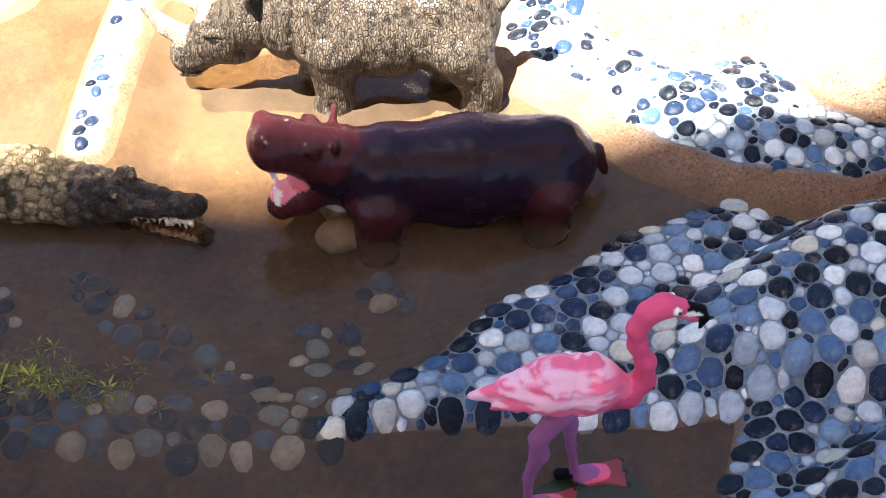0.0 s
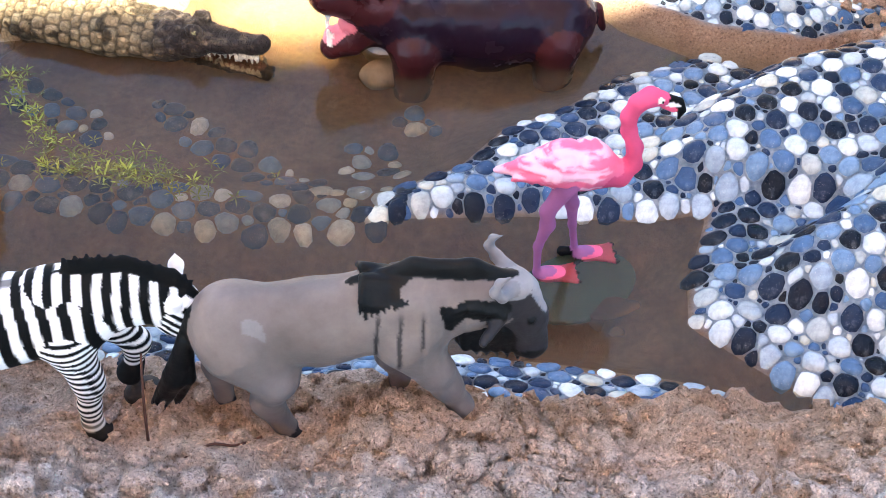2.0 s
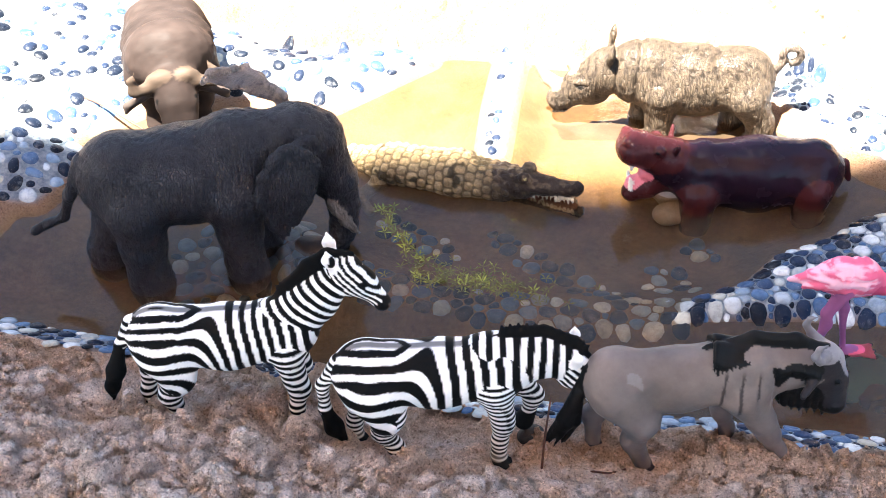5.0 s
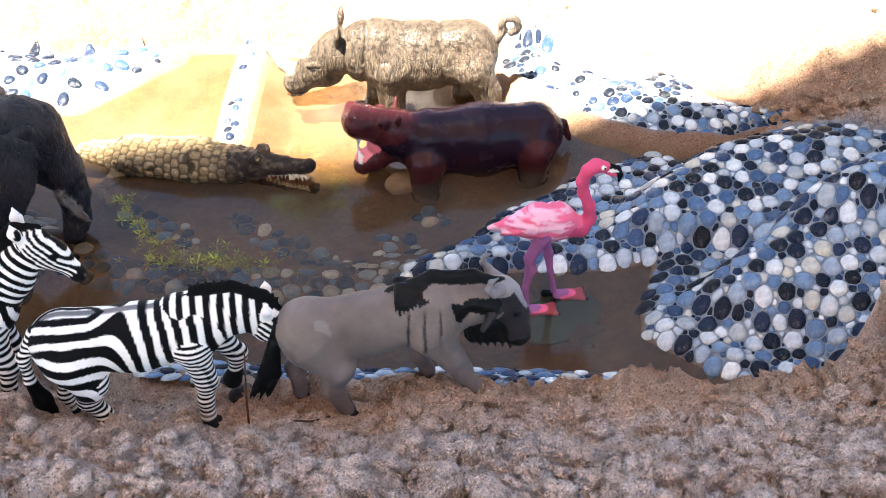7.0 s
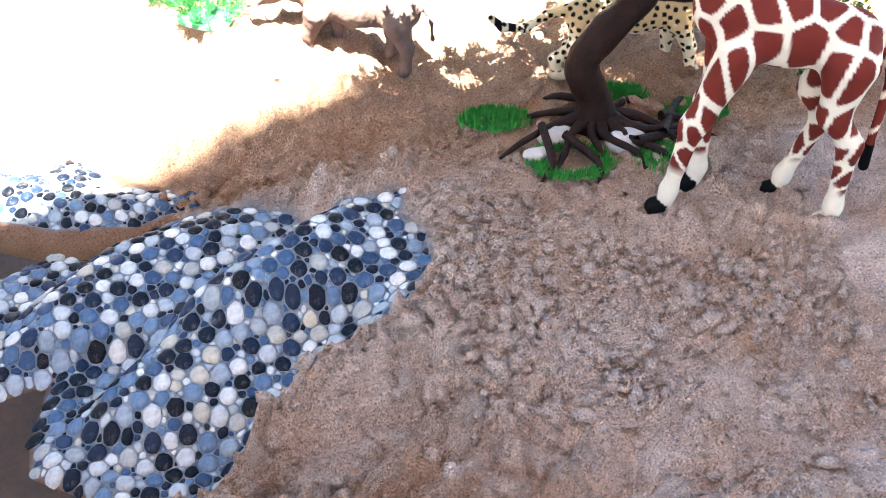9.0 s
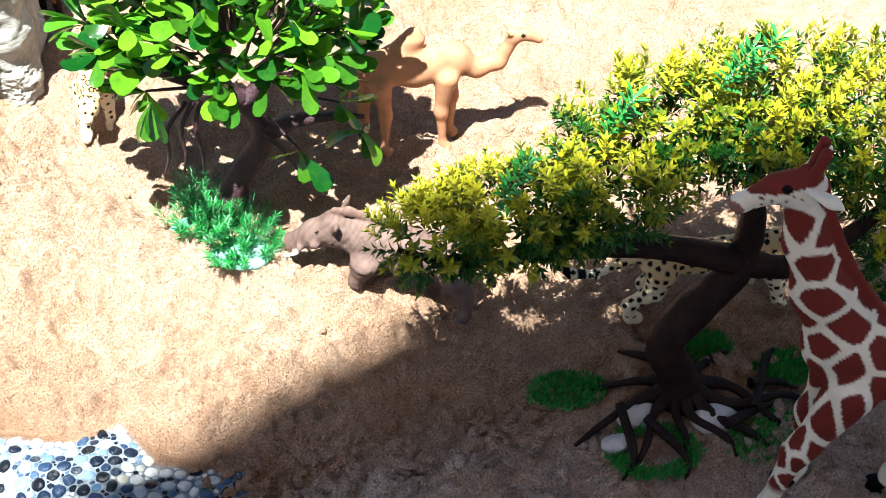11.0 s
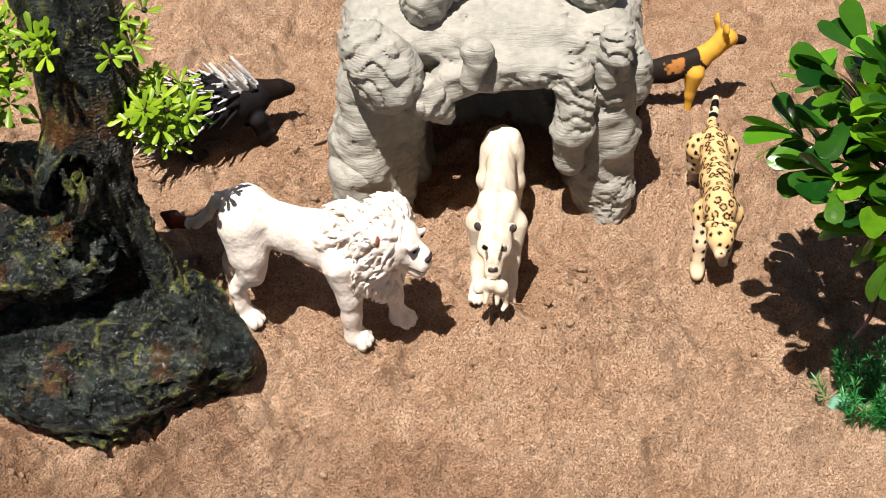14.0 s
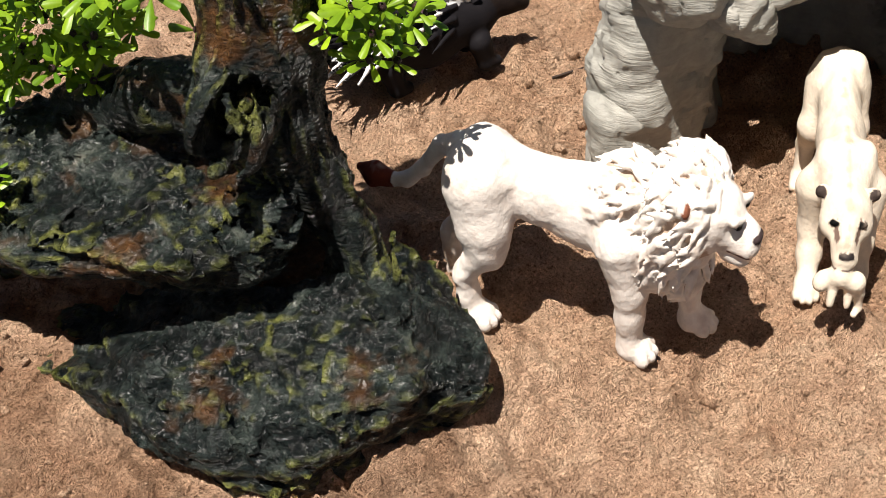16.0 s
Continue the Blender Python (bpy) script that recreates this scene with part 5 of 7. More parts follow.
    def skin(p, d):
        return d - .0028 * vnoise(p, 14, 3) - .002 * vnoise(p, 34, 4) - .0014 * vnoise(p, 70, 5)

    def fn(v, col, tags):
        x, y, z = v.T
        out = lerp(col, (.62, .50, .42), .40 * step(fbm(v, 16, 3, .6, 3), .2, .9))
        lock = np.isin(tags, ["lock", "mane"])
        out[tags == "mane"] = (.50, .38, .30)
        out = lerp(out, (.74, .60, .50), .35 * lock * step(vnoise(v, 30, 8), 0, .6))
        face = tags == "face"
        mouth = (np.abs(z - .520 - .2 * (.60 - x)) < .005) & (x > .53) & face
        out[mouth] = (.12, .06, .05)
        rim = face & (np.minimum(np.linalg.norm(v - (.560, -.108, .632), axis=1), np.linalg.norm(v - (.560, .008, .632), axis=1)) < .024)
        out[rim] = out[rim] * .45
        cleft = face & (np.abs(y + .07) < .004) & (x > .59) & (z < .575)
        out[cleft] = (.2, .11, .09)
        claw = (tags == "paw") & (vnoise(v * (1, 2.2, 1), 26, 3) > .55) & (z < .03)
        out[claw] = (.30, .22, .17)
        return out
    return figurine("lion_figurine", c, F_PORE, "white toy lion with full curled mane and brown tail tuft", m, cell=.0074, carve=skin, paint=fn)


def lioness(m):
    c = Clay(.04)
    W = (.78, .69, .56)
    c.limb([(-.40, 0, .485, .098), (-.1, 0, .45, .105), (.16, 0, .46, .115)], W, .78, "body").ball((-.43, 0, .50), (.10, .085, .095), W, "body")
    c.limb([(-.46, 0, .575, .022), (-.2, 0, .545, .018), (.12, 0, .57, .022)], W, 1, "body", .05)
    c.ball((-.42, .062, .565), (.05, .028, .03), W, "body", .04, True).ball((.13, .07, .53), (.07, .035, .06), W, "body", .05, True)
    c.limb([(.16, 0, .48, .105), (.31, 0, .475, .085)], W, .9, "body")
    c.ball((.37, 0, .475), (.09, .084, .082), W, "face").ball((.40, .045, .45), (.05, .042, .045), W, "face", .03, True)
    c.limb([(.41, 0, .505, .040), (.50, 0, .445, .034)], W, .85, "face", .02)
    c.limb([(.45, 0, .425, .046), (.515, 0, .40, .040)], W, 1.1, "face", .02).limb([(.45, 0, .385, .032), (.50, 0, .372, .026)], W, 1.1, "face", .01)
    c.ball((.538, 0, .428), (.014, .026, .012), (.03, .025, .025), "nose", .005)
    c.ball((.447, .046, .495), (.012, .016, .009), BLACK, "nose", .003, True)
    c.ball((.315, .082, .52), (.02, .026, .030), W, "face", .01, True).ball((.325, .090, .528), (.016, .020, .022), (.06, .045, .04), "ear", .004, True)
    c.limb([(.53, -.055, .325, .030), (.54, -.01, .345, .036), (.535, .045, .32, .034), (.53, .065, .27, .024)], W, 1, "cub", .015).ball((.545, -.068, .315), (.032, .03, .032), W, "cub", .012)
    c.limb([(.54, .03, .30, .018), (.56, .03, .235, .013)], W, 1, "cub", .008).limb([(.55, -.025, .315, .018), (.575, -.03, .25, .013)], W, 1, "cub", .008).limb([(.53, .065, .27, .02), (.53, .075, .205, .014), (.55, .06, .19, .012)], W, 1, "cub", .008)
    c.limb([(.16, .075, .42, .088), (.24, .08, .26, .05), (.29, .082, .16, .04), (.32, .082, .06, .038)], W, 1, "leg", .035)
    c.limb([(.16, -.075, .42, .088), (.17, -.08, .26, .05), (.22, -.082, .17, .04), (.28, -.082, .10, .036)], W, 1, "leg", .035)
    paw(c, .32, .082, -.005, W, .9)
    paw(c, .29, -.082, .05, W, .9)
    c.limb([(-.42, .055, .46, .10), (-.34, .075, .33, .07)], W, (1, .7, 1), "leg", .035, True)
    c.limb([(-.34, .078, .33, .06), (-.44, .082, .18, .036), (-.42, .082, .06, .036)], W, 1, "leg", .025, True)
    paw(c, -.42, .082, -.005, W, .9)
    paw(c, -.42, -.082, -.005, W, .9)
    c.limb([(-.51, 0, .52, .03), (-.62, 0, .38, .022), (-.70, 0, .24, .019), (-.80, 0, .22, .02)], W, 1, "leg", .02)

    def fn(v, col, tags):
        x, y, z = v.T
        out = lerp(col, (.45, .34, .24), .65 * step(1 - np.abs(y) * 60 + .8 * vnoise(v, 40, 3), .3, 1.0) * (z > .46) * np.isin(tags, ["body", "face"]))
        out = lerp(out, (.5, .4, .32), .35 * step(fbm(v, 14, 3, .6, 3), .2, .9))
        face = tags == "face"
        tear = face & (np.abs(np.abs(y) - .040 + (x - .45) * .25) < .005) & (x > .44) & (x < .50) & (z > .43)
        out[tear] = (.22, .15, .12)
        mouth = face & (np.abs(z - .388 - .1 * (.5 - x)) < .005) & (x > .47)
        out[mouth] = (.12, .07, .06)
        return out
    return figurine("lioness_figurine", c, F_PORE, "cream white toy lioness carrying a cub", m, cell=.0088, carve=lambda p, d: d - .002 * vnoise(p, 18, 3), paint=fn)


def wild_dog(m):
    c = Clay(.04)
    D, Y = (.022, .016, .014), (.62, .34, .05)
    c.limb([(-.34, 0, .42, .09), (0, 0, .41, .10), (.22, 0, .44, .10)], D, .75, "body")
    c.limb([(.24, 0, .46, .085), (.35, 0, .53, .07), (.39, 0, .57, .07)], Y, .85, "neck", .03)
    c.ball((.43, 0, .60), (.085, .075, .07), Y, "neck").limb([(.48, 0, .585, .048), (.57, 0, .56, .034)], D, .9, "head", .02)
    c.limb([(.39, .055, .655, .034), (.38, .075, .72, .036), (.38, .08, .765, .016)], Y, (.5, 1, 1), "neck", .015, True)
    for x, y, dx in ((.20, .07, .03), (.18, -.07, -.02), (-.32, .07, -.05), (-.30, -.07, .03)):
        c.limb([(x, y, .38, .07), (x + dx, y, .20, .034), (x + dx, y, .03, .026), (x + dx + .03, y, .012, .026)], Y if x > 0 else D, 1, "leg", .03)
    c.limb([(-.40, 0, .44, .025), (-.5, 0, .30, .025), (-.52, 0, .18, .03)], (.7, .66, .6), 1, "tail", .015)

    def fn(v, col, tags):
        k = step(fbm(v, 8, 3, .6, 5), .62, .75) * np.isin(tags, ["body", "leg"])
        return lerp(col, (.40, .17, .05), k)
    return figurine("wild_dog_figurine", c, F_PLAIN, "black, orange and yellow toy wild dog", m, cell=.011, paint=fn)


def porcupine(m):
    c = Clay(.03)
    D, Q = (.014, .013, .015), (.70, .70, .70)
    c.limb([(-.22, 0, .20, .14), (.05, 0, .19, .15), (.25, 0, .20, .10)], D, .9, "body")
    c.limb([(.28, 0, .22, .075), (.40, 0, .21, .05), (.46, 0, .19, .035)], (.014, .010, .009), .9, "body", .02)
    for x, y in ((.22, .08), (.24, -.08), (-.16, .09), (-.14, -.09)):
        c.limb([(x, y, .12, .05), (x + .03, y, .02, .035), (x + .07, y, .012, .025)], D, 1, "body", .02)
    rng = np.random.default_rng(4)
    for k in range(130):
        u, a = rng.uniform(0, 1), rng.uniform(-1.35, 1.35)
        x = .18 - .5 * u
        base = np.array([x, .13 * math.sin(a), .19 + .13 * math.cos(a)])
        way = np.array([-.9 + .3 * rng.uniform(), .55 * math.sin(a) + .15 * rng.normal(), (.35 + .25 * rng.normal()) * math.cos(a) - .1 * u])
        way /= np.linalg.norm(way)
        n = .16 + .1 * u + .04 * rng.uniform()
        mid, tip = base + way * n * .5, base + way * n
        c.limb([(*base, .011), (*mid, .0085)], D, 1, "quill", .004)
        c.limb([(*mid, .0085), (*tip, .003)], Q if rng.uniform() < .7 else D, 1, "quill", .003)
    for k in range(26):
        a = rng.uniform(-1, 1)
        base = np.array([.12 + .16 * rng.uniform(), .07 * a, .30])
        c.limb([(*base, .01), (*(base + (-.08, .03 * a, .13)), .004)], Q, 1, "quill", .004)
    return figurine("porcupine_figurine", c, F_PLAIN, "black toy porcupine with raised white-tipped quills", m, cell=.0085)


# ---- plants, rocks and the toy cave ----
def tube(rows, sides=10, steps=5, knobby=0.0, seed=1):
    """A tapering tube through rows of (x, y, z, radius)."""
    r = np.array(rows, float)
    r = np.vstack([2 * r[0] - r[1], r, 2 * r[-1] - r[-2]])
    pts = []
    for k in range(1, len(r) - 2):
        for t in np.linspace(0, 1, steps, endpoint=False):
            a, b, c, d = r[k - 1:k + 3]
            pts.append(.5 * (2 * b + (c - a) * t + (2 * a - 5 * b + 4 * c - d) * t * t + (3 * b - a - 3 * c + d) * t ** 3))
    pts = np.array(pts + [r[-2]])
    v, f, out = [], [], []
    side = Vector((1, 0, 0))
    for k, p in enumerate(pts):
        way = Vector(pts[min(k + 1, len(pts) - 1)][:3] - pts[max(k - 1, 0)][:3]).normalized()
        side = (side - way * side.dot(way))
        side = side.normalized() if side.length > 1e-4 else way.orthogonal().normalized()
        other = way.cross(side)
        for s in range(sides):
            a = 2 * math.pi * s / sides
            q = np.array(p[:3]) + max(p[3], .002) * (math.cos(a) * np.array(side) + math.sin(a) * np.array(other))
            v.append(q)
            out.append(p[3] * np.array(side * math.cos(a) + other * math.sin(a)))
    if knobby:
        v = list(np.array(v) + knobby * np.array(out) * fbm(np.array(v), 7, 3, .6, seed)[:, None])
    n = len(pts)
    for k in range(n - 1):
        for s in range(sides):
            f.append((k * sides + s, k * sides + (s + 1) % sides, (k + 1) * sides + (s + 1) % sides, (k + 1) * sides + s))
    c0, c1 = len(v), len(v) + 1
    v += [pts[0][:3], pts[-1][:3]]
    for s in range(sides):
        f.append((c0, (s + 1) % sides, s, s))
        f.append((c1, (n - 1) * sides + s, (n - 1) * sides + (s + 1) % sides, (n - 1) * sides + (s + 1) % sides))
    quads = np.array([q for q in f if len(set(q)) == 4])
    return np.array(v[:c0]), quads


def tube_part(name, rows, mat, parent, label="", sides=10, knobby=.12, m=None, seed=1):
    v, f = tube(rows, sides, 5, knobby, seed)
    return part(name, mesh_np(name, v, f, mat), parent, label, m)


def leaf_shape(length, width, blunt=.65, cup=.25, fold=.15, rows=7):
    """A leaf along +x with a midrib, widest towards its tip where blunt is high."""
    v, f = [], []
    for k in range(rows + 1):
        t = 1 - (1 - k / rows) ** 1.6 if blunt > .75 else k / rows
        if blunt > .75:
            w = width * .5 * max(.05, 1.12 * t ** (.15 + .8 * blunt) * math.sqrt(max(0, 1 - t ** 7)))
        else:
            w = width * .5 * (math.sin(math.pi * t ** (1 + blunt)) ** .8 if 0 < t < 1 else .04)
        z = -cup * length * (t - .35) ** 2
        for s in (-1, -.5, 0, .5, 1):
            v.append((t * length, s * w, z + fold * abs(s) * w - (.02 * width if s == 0 else 0)))
    for k in range(rows):
        for s in range(4):
            a = k * 5 + s
            f.append((a, a + 1, a + 6, a + 5))
    return np.array(v), np.array(f)


def leafy(name, low, high, gloss=.3, clear=.3, paint=False, island=False):
    """Plastic leaves: a glossy face that lets some light through."""
    n = Nodes(name)
    if paint:
        colour = n.mix(1.0, n.attr("paint").outputs["Color"], n.ramp(n.noise(150, 3), (.3, (.75, .75, .75)), (.7, (1.15, 1.15, 1.15))), "MULTIPLY")
    else:
        rnd = n.add("ShaderNodeNewGeometry").outputs["Random Per Island"] if island else n.add("ShaderNodeObjectInfo").outputs["Random"]
        f = n.math("ADD", n.math("MULTIPLY", rnd, .75), n.math("MULTIPLY", n.noise(60, 3), .3))
        colour = n.ramp(f, (.2, low), (.65, tuple(a * .65 + b * .35 for a, b in zip(low, high))), (1.0, high))
    n.out(colour, gloss, n.bump(n.noise(300, 2), .15, .0006), Specular_IOR_Level=.5)
    back = n.add("ShaderNodeBsdfTranslucent")
    n.link(colour, back.inputs["Color"])
    mixer = n.add("ShaderNodeMixShader")
    mixer.inputs[0].default_value = clear
    n.link(n.bsdf.outputs[0], mixer.inputs[1])
    n.link(back.outputs[0], mixer.inputs[2])
    n.link(mixer.outputs[0], n.t.nodes["Material Output"].inputs["Surface"])
    return n.mat


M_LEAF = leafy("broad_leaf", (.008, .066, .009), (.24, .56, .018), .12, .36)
# Darker copy of the leaf colour, for the shade inside the crown.
M_SHADE_LEAVES = leafy("shaded_broad_leaves", (.006, .05, .008), (.13, .40, .016), .18, .26, False, True)
M_SPRIG = leafy("small_leaf", None, None, .4, .25, True)
M_BARK = plain_material("dark_bark", (.014, .006, .008), (.055, .022, .028), 90, .45, .7, 240, .003, .4)
M_ROOT = plain_material("brown_root", (.009, .004, .003), (.026, .011, .008), 90, .5, .6, 240, .003, .15)
M_TURF = plain_material("green_turf", (.03, .26, .04), (.09, .52, .09), 300, .7, .9, 900, .003, .2)
M_PALE = plain_material("pale_stone", (.42, .40, .38), (.62, .60, .58), 120, .7, .5, 300, .002, .3)
M_MINT = plain_material("mint_base", (.12, .30, .22), (.22, .42, .33), 120, .4, .4, 300, .002, .3)


def rock_material():
    n = Nodes("painted_rock")
    a, b = n.noise(22, 6, .65), n.noise(60, 6, .7)
    dark = n.ramp(b, (.36, (.003, .004, .004)), (.50, (.012, .018, .017)), (.60, (.045, .060, .053)), (.74, (.20, .22, .18)))
    moss = n.ramp(b, (.36, (.03, .04, .010)), (.66, (.34, .36, .09)))
    rust = n.ramp(b, (.3, (.05, .022, .008)), (.7, (.22, .095, .028)))
    edge = n.ramp(n.add("ShaderNodeNewGeometry").outputs["Pointiness"], (.505, (0, 0, 0)), (.545, (1, 1, 1)))
    colour = n.mix(n.math("MULTIPLY", edge, n.ramp(a, (.46, (0, 0, 0)), (.54, (.95, .95, .95)))), dark, moss)
    colour = n.mix(n.ramp(n.noise(14, 5, .65, n.coord((1, 1, 1.7))), (.535, (0, 0, 0)), (.61, (.85, .85, .85))), colour, rust)
    normal = n.bump(n.noise(80, 8, .8, n.coord((1, 1, 2.2))), 1.0, .012)
    normal = n.bump(n.cells(210, vec=n.coord((1, 1, 2.0))), .8, .004, normal)
    return n.out(colour, n.ramp(n.noise(80, 3), (.3, (.16,) * 3), (.7, (.42,) * 3)), normal, Specular_IOR_Level=.5)


def cave_material():
    n = Nodes("grey_cast_plastic")
    colour = n.ramp(n.noise(45, 5, .6), (.3, (.30, .30, .27)), (.7, (.40, .39, .35)))
    worn = n.ramp(n.noise(200, 4), (.35, (.85, .85, .85)), (.65, (1.06, 1.06, 1.05)))
    colour = n.mix(1.0, colour, worn, "MULTIPLY")
    return n.out(colour, .6, n.bump(n.noise(150, 6, .65, n.coord((.6, .6, 5))), .55, .0022), Specular_IOR_Level=.35)


M_ROCK, M_CAVE = rock_material(), cave_material()


def clay_part(name, clay, mat, parent, label="", cell=.02, carve=None, m=None, cut=None):
    v, q = clay.skin(cell, carve, cut)
    return part(name, mesh_np(name, v, q, mat), parent, label, m)


def toy_cave(m):
    """A hollow grey arch of layered rock; x to the right, the mouth towards -y."""
    c = Clay(.07)
    g = (.4, .4, .4)
    c.limb([(-.66, .05, .0, .20), (-.65, .08, .45, .17), (-.60, .12, .9, .18)], g, 1.1)
    c.limb([(-.48, .12, .0, .11), (-.48, .14, .5, .13), (-.44, .16, .85, .14)], g)
    c.limb([(-.52, .45, .0, .24), (-.50, .45, .9, .22)], g)
    c.limb([(.62, .12, .0, .17), (.63, .12, .5, .17), (.60, .15, .9, .20)], g)
    c.limb([(.58, .5, .0, .22), (.55, .5, .9, .22)], g)
    c.limb([(-.5, .95, .0, .2), (0, 1.05, .0, .22), (.5, .95, .0, .2)], g).limb([(-.4, .85, .5, .2), (0, .95, .5, .22), (.4, .85, .5, .2)], g)
    c.limb([(-.58, .3, 1.0, .22), (-.1, .3, 1.05, .2), (.55, .3, 1.0, .2)], g)
    c.limb([(-.4, .7, 1.0, .24), (.4, .7, 1.0, .24)], g).ball((0, .5, 1.04), (.6, .5, .18), g)
    c.limb([(-.58, .28, .0, .16), (-.57, .28, .9, .16)], g).limb([(-.54, .66, .0, .2), (-.52, .66, .95, .2)], g).limb([(.60, .3, .0, .15), (.58, .3, .9, .15)], g).limb([(.56, .7, .0, .2), (.52, .7, .95, .2)], g)
    c.limb([(-.4, .95, .8, .2), (0, 1.02, .8, .22), (.4, .95, .8, .2)], g).limb([(-.45, 1.0, .4, .2), (0, 1.06, .4, .22), (.45, 1.0, .4, .2)], g)
    c.limb([(-.20, -.02, .88, .13), (.05, -.02, .94, .11), (.33, -.02, .95, .10)], g, blend=.05)
    c.limb([(-.55, .16, 1.0, .18), (.55, .16, 1.0, .17)], g).limb([(-.55, .5, 1.02, .2), (.55, .5, 1.02, .2)], g)
    knobs = (([(.42, -.06, .95, .12), (.42, -.08, .62, .10), (.43, -.07, .42, .08)], "hanging_rock"), ([(-.62, -.10, 1.10, .15), (-.50, -.12, .92, .17)], "rock_block"),
             ([(-.32, -.10, .82, .14), (-.25, -.08, .74, .09)], "rock_block"), ([(-.08, -.12, 1.10, .085), (-.10, -.15, .94, .07)], "rock_block"), ([(.62, -.02, 1.12, .10), (.60, .0, .95, .11)], "rock_block"),
             ([(.72, .1, .92, .11), (.73, .1, .74, .09)], "rock_block"), ([(-.35, .15, 1.25, .16), (-.2, .3, 1.32, .14)], "rock_block"), ([(.5, .3, 1.28, .16), (.35, .45, 1.34, .14)], "rock_block"),
             ([(-.72, -.03, .25, .14), (-.68, -.08, .05, .15)], "rock_foot"))

    def layers(p, d):
        return hollow(p, strata(p, d))

    def strata(p, d):
        x, y, z = p.T
        ph = z * 92 + 20 * fbm(p * (1.3, 1.3, .9), 1.9, 3, .6, 3) + x * 9
        turn = ph / (2 * np.pi)
        saw = turn - np.floor(turn)
        groove = (.022 * saw ** 2 + .010 * step(saw, .82, .95)) * step(vnoise(p, 3.5, 7), -.45, .35)
        groove = groove + (1 - np.abs(np.sin(x * 9 + y * 7 + 5 * fbm(p, 1.6, 3, .5, 12)))) ** 14 * .016
        flat = step(x, -.02, .06) * (1 - step(x, .3, .38)) * step(z, .95, 1.0)
        return d + groove * (1 - flat) + .03 * fbm(p * (1, 1, 1.5), 4.5, 4, .55, 9) * (1 - .75 * flat)

    def hollow(p, d):
        x, y, z = p.T
        q = (p - (.04, .44, .26)) / (.41, .56, .52)
        room = (np.sqrt((q * q).sum(1)) - 1) * .40
        gate = np.maximum(np.abs(x - .04) - .36, np.maximum(y - .5, z - .72))
        return np.maximum(d, -np.minimum(room, gate))
    cave = thing("toy_cave", "grey layered-rock toy cave with a dark arched mouth", "toy cave", m)
    clay_part("arch", c, M_CAVE, cave, "grey arch of layered rock", .0165, layers)
    for rows, name in knobs:
        clay_part(name, Clay(.03).limb(rows, g), M_CAVE, cave, "", .0135, strata)
    return cave


def rosettes(spots, leaf, count, tilt, rng, low, high, lift=0.0, twin=False):
    """Whorls of small leaves at (place, axis, size, warmth), joined, with their paint."""
    lv, lf = leaf
    vs, fs, cs, n = [], [], [], 0
    for p, ax, size, warm in spots:
        rot = np.array(Vector(ax).to_track_quat("Z", "Y").to_matrix())
        for level in range(3 if twin else 1):
            k0 = rng.uniform(0, 6.28)
            for k in range(count):
                a = k0 + 2 * math.pi * k / count + rng.uniform(-.25, .25)
                t = radians(tilt + rng.uniform(-14, 14) + 16 * level)
                ca, sa, ct, st = math.cos(a), math.sin(a), math.cos(t), math.sin(t)
                turn = np.array([[ca * ct, -sa, -ca * st], [sa * ct, ca, -sa * st], [st, 0, ct]])
                s = size * rng.uniform(.8, 1.15) * (1 - .12 * level)
                v = (lv * s) @ turn.T + (0, 0, lift * level * size)
                vs.append(v @ rot.T + p)
                fs.append(lf + n)
                n += len(lv)
                w = np.clip(warm + rng.uniform(-.2, .2) + .12 * level, 0, 1)
                cs.append(np.repeat(lerp(low, high, [w]), len(lv), 0))
    return np.concatenate(vs), np.concatenate(fs), np.concatenate(cs)


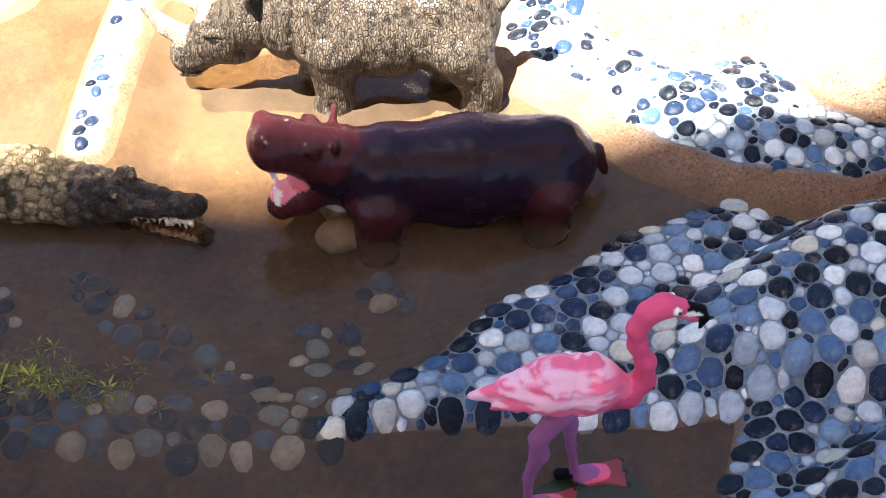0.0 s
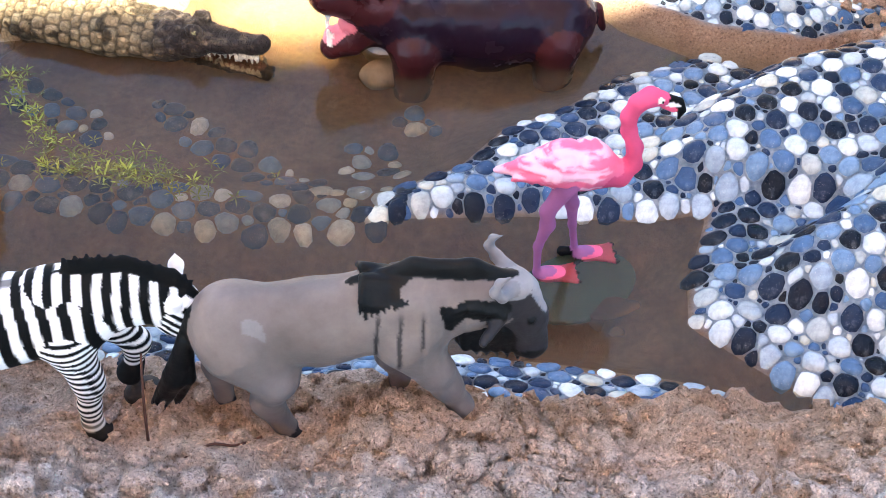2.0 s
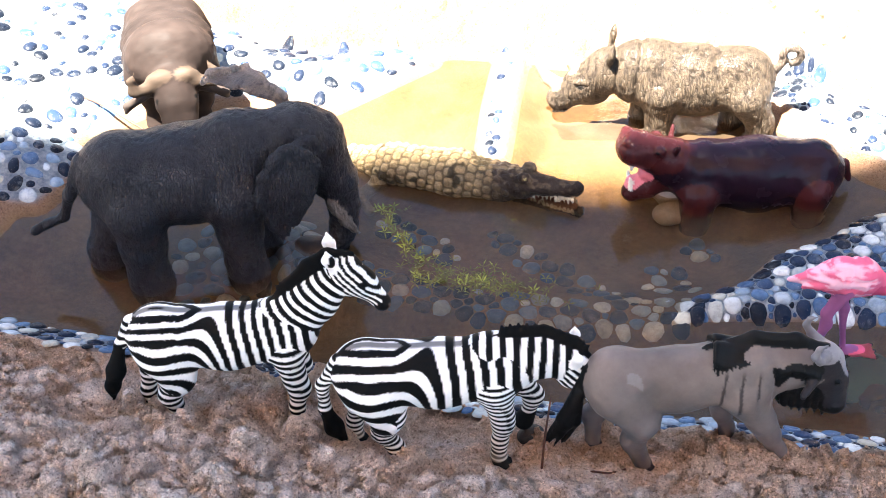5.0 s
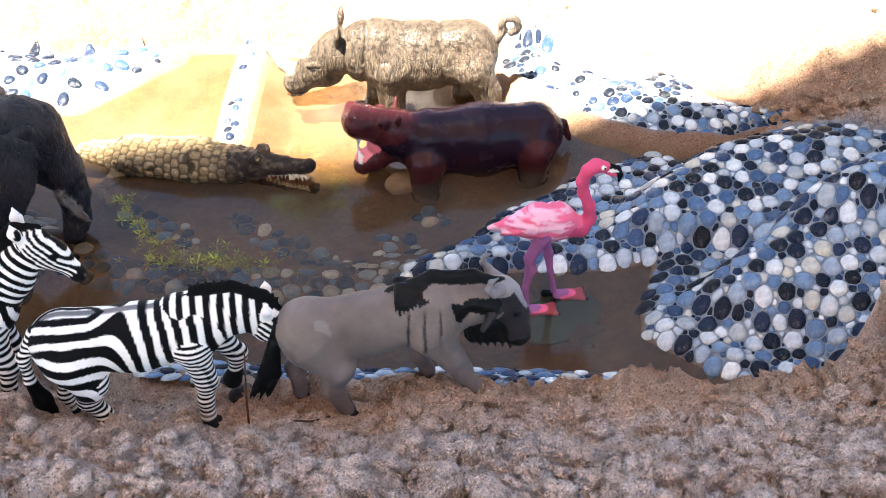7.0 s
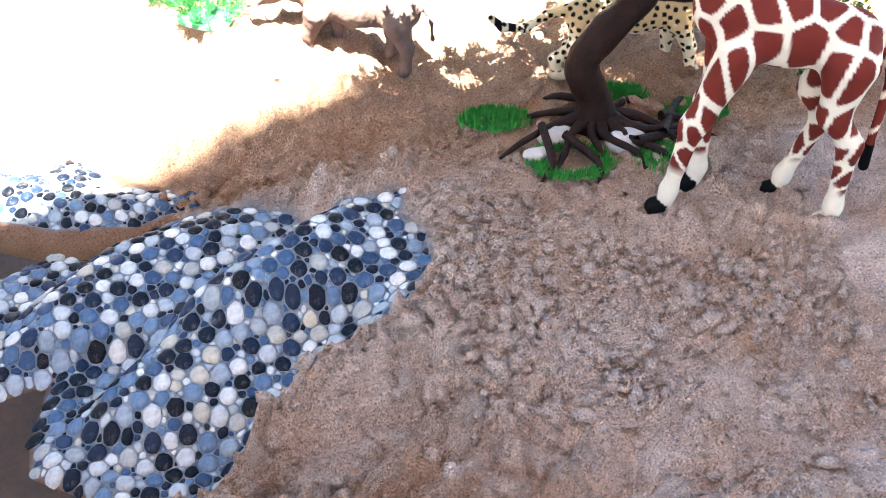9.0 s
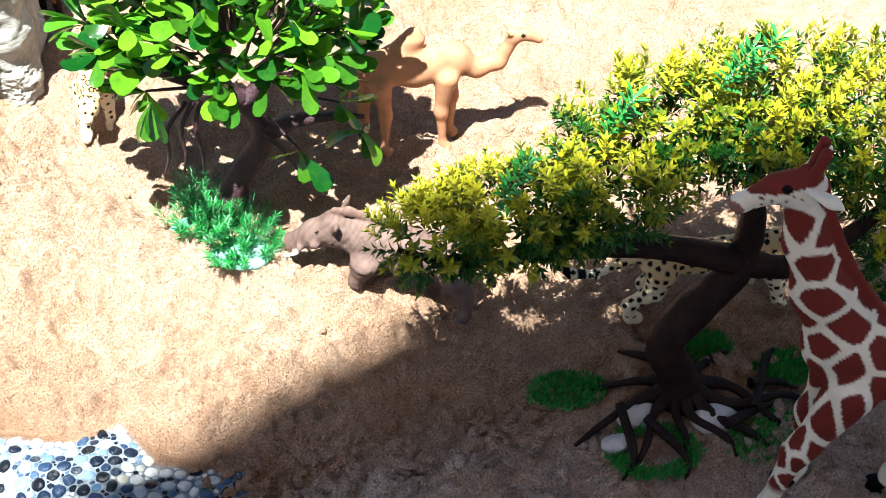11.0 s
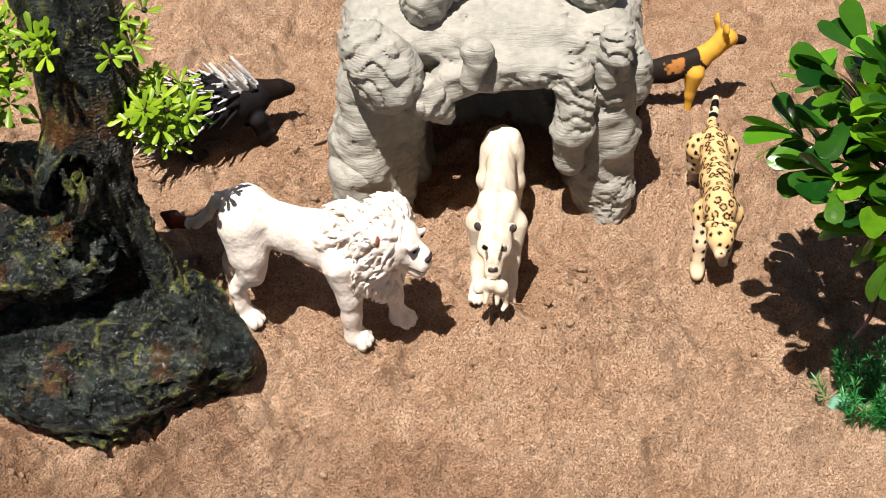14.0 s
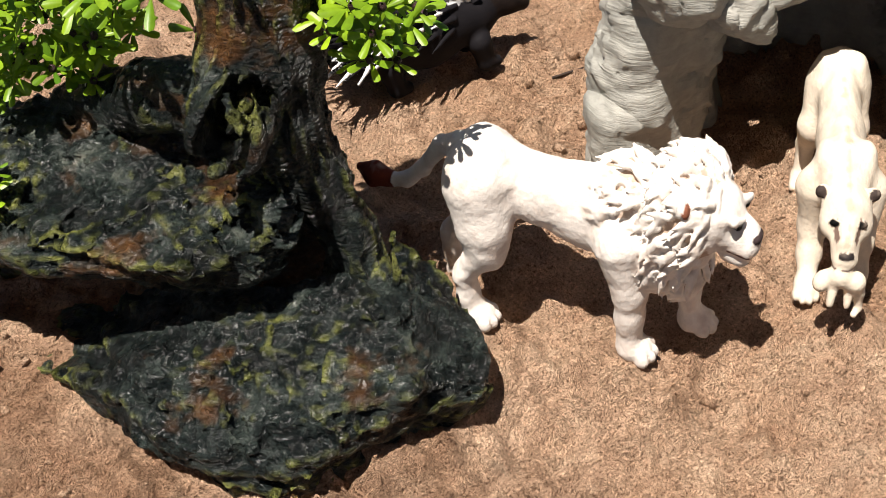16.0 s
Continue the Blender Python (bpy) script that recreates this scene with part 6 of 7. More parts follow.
def broadleaf_tree(m):
    """A small plastic tree with a dark bent trunk and big spoon-shaped leaves."""
    rng = random.Random(3)
    tree = thing("broadleaf_tree", "small artificial tree with glossy spoon-shaped green leaves", "tree", m)
    tube_part("trunk", [(-.07, 0, -.05, .13), (-.04, 0, .05, .105), (.04, .02, .25, .08), (.18, .04, .45, .068), (.20, .05, .62, .06), (.06, .05, .85, .05), (-.05, .05, 1.0, .045)], M_BARK, tree, "dark purple-brown bent trunk", 14, .22)
    limbs = [
        [(.20, .05, .55, .06), (.40, .0, .66, .045), (.62, -.05, .72, .03), (.80, -.1, .74, .016)],
        [(.10, .05, .82, .055), (-.15, .0, 1.0, .04), (-.45, .02, 1.12, .022)],
        [(-.03, .05, .98, .05), (.05, .1, 1.2, .035), (.0, .2, 1.55, .02)],
        [(.12, .05, .78, .05), (.35, .15, 1.05, .035), (.55, .25, 1.3, .02)],
        [(.0, .05, .92, .045), (-.1, -.2, 1.15, .03), (-.15, -.4, 1.3, .016)],
    ]
    for k, l in enumerate(limbs):
        tube_part("branch", l, M_BARK, tree, "", 8, .2, None, k)
    for dx in (-.16, -.08, 0.0):
        tube_part("aerial_root", [(-.12 + dx * .5, -.08, .92, .016), (-.16 + dx, -.14, .78, .014), (-.14 + dx * 1.2, -.15, .6, .011), (-.15 + dx * 1.4, -.13, .44, .007)], M_BARK, tree, "", 6, .1)
    tube_part("aerial_root", [(.22, -.02, .6, .018), (.33, -.06, .48, .012), (.40, -.08, .34, .006)], M_BARK, tree, "", 6, .1)
    shapes = []
    for k in range(4):
        v, f = leaf_shape(1.0, (.50, .58, .62, .48)[k], (1.0, 1.3, 1.2, .9)[k], (.15, .3, -.1, .4)[k], .08)
        shapes.append(mesh_np("leaf", v, f, M_LEAF))
    tips = []
    for _ in range(1600):
        p = Vector((rng.uniform(-1, 1), rng.uniform(-1, 1), rng.uniform(-1, 1)))
        if not .25 < p.length < 1 or (p.z < -.30 and -.6 < p.x < .45 and p.y < .25) or p.z < -.55:
            continue
        q = Vector((.12 + p.x * .84, .15 + p.y * .54, 1.33 + p.z * .54))
        if all((q - o).length > .150 for o, _ in tips):
            tips.append((q, Vector((p.x, p.y * .9, p.z * .5 + .3)).normalized()))
    tips += [(Vector((.42, -.22, .62)), Vector((.2, -.3, -.9))), (Vector((.78, -.12, .66)), Vector((.5, -.2, -.6))), (Vector((.66, -.1, .86)), Vector((.7, -.4, .2))),
             (Vector((-.36, -.34, 1.14)), Vector((-.1, -.3, -.95)))]
    tips.sort(key=lambda t: t[0].y - .5 * abs(t[0].z - 1.1))
    heart, made, vs, fs, count = Vector((.08, .08, .9)), 0, [], [], 0
    raw = [leaf_shape(1.0, (.50, .58, .62, .48)[k], (1.0, 1.3, 1.2, .9)[k], (.15, .3, -.1, .4)[k], .08) for k in range(4)]
    for q, ax in tips:
        start = heart.lerp(q, .5)
        if rng.random() < .45:
            tube_part("twig", [(*start, .012), (*start.lerp(q, .5), .010), (*q, .007)], M_BARK, tree, "", 5, 0)
        for k in range(rng.choice((5, 6, 7))):
            way = (ax + Vector((rng.gauss(0, .62), rng.gauss(0, .62), rng.gauss(0, .45)))).normalized()
            s = rng.uniform(.17, .28)
            turn = way.to_track_quat("X", "Z").to_matrix().to_4x4() @ pose(0, 0, 0, rng.uniform(-60, 60), 0, 0)
            kind = rng.randrange(4)
            if made < 280:
                part("leaf", shapes[kind], tree, "", Matrix.Translation(q * K) @ turn @ Matrix.Scale(s, 4))
                made += 1
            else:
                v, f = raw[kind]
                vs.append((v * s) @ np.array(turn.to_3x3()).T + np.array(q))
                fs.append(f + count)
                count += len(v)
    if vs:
        tagged(part("inner_leaves", mesh_np("inner_leaves", np.concatenate(vs), np.concatenate(fs), M_SHADE_LEAVES), tree, "glossy green leaves deeper in the crown, shade painted into their colour"), kind="stuff")
    return tree


def fern_clump(name, label, m, width, tall, seed, spots_n, base=True):
    """A tuft of feathery green plastic grass on a small mint base."""
    rng = random.Random(seed)
    tuft = thing(name, label, "plastic grass", m)
    spots = []
    for _ in range(spots_n):
        a, r = rng.uniform(0, 6.28), width * math.sqrt(rng.random())
        h = tall * (1 - .5 * (r / width) ** 2) * rng.uniform(.5, 1)
        lean = Vector((math.cos(a) * r * .5, math.sin(a) * r * .5, h))
        for k in range(7):
            t = (k + 1) / 7
            spots.append((np.array((math.cos(a) * r, math.sin(a) * r, 0)) + np.array(lean) * t, tuple(lean), .05, rng.random()))
    v, f, c = rosettes(spots, leaf_shape(1, .16, .2, .1, .1, 2), 5, 35, rng, (.006, .09, .018), (.04, .32, .06))
    tagged(part("blades", mesh_np("blades", v, f, M_SPRIG, paint=c), tuft, "fine bright green blades"), kind="stuff")
    if base:
        k = Clay(.05)
        k.ball((-.03, -.05, 0), (width * .85, width * .8, .025), (1, 1, 1)).ball((.07, -.1, 0), (width * .6, width * .6, .025), (1, 1, 1))
        clay_part("base", k, M_MINT, tuft, "pale mint plastic base", .02)
    return tuft


def bushy_tree(m):
    """A wide plastic tree: a bent brown trunk on spread roots, with small yellow and green leaves."""
    rng = random.Random(5)
    tree = thing("bushy_tree", "wide artificial tree with small yellow-green leaves and spreading roots", "tree", m)
    tube_part("trunk", [(0, 0, .0, .16), (-.03, 0, .2, .11), (-.13, 0, .46, .10), (.02, .05, .66, .10), (.21, .12, .82, .09), (.27, .16, 1.1, .066), (.25, .2, 1.4, .05), (.30, .3, 1.62, .03), (.34, .36, 1.75, .004)], M_ROOT, tree, "dark brown bent trunk", 14, .12)
    tube_part("branch", [(.20, .12, .92, .085), (-.1, .15, 1.0, .065), (-.45, .18, 1.03, .06), (-.9, .2, 1.0, .045), (-1.25, .2, 1.0, .028), (-1.5, .2, 1.1, .014)], M_ROOT, tree, "", 10, .12)
    tube_part("branch", [(.24, .14, .88, .08), (.5, .1, .86, .06), (.8, .15, 1.0, .045), (1.1, .25, 1.2, .03)], M_ROOT, tree, "", 10, .12)
    for a, n in ((-165, .66), (-140, .55), (-112, .42), (-85, .5), (-58, .62), (-30, .75), (-5, .7), (40, .5), (100, .45), (160, .5)):
        r, w = radians(a), radians(a + rng.uniform(-25, 25))
        tube_part("root", [(.05 * math.cos(r), .05 * math.sin(r), .11, .05), (n * .4 * math.cos(r), n * .4 * math.sin(r), .08, .03), (n * .75 * math.cos(w), n * .75 * math.sin(w), .05, .021), (n * math.cos(w), n * math.sin(w), -.03, .012)], M_ROOT, tree, "", 8, .18, None, int(a))
        if n > .5:
            w2 = w + .5
            tube_part("root", [(n * .55 * math.cos(r), n * .55 * math.sin(r), .10, .03), (n * .8 * math.cos(w2), n * .8 * math.sin(w2), .05, .02), (n * .98 * math.cos(w2), n * .98 * math.sin(w2), -.03, .008)], M_ROOT, tree, "", 7, .15)
    for x, y, rx, ry, ring in ((-.60, .10, .22, .13, False), (-.22, -.36, .25, .18, True), (.40, -.30, .26, .22, False), (.2, .32, .2, .12, False), (.65, .12, .2, .12, False)):
        v, f = [], []
        for k in range(900):
            a, q = rng.uniform(0, 6.28), math.sqrt(rng.uniform(.42 if ring else 0, 1)) * (1 + .08 * math.sin(5 * rng.uniform(0, 6)))
            p = np.array((x + rx * q * math.cos(a), y + ry * q * math.sin(a), 0))
            p[2] = .012 + .02 * (1 - q)
            t = rng.uniform(0, 6.28)
            d = .008 * np.array((math.cos(t), math.sin(t), 0))
            n = len(v)
            v += [p - d, p + d, p + np.array((rng.gauss(0, .014), rng.gauss(0, .014), .045))]
            f.append((n, n + 1, n + 2))
        tagged(part("turf_pad", mesh_np("turf_pad", np.array(v), np.array(f), M_TURF), tree, "bright green turf pad at the roots"), kind="stuff")
    for x, y, s in ((-.28, -.12, .11), (.14, -.2, .12), (-.42, -.3, .07)):
        k = Clay(.03)
        k.ball((x, y, .03), (s, s * .8, s * .6), (1, 1, 1)).ball((x + s * .5, y + .02, .02), (s * .7, s * .6, s * .5), (1, 1, 1))
        clay_part("stone", k, M_PALE, tree, "pale grey stone among the roots", .014, lambda p, d: d + .012 * fbm(p, 12, 3, .6, 4))
    spots = []
    clouds = [((-1.32, .2, 1.18), (.28, .24, .17), 110), ((-.95, .2, 1.28), (.42, .30, .22), 230), ((-.5, .25, 1.36), (.40, .32, .26), 210), ((-.1, .5, 1.56), (.55, .34, .22), 240), ((.30, .32, 1.58), (.34, .28, .22), 120),
              ((.45, .6, 1.58), (.5, .40, .26), 220), ((.95, .5, 1.45), (.42, .40, .36), 180), ((1.15, .35, 1.0), (.36, .38, .40), 140), ((1.3, .3, .6), (.28, .28, .28), 70)]
    for c, r, n in clouds:
        for _ in range(n):
            p = Vector((rng.gauss(0, 1), rng.gauss(0, 1), rng.gauss(0, 1))).normalized() * rng.uniform(.62, 1.04)
            q = np.array((c[0] + r[0] * p.x, c[1] + r[1] * p.y, c[2] + r[2] * p.z))
            # Yellow tips above; shade on the lower leaves is painted as darker green.
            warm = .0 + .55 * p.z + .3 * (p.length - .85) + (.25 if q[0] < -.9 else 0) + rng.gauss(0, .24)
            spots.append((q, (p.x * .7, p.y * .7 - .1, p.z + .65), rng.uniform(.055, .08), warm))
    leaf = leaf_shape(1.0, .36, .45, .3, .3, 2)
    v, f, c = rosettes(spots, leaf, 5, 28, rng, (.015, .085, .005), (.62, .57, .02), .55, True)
    tagged(part("foliage", mesh_np("foliage", v, f, M_SPRIG, paint=c), tree, "dense small leaves, yellow tips above, shade below painted as dark green"), kind="stuff")
    sprigs = []
    for x, y, z in ((-1.02, .1, 1.58), (.05, .35, 1.95), (.2, .45, 1.92), (-.5, .3, 1.74)):
        for k in range(9):
            sprigs.append((np.array((x + .014 * k, y, z - .1 + .028 * k)), (.3, -.2, 1), .09, .5))
    v, f, c = rosettes(sprigs, leaf_shape(1, .25, .3, .2, .2, 3), 4, 35, rng, (.02, .16, .03), (.06, .34, .06))
    tagged(part("sprig", mesh_np("sprig", v, f, M_SPRIG, paint=c), tree, "fresh green upright sprigs"), kind="stuff")
    return tree


def rock_planter(m):
    """Dark glossy slate-like slabs with a hollow log and bright fleshy leaves. Lengths from the front corner."""
    rng = random.Random(9)
    rock = thing("rock_planter", "dark green-black painted rock slabs with a hollow log and leaves", "rock ornament", m)
    g = (1, 1, 1)

    def slab(name, outline, top, low, label, under=.4, lip=.05):
        """A broken slab: an outline, a top that may slope, and a rough undercut edge."""
        cell = .0135
        xs, ys = np.array(outline).T
        lo, hi = np.array((xs.min() - .1, ys.min() - .1, low - .04)), np.array((xs.max() + .1, ys.max() + .1, 1.1))
        n = np.ceil((hi - lo) / cell).astype(int)
        ax = [lo[k] + cell * np.arange(n[k]) for k in range(3)]
        x, y = np.meshgrid(ax[0], ax[1], indexing="ij")
        edge, crest = inside(x, y, outline), top(x, y)
        z = ax[2][None, None]
        down = np.maximum(crest[..., None] - lip - z, 0)
        d = np.maximum.reduce([-(edge[..., None] - under * down) * .9, (z - crest[..., None]) * .85, low - z + 0 * edge[..., None]])
        near = np.argwhere(np.abs(d) < .1)
        p = lo + cell * near
        chip = np.floor(p[:, 2] * 22 + 3 * fbm(p, 2.2, 2, .5, 2))
        rough = .030 * fbm(p * (1, 1, 1.6), 4.5, 4, .6, 5) + .030 * np.abs(fbm(p * (1, .8, 1.5), 8, 4, .65, 7)) - .016
        d[tuple(near.T)] += rough + .014 * vnoise(np.stack([p[:, 0] * 3, p[:, 1] * 3, chip * 3.7], -1), 1.0, 8)
        d[:, :, :1] = np.maximum(d[:, :, :1], .5 * cell)
        v, q = nets(d, lo, cell)
        return part(name, mesh_np(name, v, q, M_ROCK), rock, label)
    slab("rock_base", [(-.80, .10), (-.52, -.10), (-.22, -.20), (-.02, -.24), (.14, -.16), (.34, -.02), (.50, .10), (.60, .22), (.54, .42), (.38, .58), (.24, .62), (.20, .46), (-.10, .40), (-.50, .46), (-.95, .50), (-1.0, .2)],
         lambda x, y: np.minimum(np.interp(x, [-1, -.78, -.45, -.12, .14, .36, .6], [.14, .24, .40, .52, .55, .42, .28]), np.minimum(.54 - (.30 - y) * .58, .56 - np.maximum(y - .34, 0) * np.where(x < .2, 2.4, 0))), 0.0, "low faceted dark slab with yellow moss streaks", .25)
    slab("rock_shelf", [(-1.7, .16), (-1.18, .18), (-.84, .13), (-.48, .10), (-.10, .14), (.02, .26), (-.02, .44), (-.28, .60), (-.8, .66), (-1.7, .70)],
         lambda x, y: .80 + (y - .14) * .32 + .02 * np.sin(x * 6), .62, "overhanging dark slab with a rust-brown top", .55, .06)
    k = Clay(.05)
    k.limb([(-1.3, 1.05, .0, .2), (-.9, 1.0, .45, .2), (-.6, .95, .75, .18)], g).limb([(-.3, .95, .0, .2), (-.25, .85, .7, .2)], g).limb([(-1.6, .95, .5, .2), (-.2, .85, .72, .2)], g, (1, 1, .8)).limb([(-1.7, .9, .2, .25), (-.2, .9, .2, .25)], g)
    clay_part("rock_back", k, M_ROCK, rock, "", .022, lambda p, d: d + .03 * fbm(p * (1, 1, 1.8), 5, 4, .6, 5) + .03 * np.abs(fbm(p, 9, 3, .6, 7)))
    k = Clay(.05)
    k.limb([(.10, .44, .34, .10), (.15, .47, .46, .085), (.13, .50, .62, .080), (.03, .50, .84, .11), (-.08, .50, 1.06, .17), (-.10, .53, 1.30, .20), (-.05, .6, 1.6, .2), (-.1, .66, 1.95, .22)], g)
    k.limb([(.10, .44, .42, .075), (.0, .36, .40, .05)], g).limb([(.13, .46, .44, .06), (.24, .50, .42, .045)], g).limb([(.15, .50, .60, .04), (.21, .52, .42, .03)], g)
    k.limb([(-.15, .5, 1.15, .14), (-.45, .55, 1.1, .12), (-.8, .7, .95, .10)], g)
    k.limb([(-.11, .42, 1.22, .15), (-.12, .22, 1.22, .13)], g, blend=.03)

    def bark(p, d):
        x, y, z = p.T
        ang = np.arctan2(y - .48, x)
        hole = np.hypot((x + .12) / .088, (z - 1.22) / .105) - 1
        d = np.where((y < .46), np.maximum(d, -hole * .07), d)
        return d + .018 * np.abs(np.sin(ang * 9 + 4 * fbm(p, 3, 2, .5, 3))) + .020 * fbm(p * (1.4, 1.4, .5), 9, 4, .6, 6) - .008
    clay_part("hollow_log", k, M_ROCK, rock, "dark ridged hollow log with a round knot hole", .0145, bark)
    for x, y, h, lean in ((.26, .40, .16, .05), (.30, .44, .20, -.02), (.22, .44, .13, .0), (.34, .40, .10, .03)):
        tube_part("splinter", [(x, y, .38, .022), (x + lean * .5, y, .38 + h * .55, .014), (x + lean, y + .01, .38 + h, .004)], M_ROCK, rock, "", 7, .3)
    spots = []
    for c, r, n in (((-.86, .70, 1.20), (.32, .22, .14), 80), ((-1.22, .68, 1.08), (.26, .22, .2), 50), ((-.50, .56, 1.62), (.32, .24, .13), 46), ((-1.0, .62, 1.50), (.36, .24, .15), 50), ((.26, .58, 1.46), (.17, .2, .12), 34), ((-.1, .62, 1.84), (.4, .3, .12), 34), ((.26, .52, 1.33), (.10, .12, .07), 10), ((-.98, .2, .98), (.12, .12, .12), 12), ((-.8, .9, 1.3), (.5, .3, .3), 30)):
        for _ in range(n):
            p = Vector((rng.gauss(0, 1), rng.gauss(0, 1), rng.gauss(0, 1))).normalized() * rng.uniform(.5, 1)
            spots.append((np.array((c[0] + r[0] * p.x, c[1] + r[1] * p.y, c[2] + r[2] * p.z)), (p.x * .6, p.y * .6 - .2, p.z * .5 + .8), rng.uniform(.075, .11), rng.uniform(.25, 1.0)))
    v, f, c = rosettes(spots, leaf_shape(1.0, .34, .85, .25, -.4, 5), 6, 34, rng, (.05, .16, .008), (.34, .52, .02))
    tagged(part("foliage", mesh_np("foliage", v, f, M_SPRIG, paint=c), rock, "bright yellow-green fleshy leaf rosettes"), kind="stuff")
    hearts, faces, count = [], [], 0
    for p, way, size, _ in spots[::2]:
        hv, hf = tube([(*p, .012), (*(p + .2 * size * np.array(way)), .014), (*(p + .32 * size * np.array(way)), .004)], 6, 2)
        hearts.append(hv)
        faces.append(hf + count)
        count += len(hv)
    tagged(part("leaf_core", mesh_np("leaf_core", np.concatenate(hearts), np.concatenate(faces), M_BARK), rock, "small dark buds in the rosettes"), kind="stuff")
    return rock


toy_cave(spot(-.02, 4.93, height(0, 4.95) - .03))
rock_planter(spot(-1.72, 3.42, .42))
broadleaf_tree(spot(2.03, 3.72, height(2.03, 3.72)))
fern_clump("plastic_grass", "feathery green plastic grass tuft beside the tree", spot(1.78, 3.62, height(1.78, 3.62)), .16, .42, 1, 46)
fern_clump("plastic_grass", "feathery green plastic grass tuft in front of the tree", spot(2.05, 3.42, height(2.05, 3.42)), .20, .28, 2, 60)
bushy_tree(spot(4.38, 1.98, height(4.38, 1.98)))


# ---- the toy animals, where they stand ----
def stand(x, y, turn, sink=0.0, z=None, size=1.0, rx=0.0, ry=0.0):
    return spot(x, y, (height(x, y) if z is None else z) - sink, turn, rx, ry) @ Matrix.Diagonal((size, size, size, 1))


zebra_standing(stand(-1.90, -1.2, 19, .015, size=1.05))
zebra_grazing(stand(-.94, -1.15, 17, .02, size=1.05))
wildebeest(stand(.10, -.90, 16, .01, size=1.03))
flamingo(stand(.66, .16, 20, 0, z=-.02, size=1.2))
elephant(stand(-2.61, .17, 25, 0, z=-.03, size=.97))
rhino(stand(-.40, 2.07, 189, 0, z=-.04, size=.87))
hippo(stand(.05, 1.46, 198, 0, z=-.18, size=.98))
crocodile(stand(-1.68, 1.17, -2, 0, z=-.09))
buffalo(stand(-3.54, 1.44, -60, 0, z=.04, size=1.0) @ Matrix.Diagonal((.8, 1.3, .95, 1)))
giraffe(stand(5.07, 1.18, 168, .02, size=1.25))
warthog(stand(3.0, 2.94, 160, .03, size=1.09))
camel(stand(3.20, 4.22, 2, .02, size=.84))
spotted("cheetah_figurine", "tan toy cheetah with solid black spots", stand(4.75, 2.65, 0, .02), (.62, .42, .22), False, .042, .017)
spotted("leopard_figurine", "golden toy leopard with dark rosettes walking", stand(1.18, 4.83, -93, .02, size=.9), (.68, .46, .22), True, .046, .024, True)
lion(stand(-.775, 4.03, -12, .02, size=1.06) @ Matrix.Diagonal((.785, .95, 1, 1)))
lioness(stand(.04, 4.48, -92, .02) @ Matrix.Diagonal((.95, .95, 1, 1)))
wild_dog(stand(1.02, 5.92, 20, .02, size=.8))
porcupine(stand(-1.64, 5.46, 32, .02, size=1.12))


# ---- pebbles set in the cement round the pond ----
def scatter(field, box, r0, r1, seed, most=1400, tight=.86, taken=None):
    """Spots with radii, packed without overlap where field(x, y) is positive."""
    rng = np.random.default_rng(seed)
    pts, cells, gap = [], {}, 2 * r1 + .1
    (x0, x1), (y0, y1) = box
    n = min(int((x1 - x0) * (y1 - y0) / (r0 * r0) * 5), 60000)
    xs, ys = rng.uniform(x0, x1, n), rng.uniform(y0, y1, n)
    ok = field(xs, ys) > 0
    radii = np.sort(r0 + (r1 - r0) * rng.uniform(0, 1, n) ** 1.6)[::-1]
    for x, y, r in ([] if taken is None else taken):
        cells.setdefault((int(x // gap), int(y // gap)), []).append((x, y, r))
    for x, y, r in zip(xs[ok], ys[ok], radii[np.flatnonzero(ok)]):
        i, j = int(x // gap), int(y // gap)
        if any((a - x) ** 2 + (b - y) ** 2 < (tight * (c + r)) ** 2 for u in (i - 1, i, i + 1) for w in (j - 1, j, j + 1) for a, b, c in cells.get((u, w), ())):
            continue
        pts.append((x, y, r))
        cells.setdefault((i, j), []).append((x, y, r))
        if len(pts) >= most:
            break
    return np.array(pts).reshape(-1, 3)


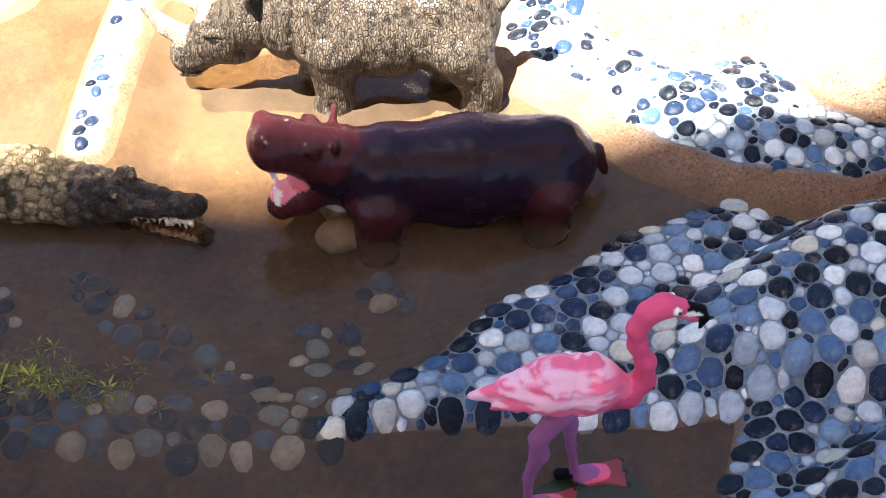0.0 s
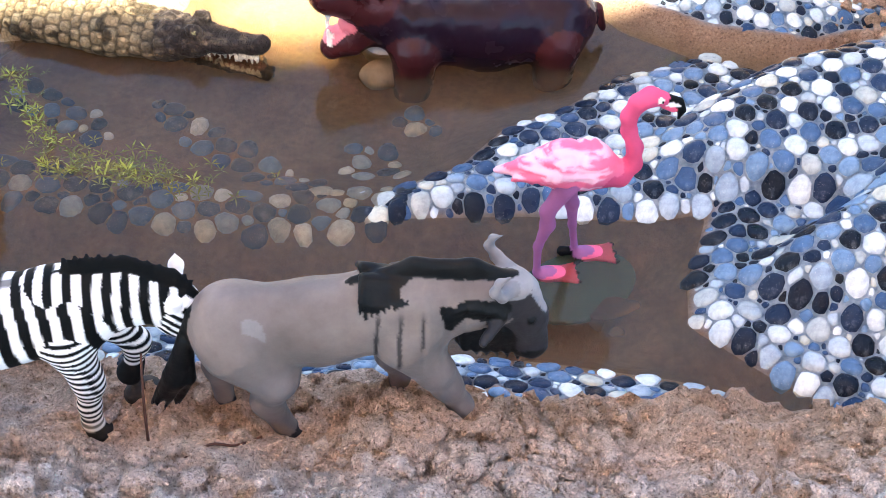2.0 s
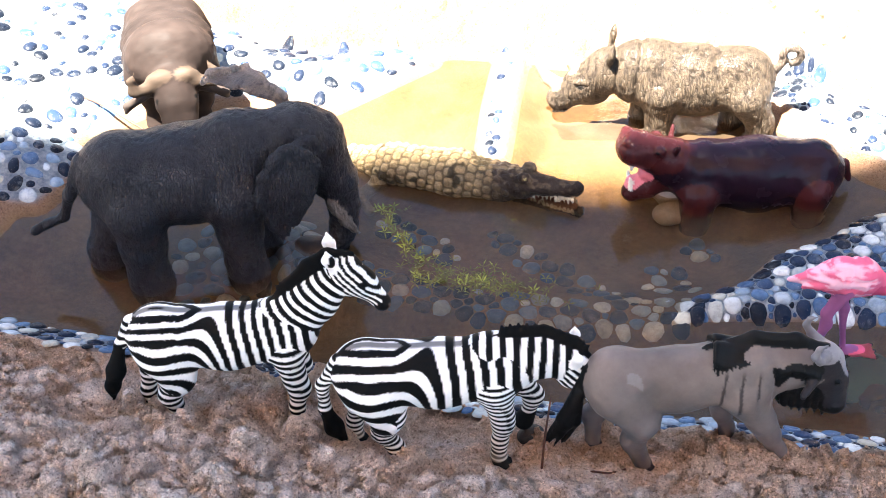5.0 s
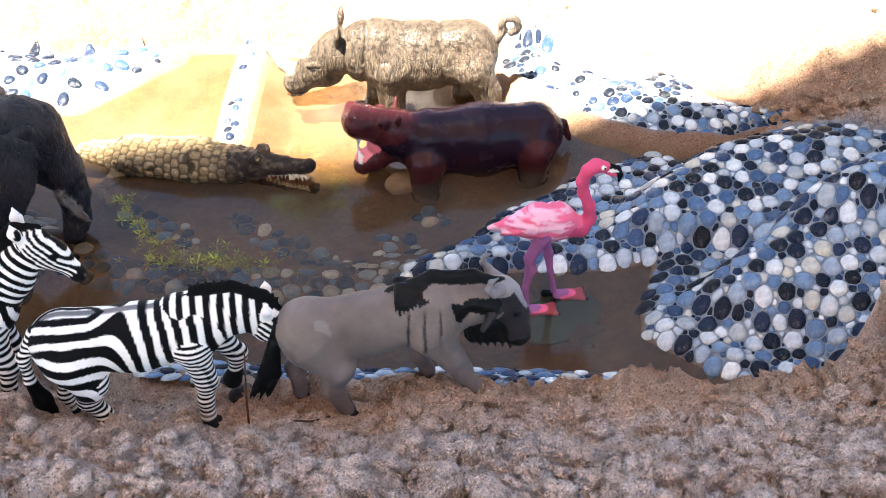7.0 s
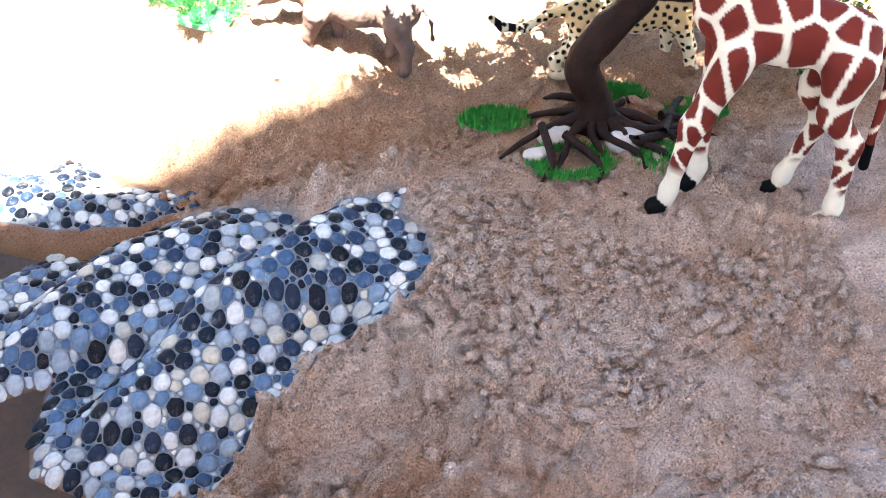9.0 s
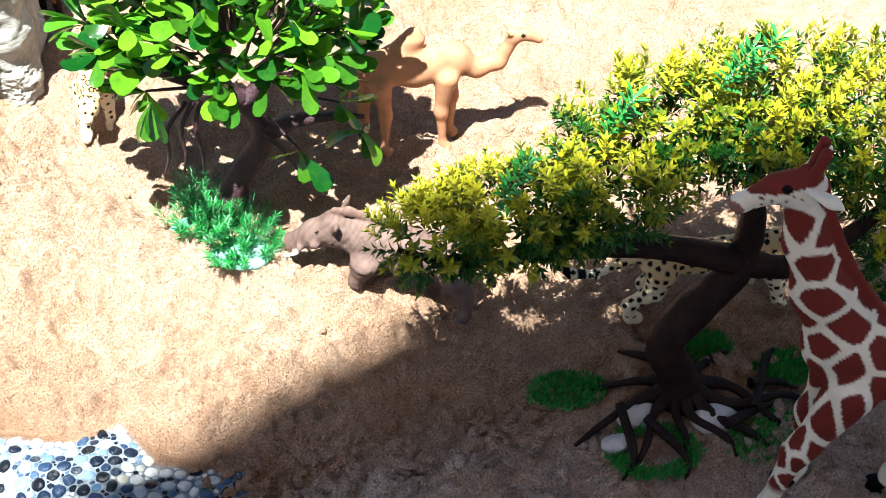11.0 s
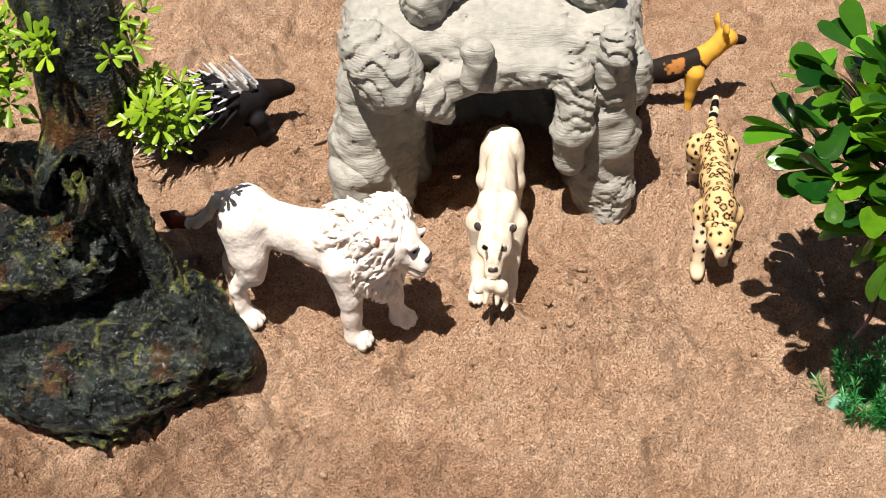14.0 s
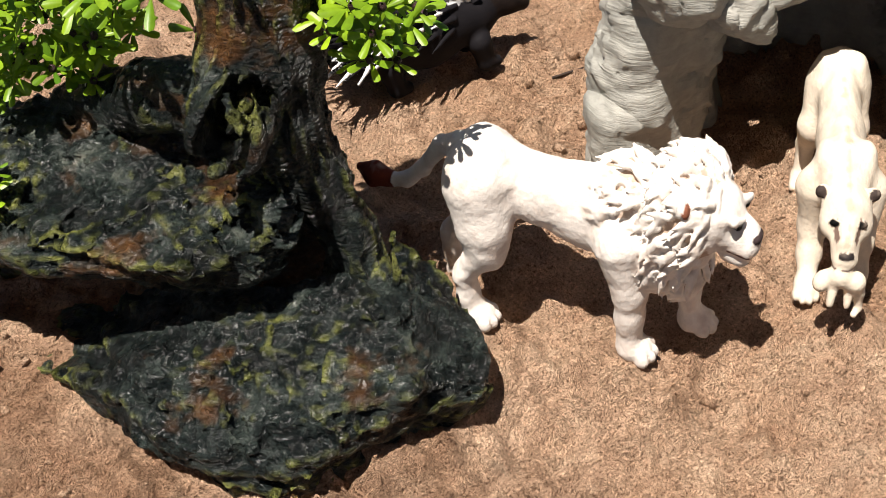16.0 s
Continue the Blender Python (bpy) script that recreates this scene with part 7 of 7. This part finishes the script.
def lay_pebbles():
    """Stones pressed into the cement, each cut close to its neighbours."""
    rng = np.random.default_rng(8)
    fields = [
        (lambda x, y: inside(x, y, SLOPE), ((-.2, 3.4), (-.5, 1.8)), .020, .050, 1, 1.45),
        (lambda x, y: np.minimum(np.minimum(shore_y(x) - y, y - shore_y(x) + .26 + .06 * np.sin(x * 5)), 1.35 - x), ((-4, 1.4), (-1, -.3)), .020, .050, 2, 1.4),
        (lambda x, y: inside(x, y, TONGUE), ((0, 2.1), (1.7, 2.85)), .020, .044, 3, 1.15),
        (lambda x, y: .045 - along(x, y, RIB), ((-1.8, -1.2), (1.3, 2.7)), .020, .038, 4, .95),
        (lambda x, y: inside(x, y, WEST), ((-5.6, -2.1), (.2, 2.6)), .028, .062, 5, .9),
        (lambda x, y: .115 - along(x, y, DAM), ((-2.8, 0), (-.2, .8)), .026, .055, 6, 1.3),
        (lambda x, y: .05 + .12 * np.sin(x * 9 + y * 14) - along(x, y, REEF), ((-2.2, 0), (.2, 1.3)), .028, .058, 7, 1.1),
        (lambda x, y: np.minimum(.45 - np.hypot(x + 2.6, y - .25), 1), ((-3.2, -2), (-.3, .8)), .035, .07, 9, 1.0),
    ]
    angles = np.linspace(0, 2 * np.pi, 12, endpoint=False)
    ring = np.arange(12)
    nxt = (ring + 1) % 12
    tris = np.concatenate([np.stack([ring + a, nxt + a, nxt + a + 12], 1) for a in (0, 12)] + [np.stack([ring + a, nxt + a + 12, ring + a + 12], 1) for a in (0, 12)] + [np.stack([ring + 24, nxt + 24, 0 * ring + 36], 1)])
    verts, faces, count, single, total = [], [], 0, 0, 0
    for field, box, r0, r1, seed, reach in fields:
        big = scatter(field, box, r0, r1, seed)
        pts = np.vstack([big, scatter(field, box, .011, .019, seed + 50, 900, .9, big)]) if seed in (1, 2, 3) else big
        total += len(pts)
        for k, (x, y, r) in enumerate(pts):
            d = pts[:, :2] - (x, y)
            gap = np.hypot(*d.T)
            near = np.flatnonzero((gap > 1e-6) & (gap < 2.2 * (r + r1)))
            turn, thin = rng.uniform(0, np.pi), rng.uniform(.62, .95)
            cap = r * reach / np.sqrt(np.cos(angles - turn) ** 2 + (np.sin(angles - turn) / thin) ** 2)
            cap = cap * (1 + .10 * np.sin(2 * angles + rng.uniform(0, 6)) + .06 * np.sin(3 * angles + rng.uniform(0, 6)))
            if len(near):
                t = (gap[near] ** 2 + r * r - pts[near, 2] ** 2) / (2 * gap[near]) - .0022
                cos = np.cos(angles[:, None] - np.arctan2(d[near, 1], d[near, 0])[None])
                cap = np.minimum(cap, np.where(cos > .05, np.maximum(t, .25 * r)[None] / np.maximum(cos, .05), 9).min(1))
            cap = np.minimum(cap, .28 * np.roll(cap, 1) + .44 * cap + .28 * np.roll(cap, -1) + .002)
            high = r * rng.uniform(.22, .42)
            lean = rng.uniform(-.14, .14, 2)
            co = []
            for share, up in ((1.0, -.45), (.90, .45), (.55, .92), (0, 1.0)):
                px, py = cap * share * np.cos(angles), cap * share * np.sin(angles)
                pz = height(x + px, y + py) + high * up + lean[0] * px + lean[1] * py
                co.append(np.stack([px, py, pz - height(x, y)], -1)[:1 if share == 0 else 12])
            co = np.concatenate(co)
            if single < 300 and seed == 1 and r > .026 and x > .6:
                part("pebble", mesh_np("pebble", co, tris, M_PEBBLE), ground, "", Matrix.Translation((x * K, y * K, height(x, y) * K)))
                single += 1
            else:
                verts.append(co + (x, y, height(x, y)))
                faces.append(tris + count)
                count += len(co)
    rest = part("pebbles", mesh_np("pebbles", np.concatenate(verts), np.concatenate(faces), M_PEBBLES), ground, "rounded black, grey and cream pebbles set in cement, sky's blue put into their colour")
    tagged(rest, kind="stuff")
    print("pebbles", total, single)


lay_pebbles()


# ---- small things ----
def sand_crumbs():
    """Loose crumbs of damp sand on the near bank and the right-hand rise."""
    rng = np.random.default_rng(12)
    bm = bmesh.new()
    bmesh.ops.create_icosphere(bm, subdivisions=1, radius=1)
    base = np.array([v.co[:] for v in bm.verts])
    tris = np.array([[v.index for v in f.verts] for f in bm.faces])
    bm.free()
    vs, fs, n = [], [], 0

    def fill(count, box, density, r0, r1):
        nonlocal n
        (x0, x1), (y0, y1) = box
        xs, ys = rng.uniform(x0, x1, count), rng.uniform(y0, y1, count)
        keep = rng.uniform(0, 1, count) < density(xs, ys)
        for x, y in zip(xs[keep], ys[keep]):
            r = r0 + (r1 - r0) * rng.uniform() ** 3
            rough = 1 + .42 * rng.normal(size=(len(base), 1)).clip(-1.4, 1.2)
            vs.append(base * rough * r * rng.uniform(.7, 1.2, 3) + (x, y, height(x, y, "fine") + r * .25))
            fs.append(tris + n)
            n += len(base)

    def bank(x, y):
        d = shore_y(x) - y
        return step(d, .28, .5) * np.clip(.25 + .9 * vnoise(np.stack([x, y], -1), 2.6, 61) + .5 * step(d, .8, 1.1), .03, 1)

    def rise(x, y):
        return np.clip(.28 + .75 * vnoise(np.stack([x, y], -1), 1.7, 62), .10, 1) * (inside(x, y, SLOPE) < -.03)

    def plain(x, y):
        return np.clip(.10 + .9 * (vnoise(np.stack([x, y], -1), 1.5, 63) - .1), .06, 1)
    fill(30000, ((-3.7, 2.2), (-2.1, -.7)), bank, .008, .046)
    fill(9000, ((-3.6, 2.4), (-2.1, -1.28)), lambda x, y: np.clip(.5 + .9 * vnoise(np.stack([x, y], -1), 3.2, 66), .08, 1), .014, .044)
    fill(24000, ((1.7, 5.4), (-1.2, 2.2)), rise, .007, .044)
    fill(14000, ((-3.2, 4.6), (2.75, 6.2)), plain, .005, .017)
    fill(1500, ((-3.2, 4.6), (2.75, 6.2)), plain, .014, .036)
    v = np.concatenate(vs)
    pale = np.maximum(.95 * step(shore_y(v[:, 0]) - v[:, 1], .4, .75), .7 * step(v[:, 0], 1.9, 2.6) * (1 - step(v[:, 1], 1.5, 2.3)))
    ob = part("sand_crumbs", mesh_np("sand_crumbs", v, np.concatenate(fs), M_SAND, dict(pale=pale)), None, "loose crumbs and clods of damp sand")
    tagged(ob, category="sand", kind="stuff")
    print("crumbs", len(vs))


sand_crumbs()

M_PAD = plain_material("pad_green", (.012, .05, .035), (.03, .09, .06), 60, .5, .3, 200, .002)
M_TWIG = plain_material("twig", (.06, .025, .018), (.12, .05, .035), 80, .7, .4, 300, .001)
M_DARK = plain_material("dark_leaf", (.015, .010, .008), (.05, .032, .022), 120, .6, .4, 300, .002)


def lily_pad():
    k = Clay(.03)
    k.ball((.0, 0, 0), (.26, .17, .022), (1, 1, 1)).ball((.1, .08, 0), (.2, .13, .02), (1, 1, 1))
    ob = clay_part("lily_pad", k, M_PAD, None, "dark green oval pad sunk under the flamingo", .015, None, spot(.74, .06, -.045, 25))
    tagged(ob, category="pad")


lily_pad()


def sunk_leaf(x, y, s, turn):
    k = Clay(.02)
    k.limb([(-s, 0, 0, s * .35), (0, .02, 0, s * .6), (s, 0, 0, s * .3)], (1, 1, 1), (1, 1, .2))
    tagged(clay_part("dead_leaf", k, M_DARK, None, "dark rotting leaf on the pond bottom", .01, None, spot(x, y, -.03, turn)), category="leaf", group="dead leaves")


sunk_leaf(.93, -.01, .085, 35)
sunk_leaf(.95, -.13, .04, 10)
sunk_leaf(.88, -.10, .03, 80)


def stones():
    for x, y, z, s, mat, label in ((-.30, 1.26, -.07, .10, M_PALE, "pale stone in the water under the hippo's chin"), (-2.22, .38, -.02, .09, M_DARK, "dark wet stone beside the elephant"),
                                   (-.62, -.98, .27, .055, M_DARK, "black round stone on the sand bank"), (-.35, 1.36, -.03, .08, M_PALE, "pale flat stone in the shallow water")):
        k = Clay(.03)
        k.ball((0, 0, 0), (s * 1.2, s * .9, s * .65), (1, 1, 1)).ball((s * .5, s * .3, .01), (s * .6, s * .6, s * .5), (1, 1, 1))
        tagged(clay_part("stone", k, mat, None, label, .012, lambda p, d: d + .01 * fbm(p, 9, 3, .6, 4), spot(x, y, z, 40 * s * 100)), category="stone", group="loose stones")


stones()


def twig(rows, label, mat=None, r=.006):
    pts = [(x, y, (height(x, y, "fine") if z is None else z) + .008, r * (1 - .5 * k / len(rows))) for k, (x, y, z) in enumerate(rows)]
    tagged(tube_part("twig", pts, mat or M_TWIG, None, label, 6, .1), category="twig", group="loose twigs")


twig([(-.516, -1.2, .30), (-.51, -1.19, .45), (-.50, -1.18, .6), (-.49, -1.17, .72)], "thin reddish stalk standing in the sand", None, .006)
twig([(-.36, -1.3, None), (-.30, -1.2, None), (-.22, -1.18, None), (-.16, -1.1, None)], "short red-brown twig lying on the sand", None, .006)
twig([(1.57, -1.08, None), (1.66, -1.16, None), (1.76, -1.19, None), (1.88, -1.27, None), (1.99, -1.3, None)], "thin dark root lying on the sand bank", M_DARK, .006)
twig([(-4.3, 1.35, .1), (-4.0, 1.25, .12), (-3.7, 1.12, .1), (-3.4, 1.0, .06)], "bent dry twig beside the buffalo", None, .010)
twig([(-1.05, 5.55, None), (-.9, 5.62, None), (-.72, 5.75, None)], "thin dry twig behind the cave", M_DARK, .006)
twig([(-2.75, 4.9, None), (-2.6, 5.0, None), (-2.4, 5.1, None)], "reddish dry twig on the sand", None, .008)


def pond_weed():
    rng = random.Random(6)
    line = [(-1.95, .85), (-1.80, .62), (-1.62, .42), (-1.50, .24), (-1.2, .30), (-.9, .30)]
    spots = []
    for (x1, y1), (x2, y2) in zip(line, line[1:]):
        for k in range(24):
            t = k / 24
            spots.append((np.array((x1 + (x2 - x1) * t + rng.gauss(0, .03), y1 + (y2 - y1) * t + rng.gauss(0, .03), -.008 + rng.uniform(-.012, .008))), (rng.gauss(0, .4), rng.gauss(0, .4), 1), rng.uniform(.03, .055), rng.random()))
    for _ in range(110):
        spots.append((np.array((-1.25 + rng.gauss(0, .22), .33 + rng.gauss(0, .06), -.014)), (rng.gauss(0, .4), rng.gauss(0, .4), 1), rng.uniform(.03, .05), rng.random()))
    v, f, c = rosettes(spots, leaf_shape(1, .2, .3, .2, .2, 2), 5, 15, rng, (.16, .20, .012), (.48, .50, .05))
    tagged(part("pond_weed", mesh_np("pond_weed", v, f, M_SPRIG, paint=c), None, "yellow-green strands of weed in the water"), category="pond weed", kind="stuff")


pond_weed()
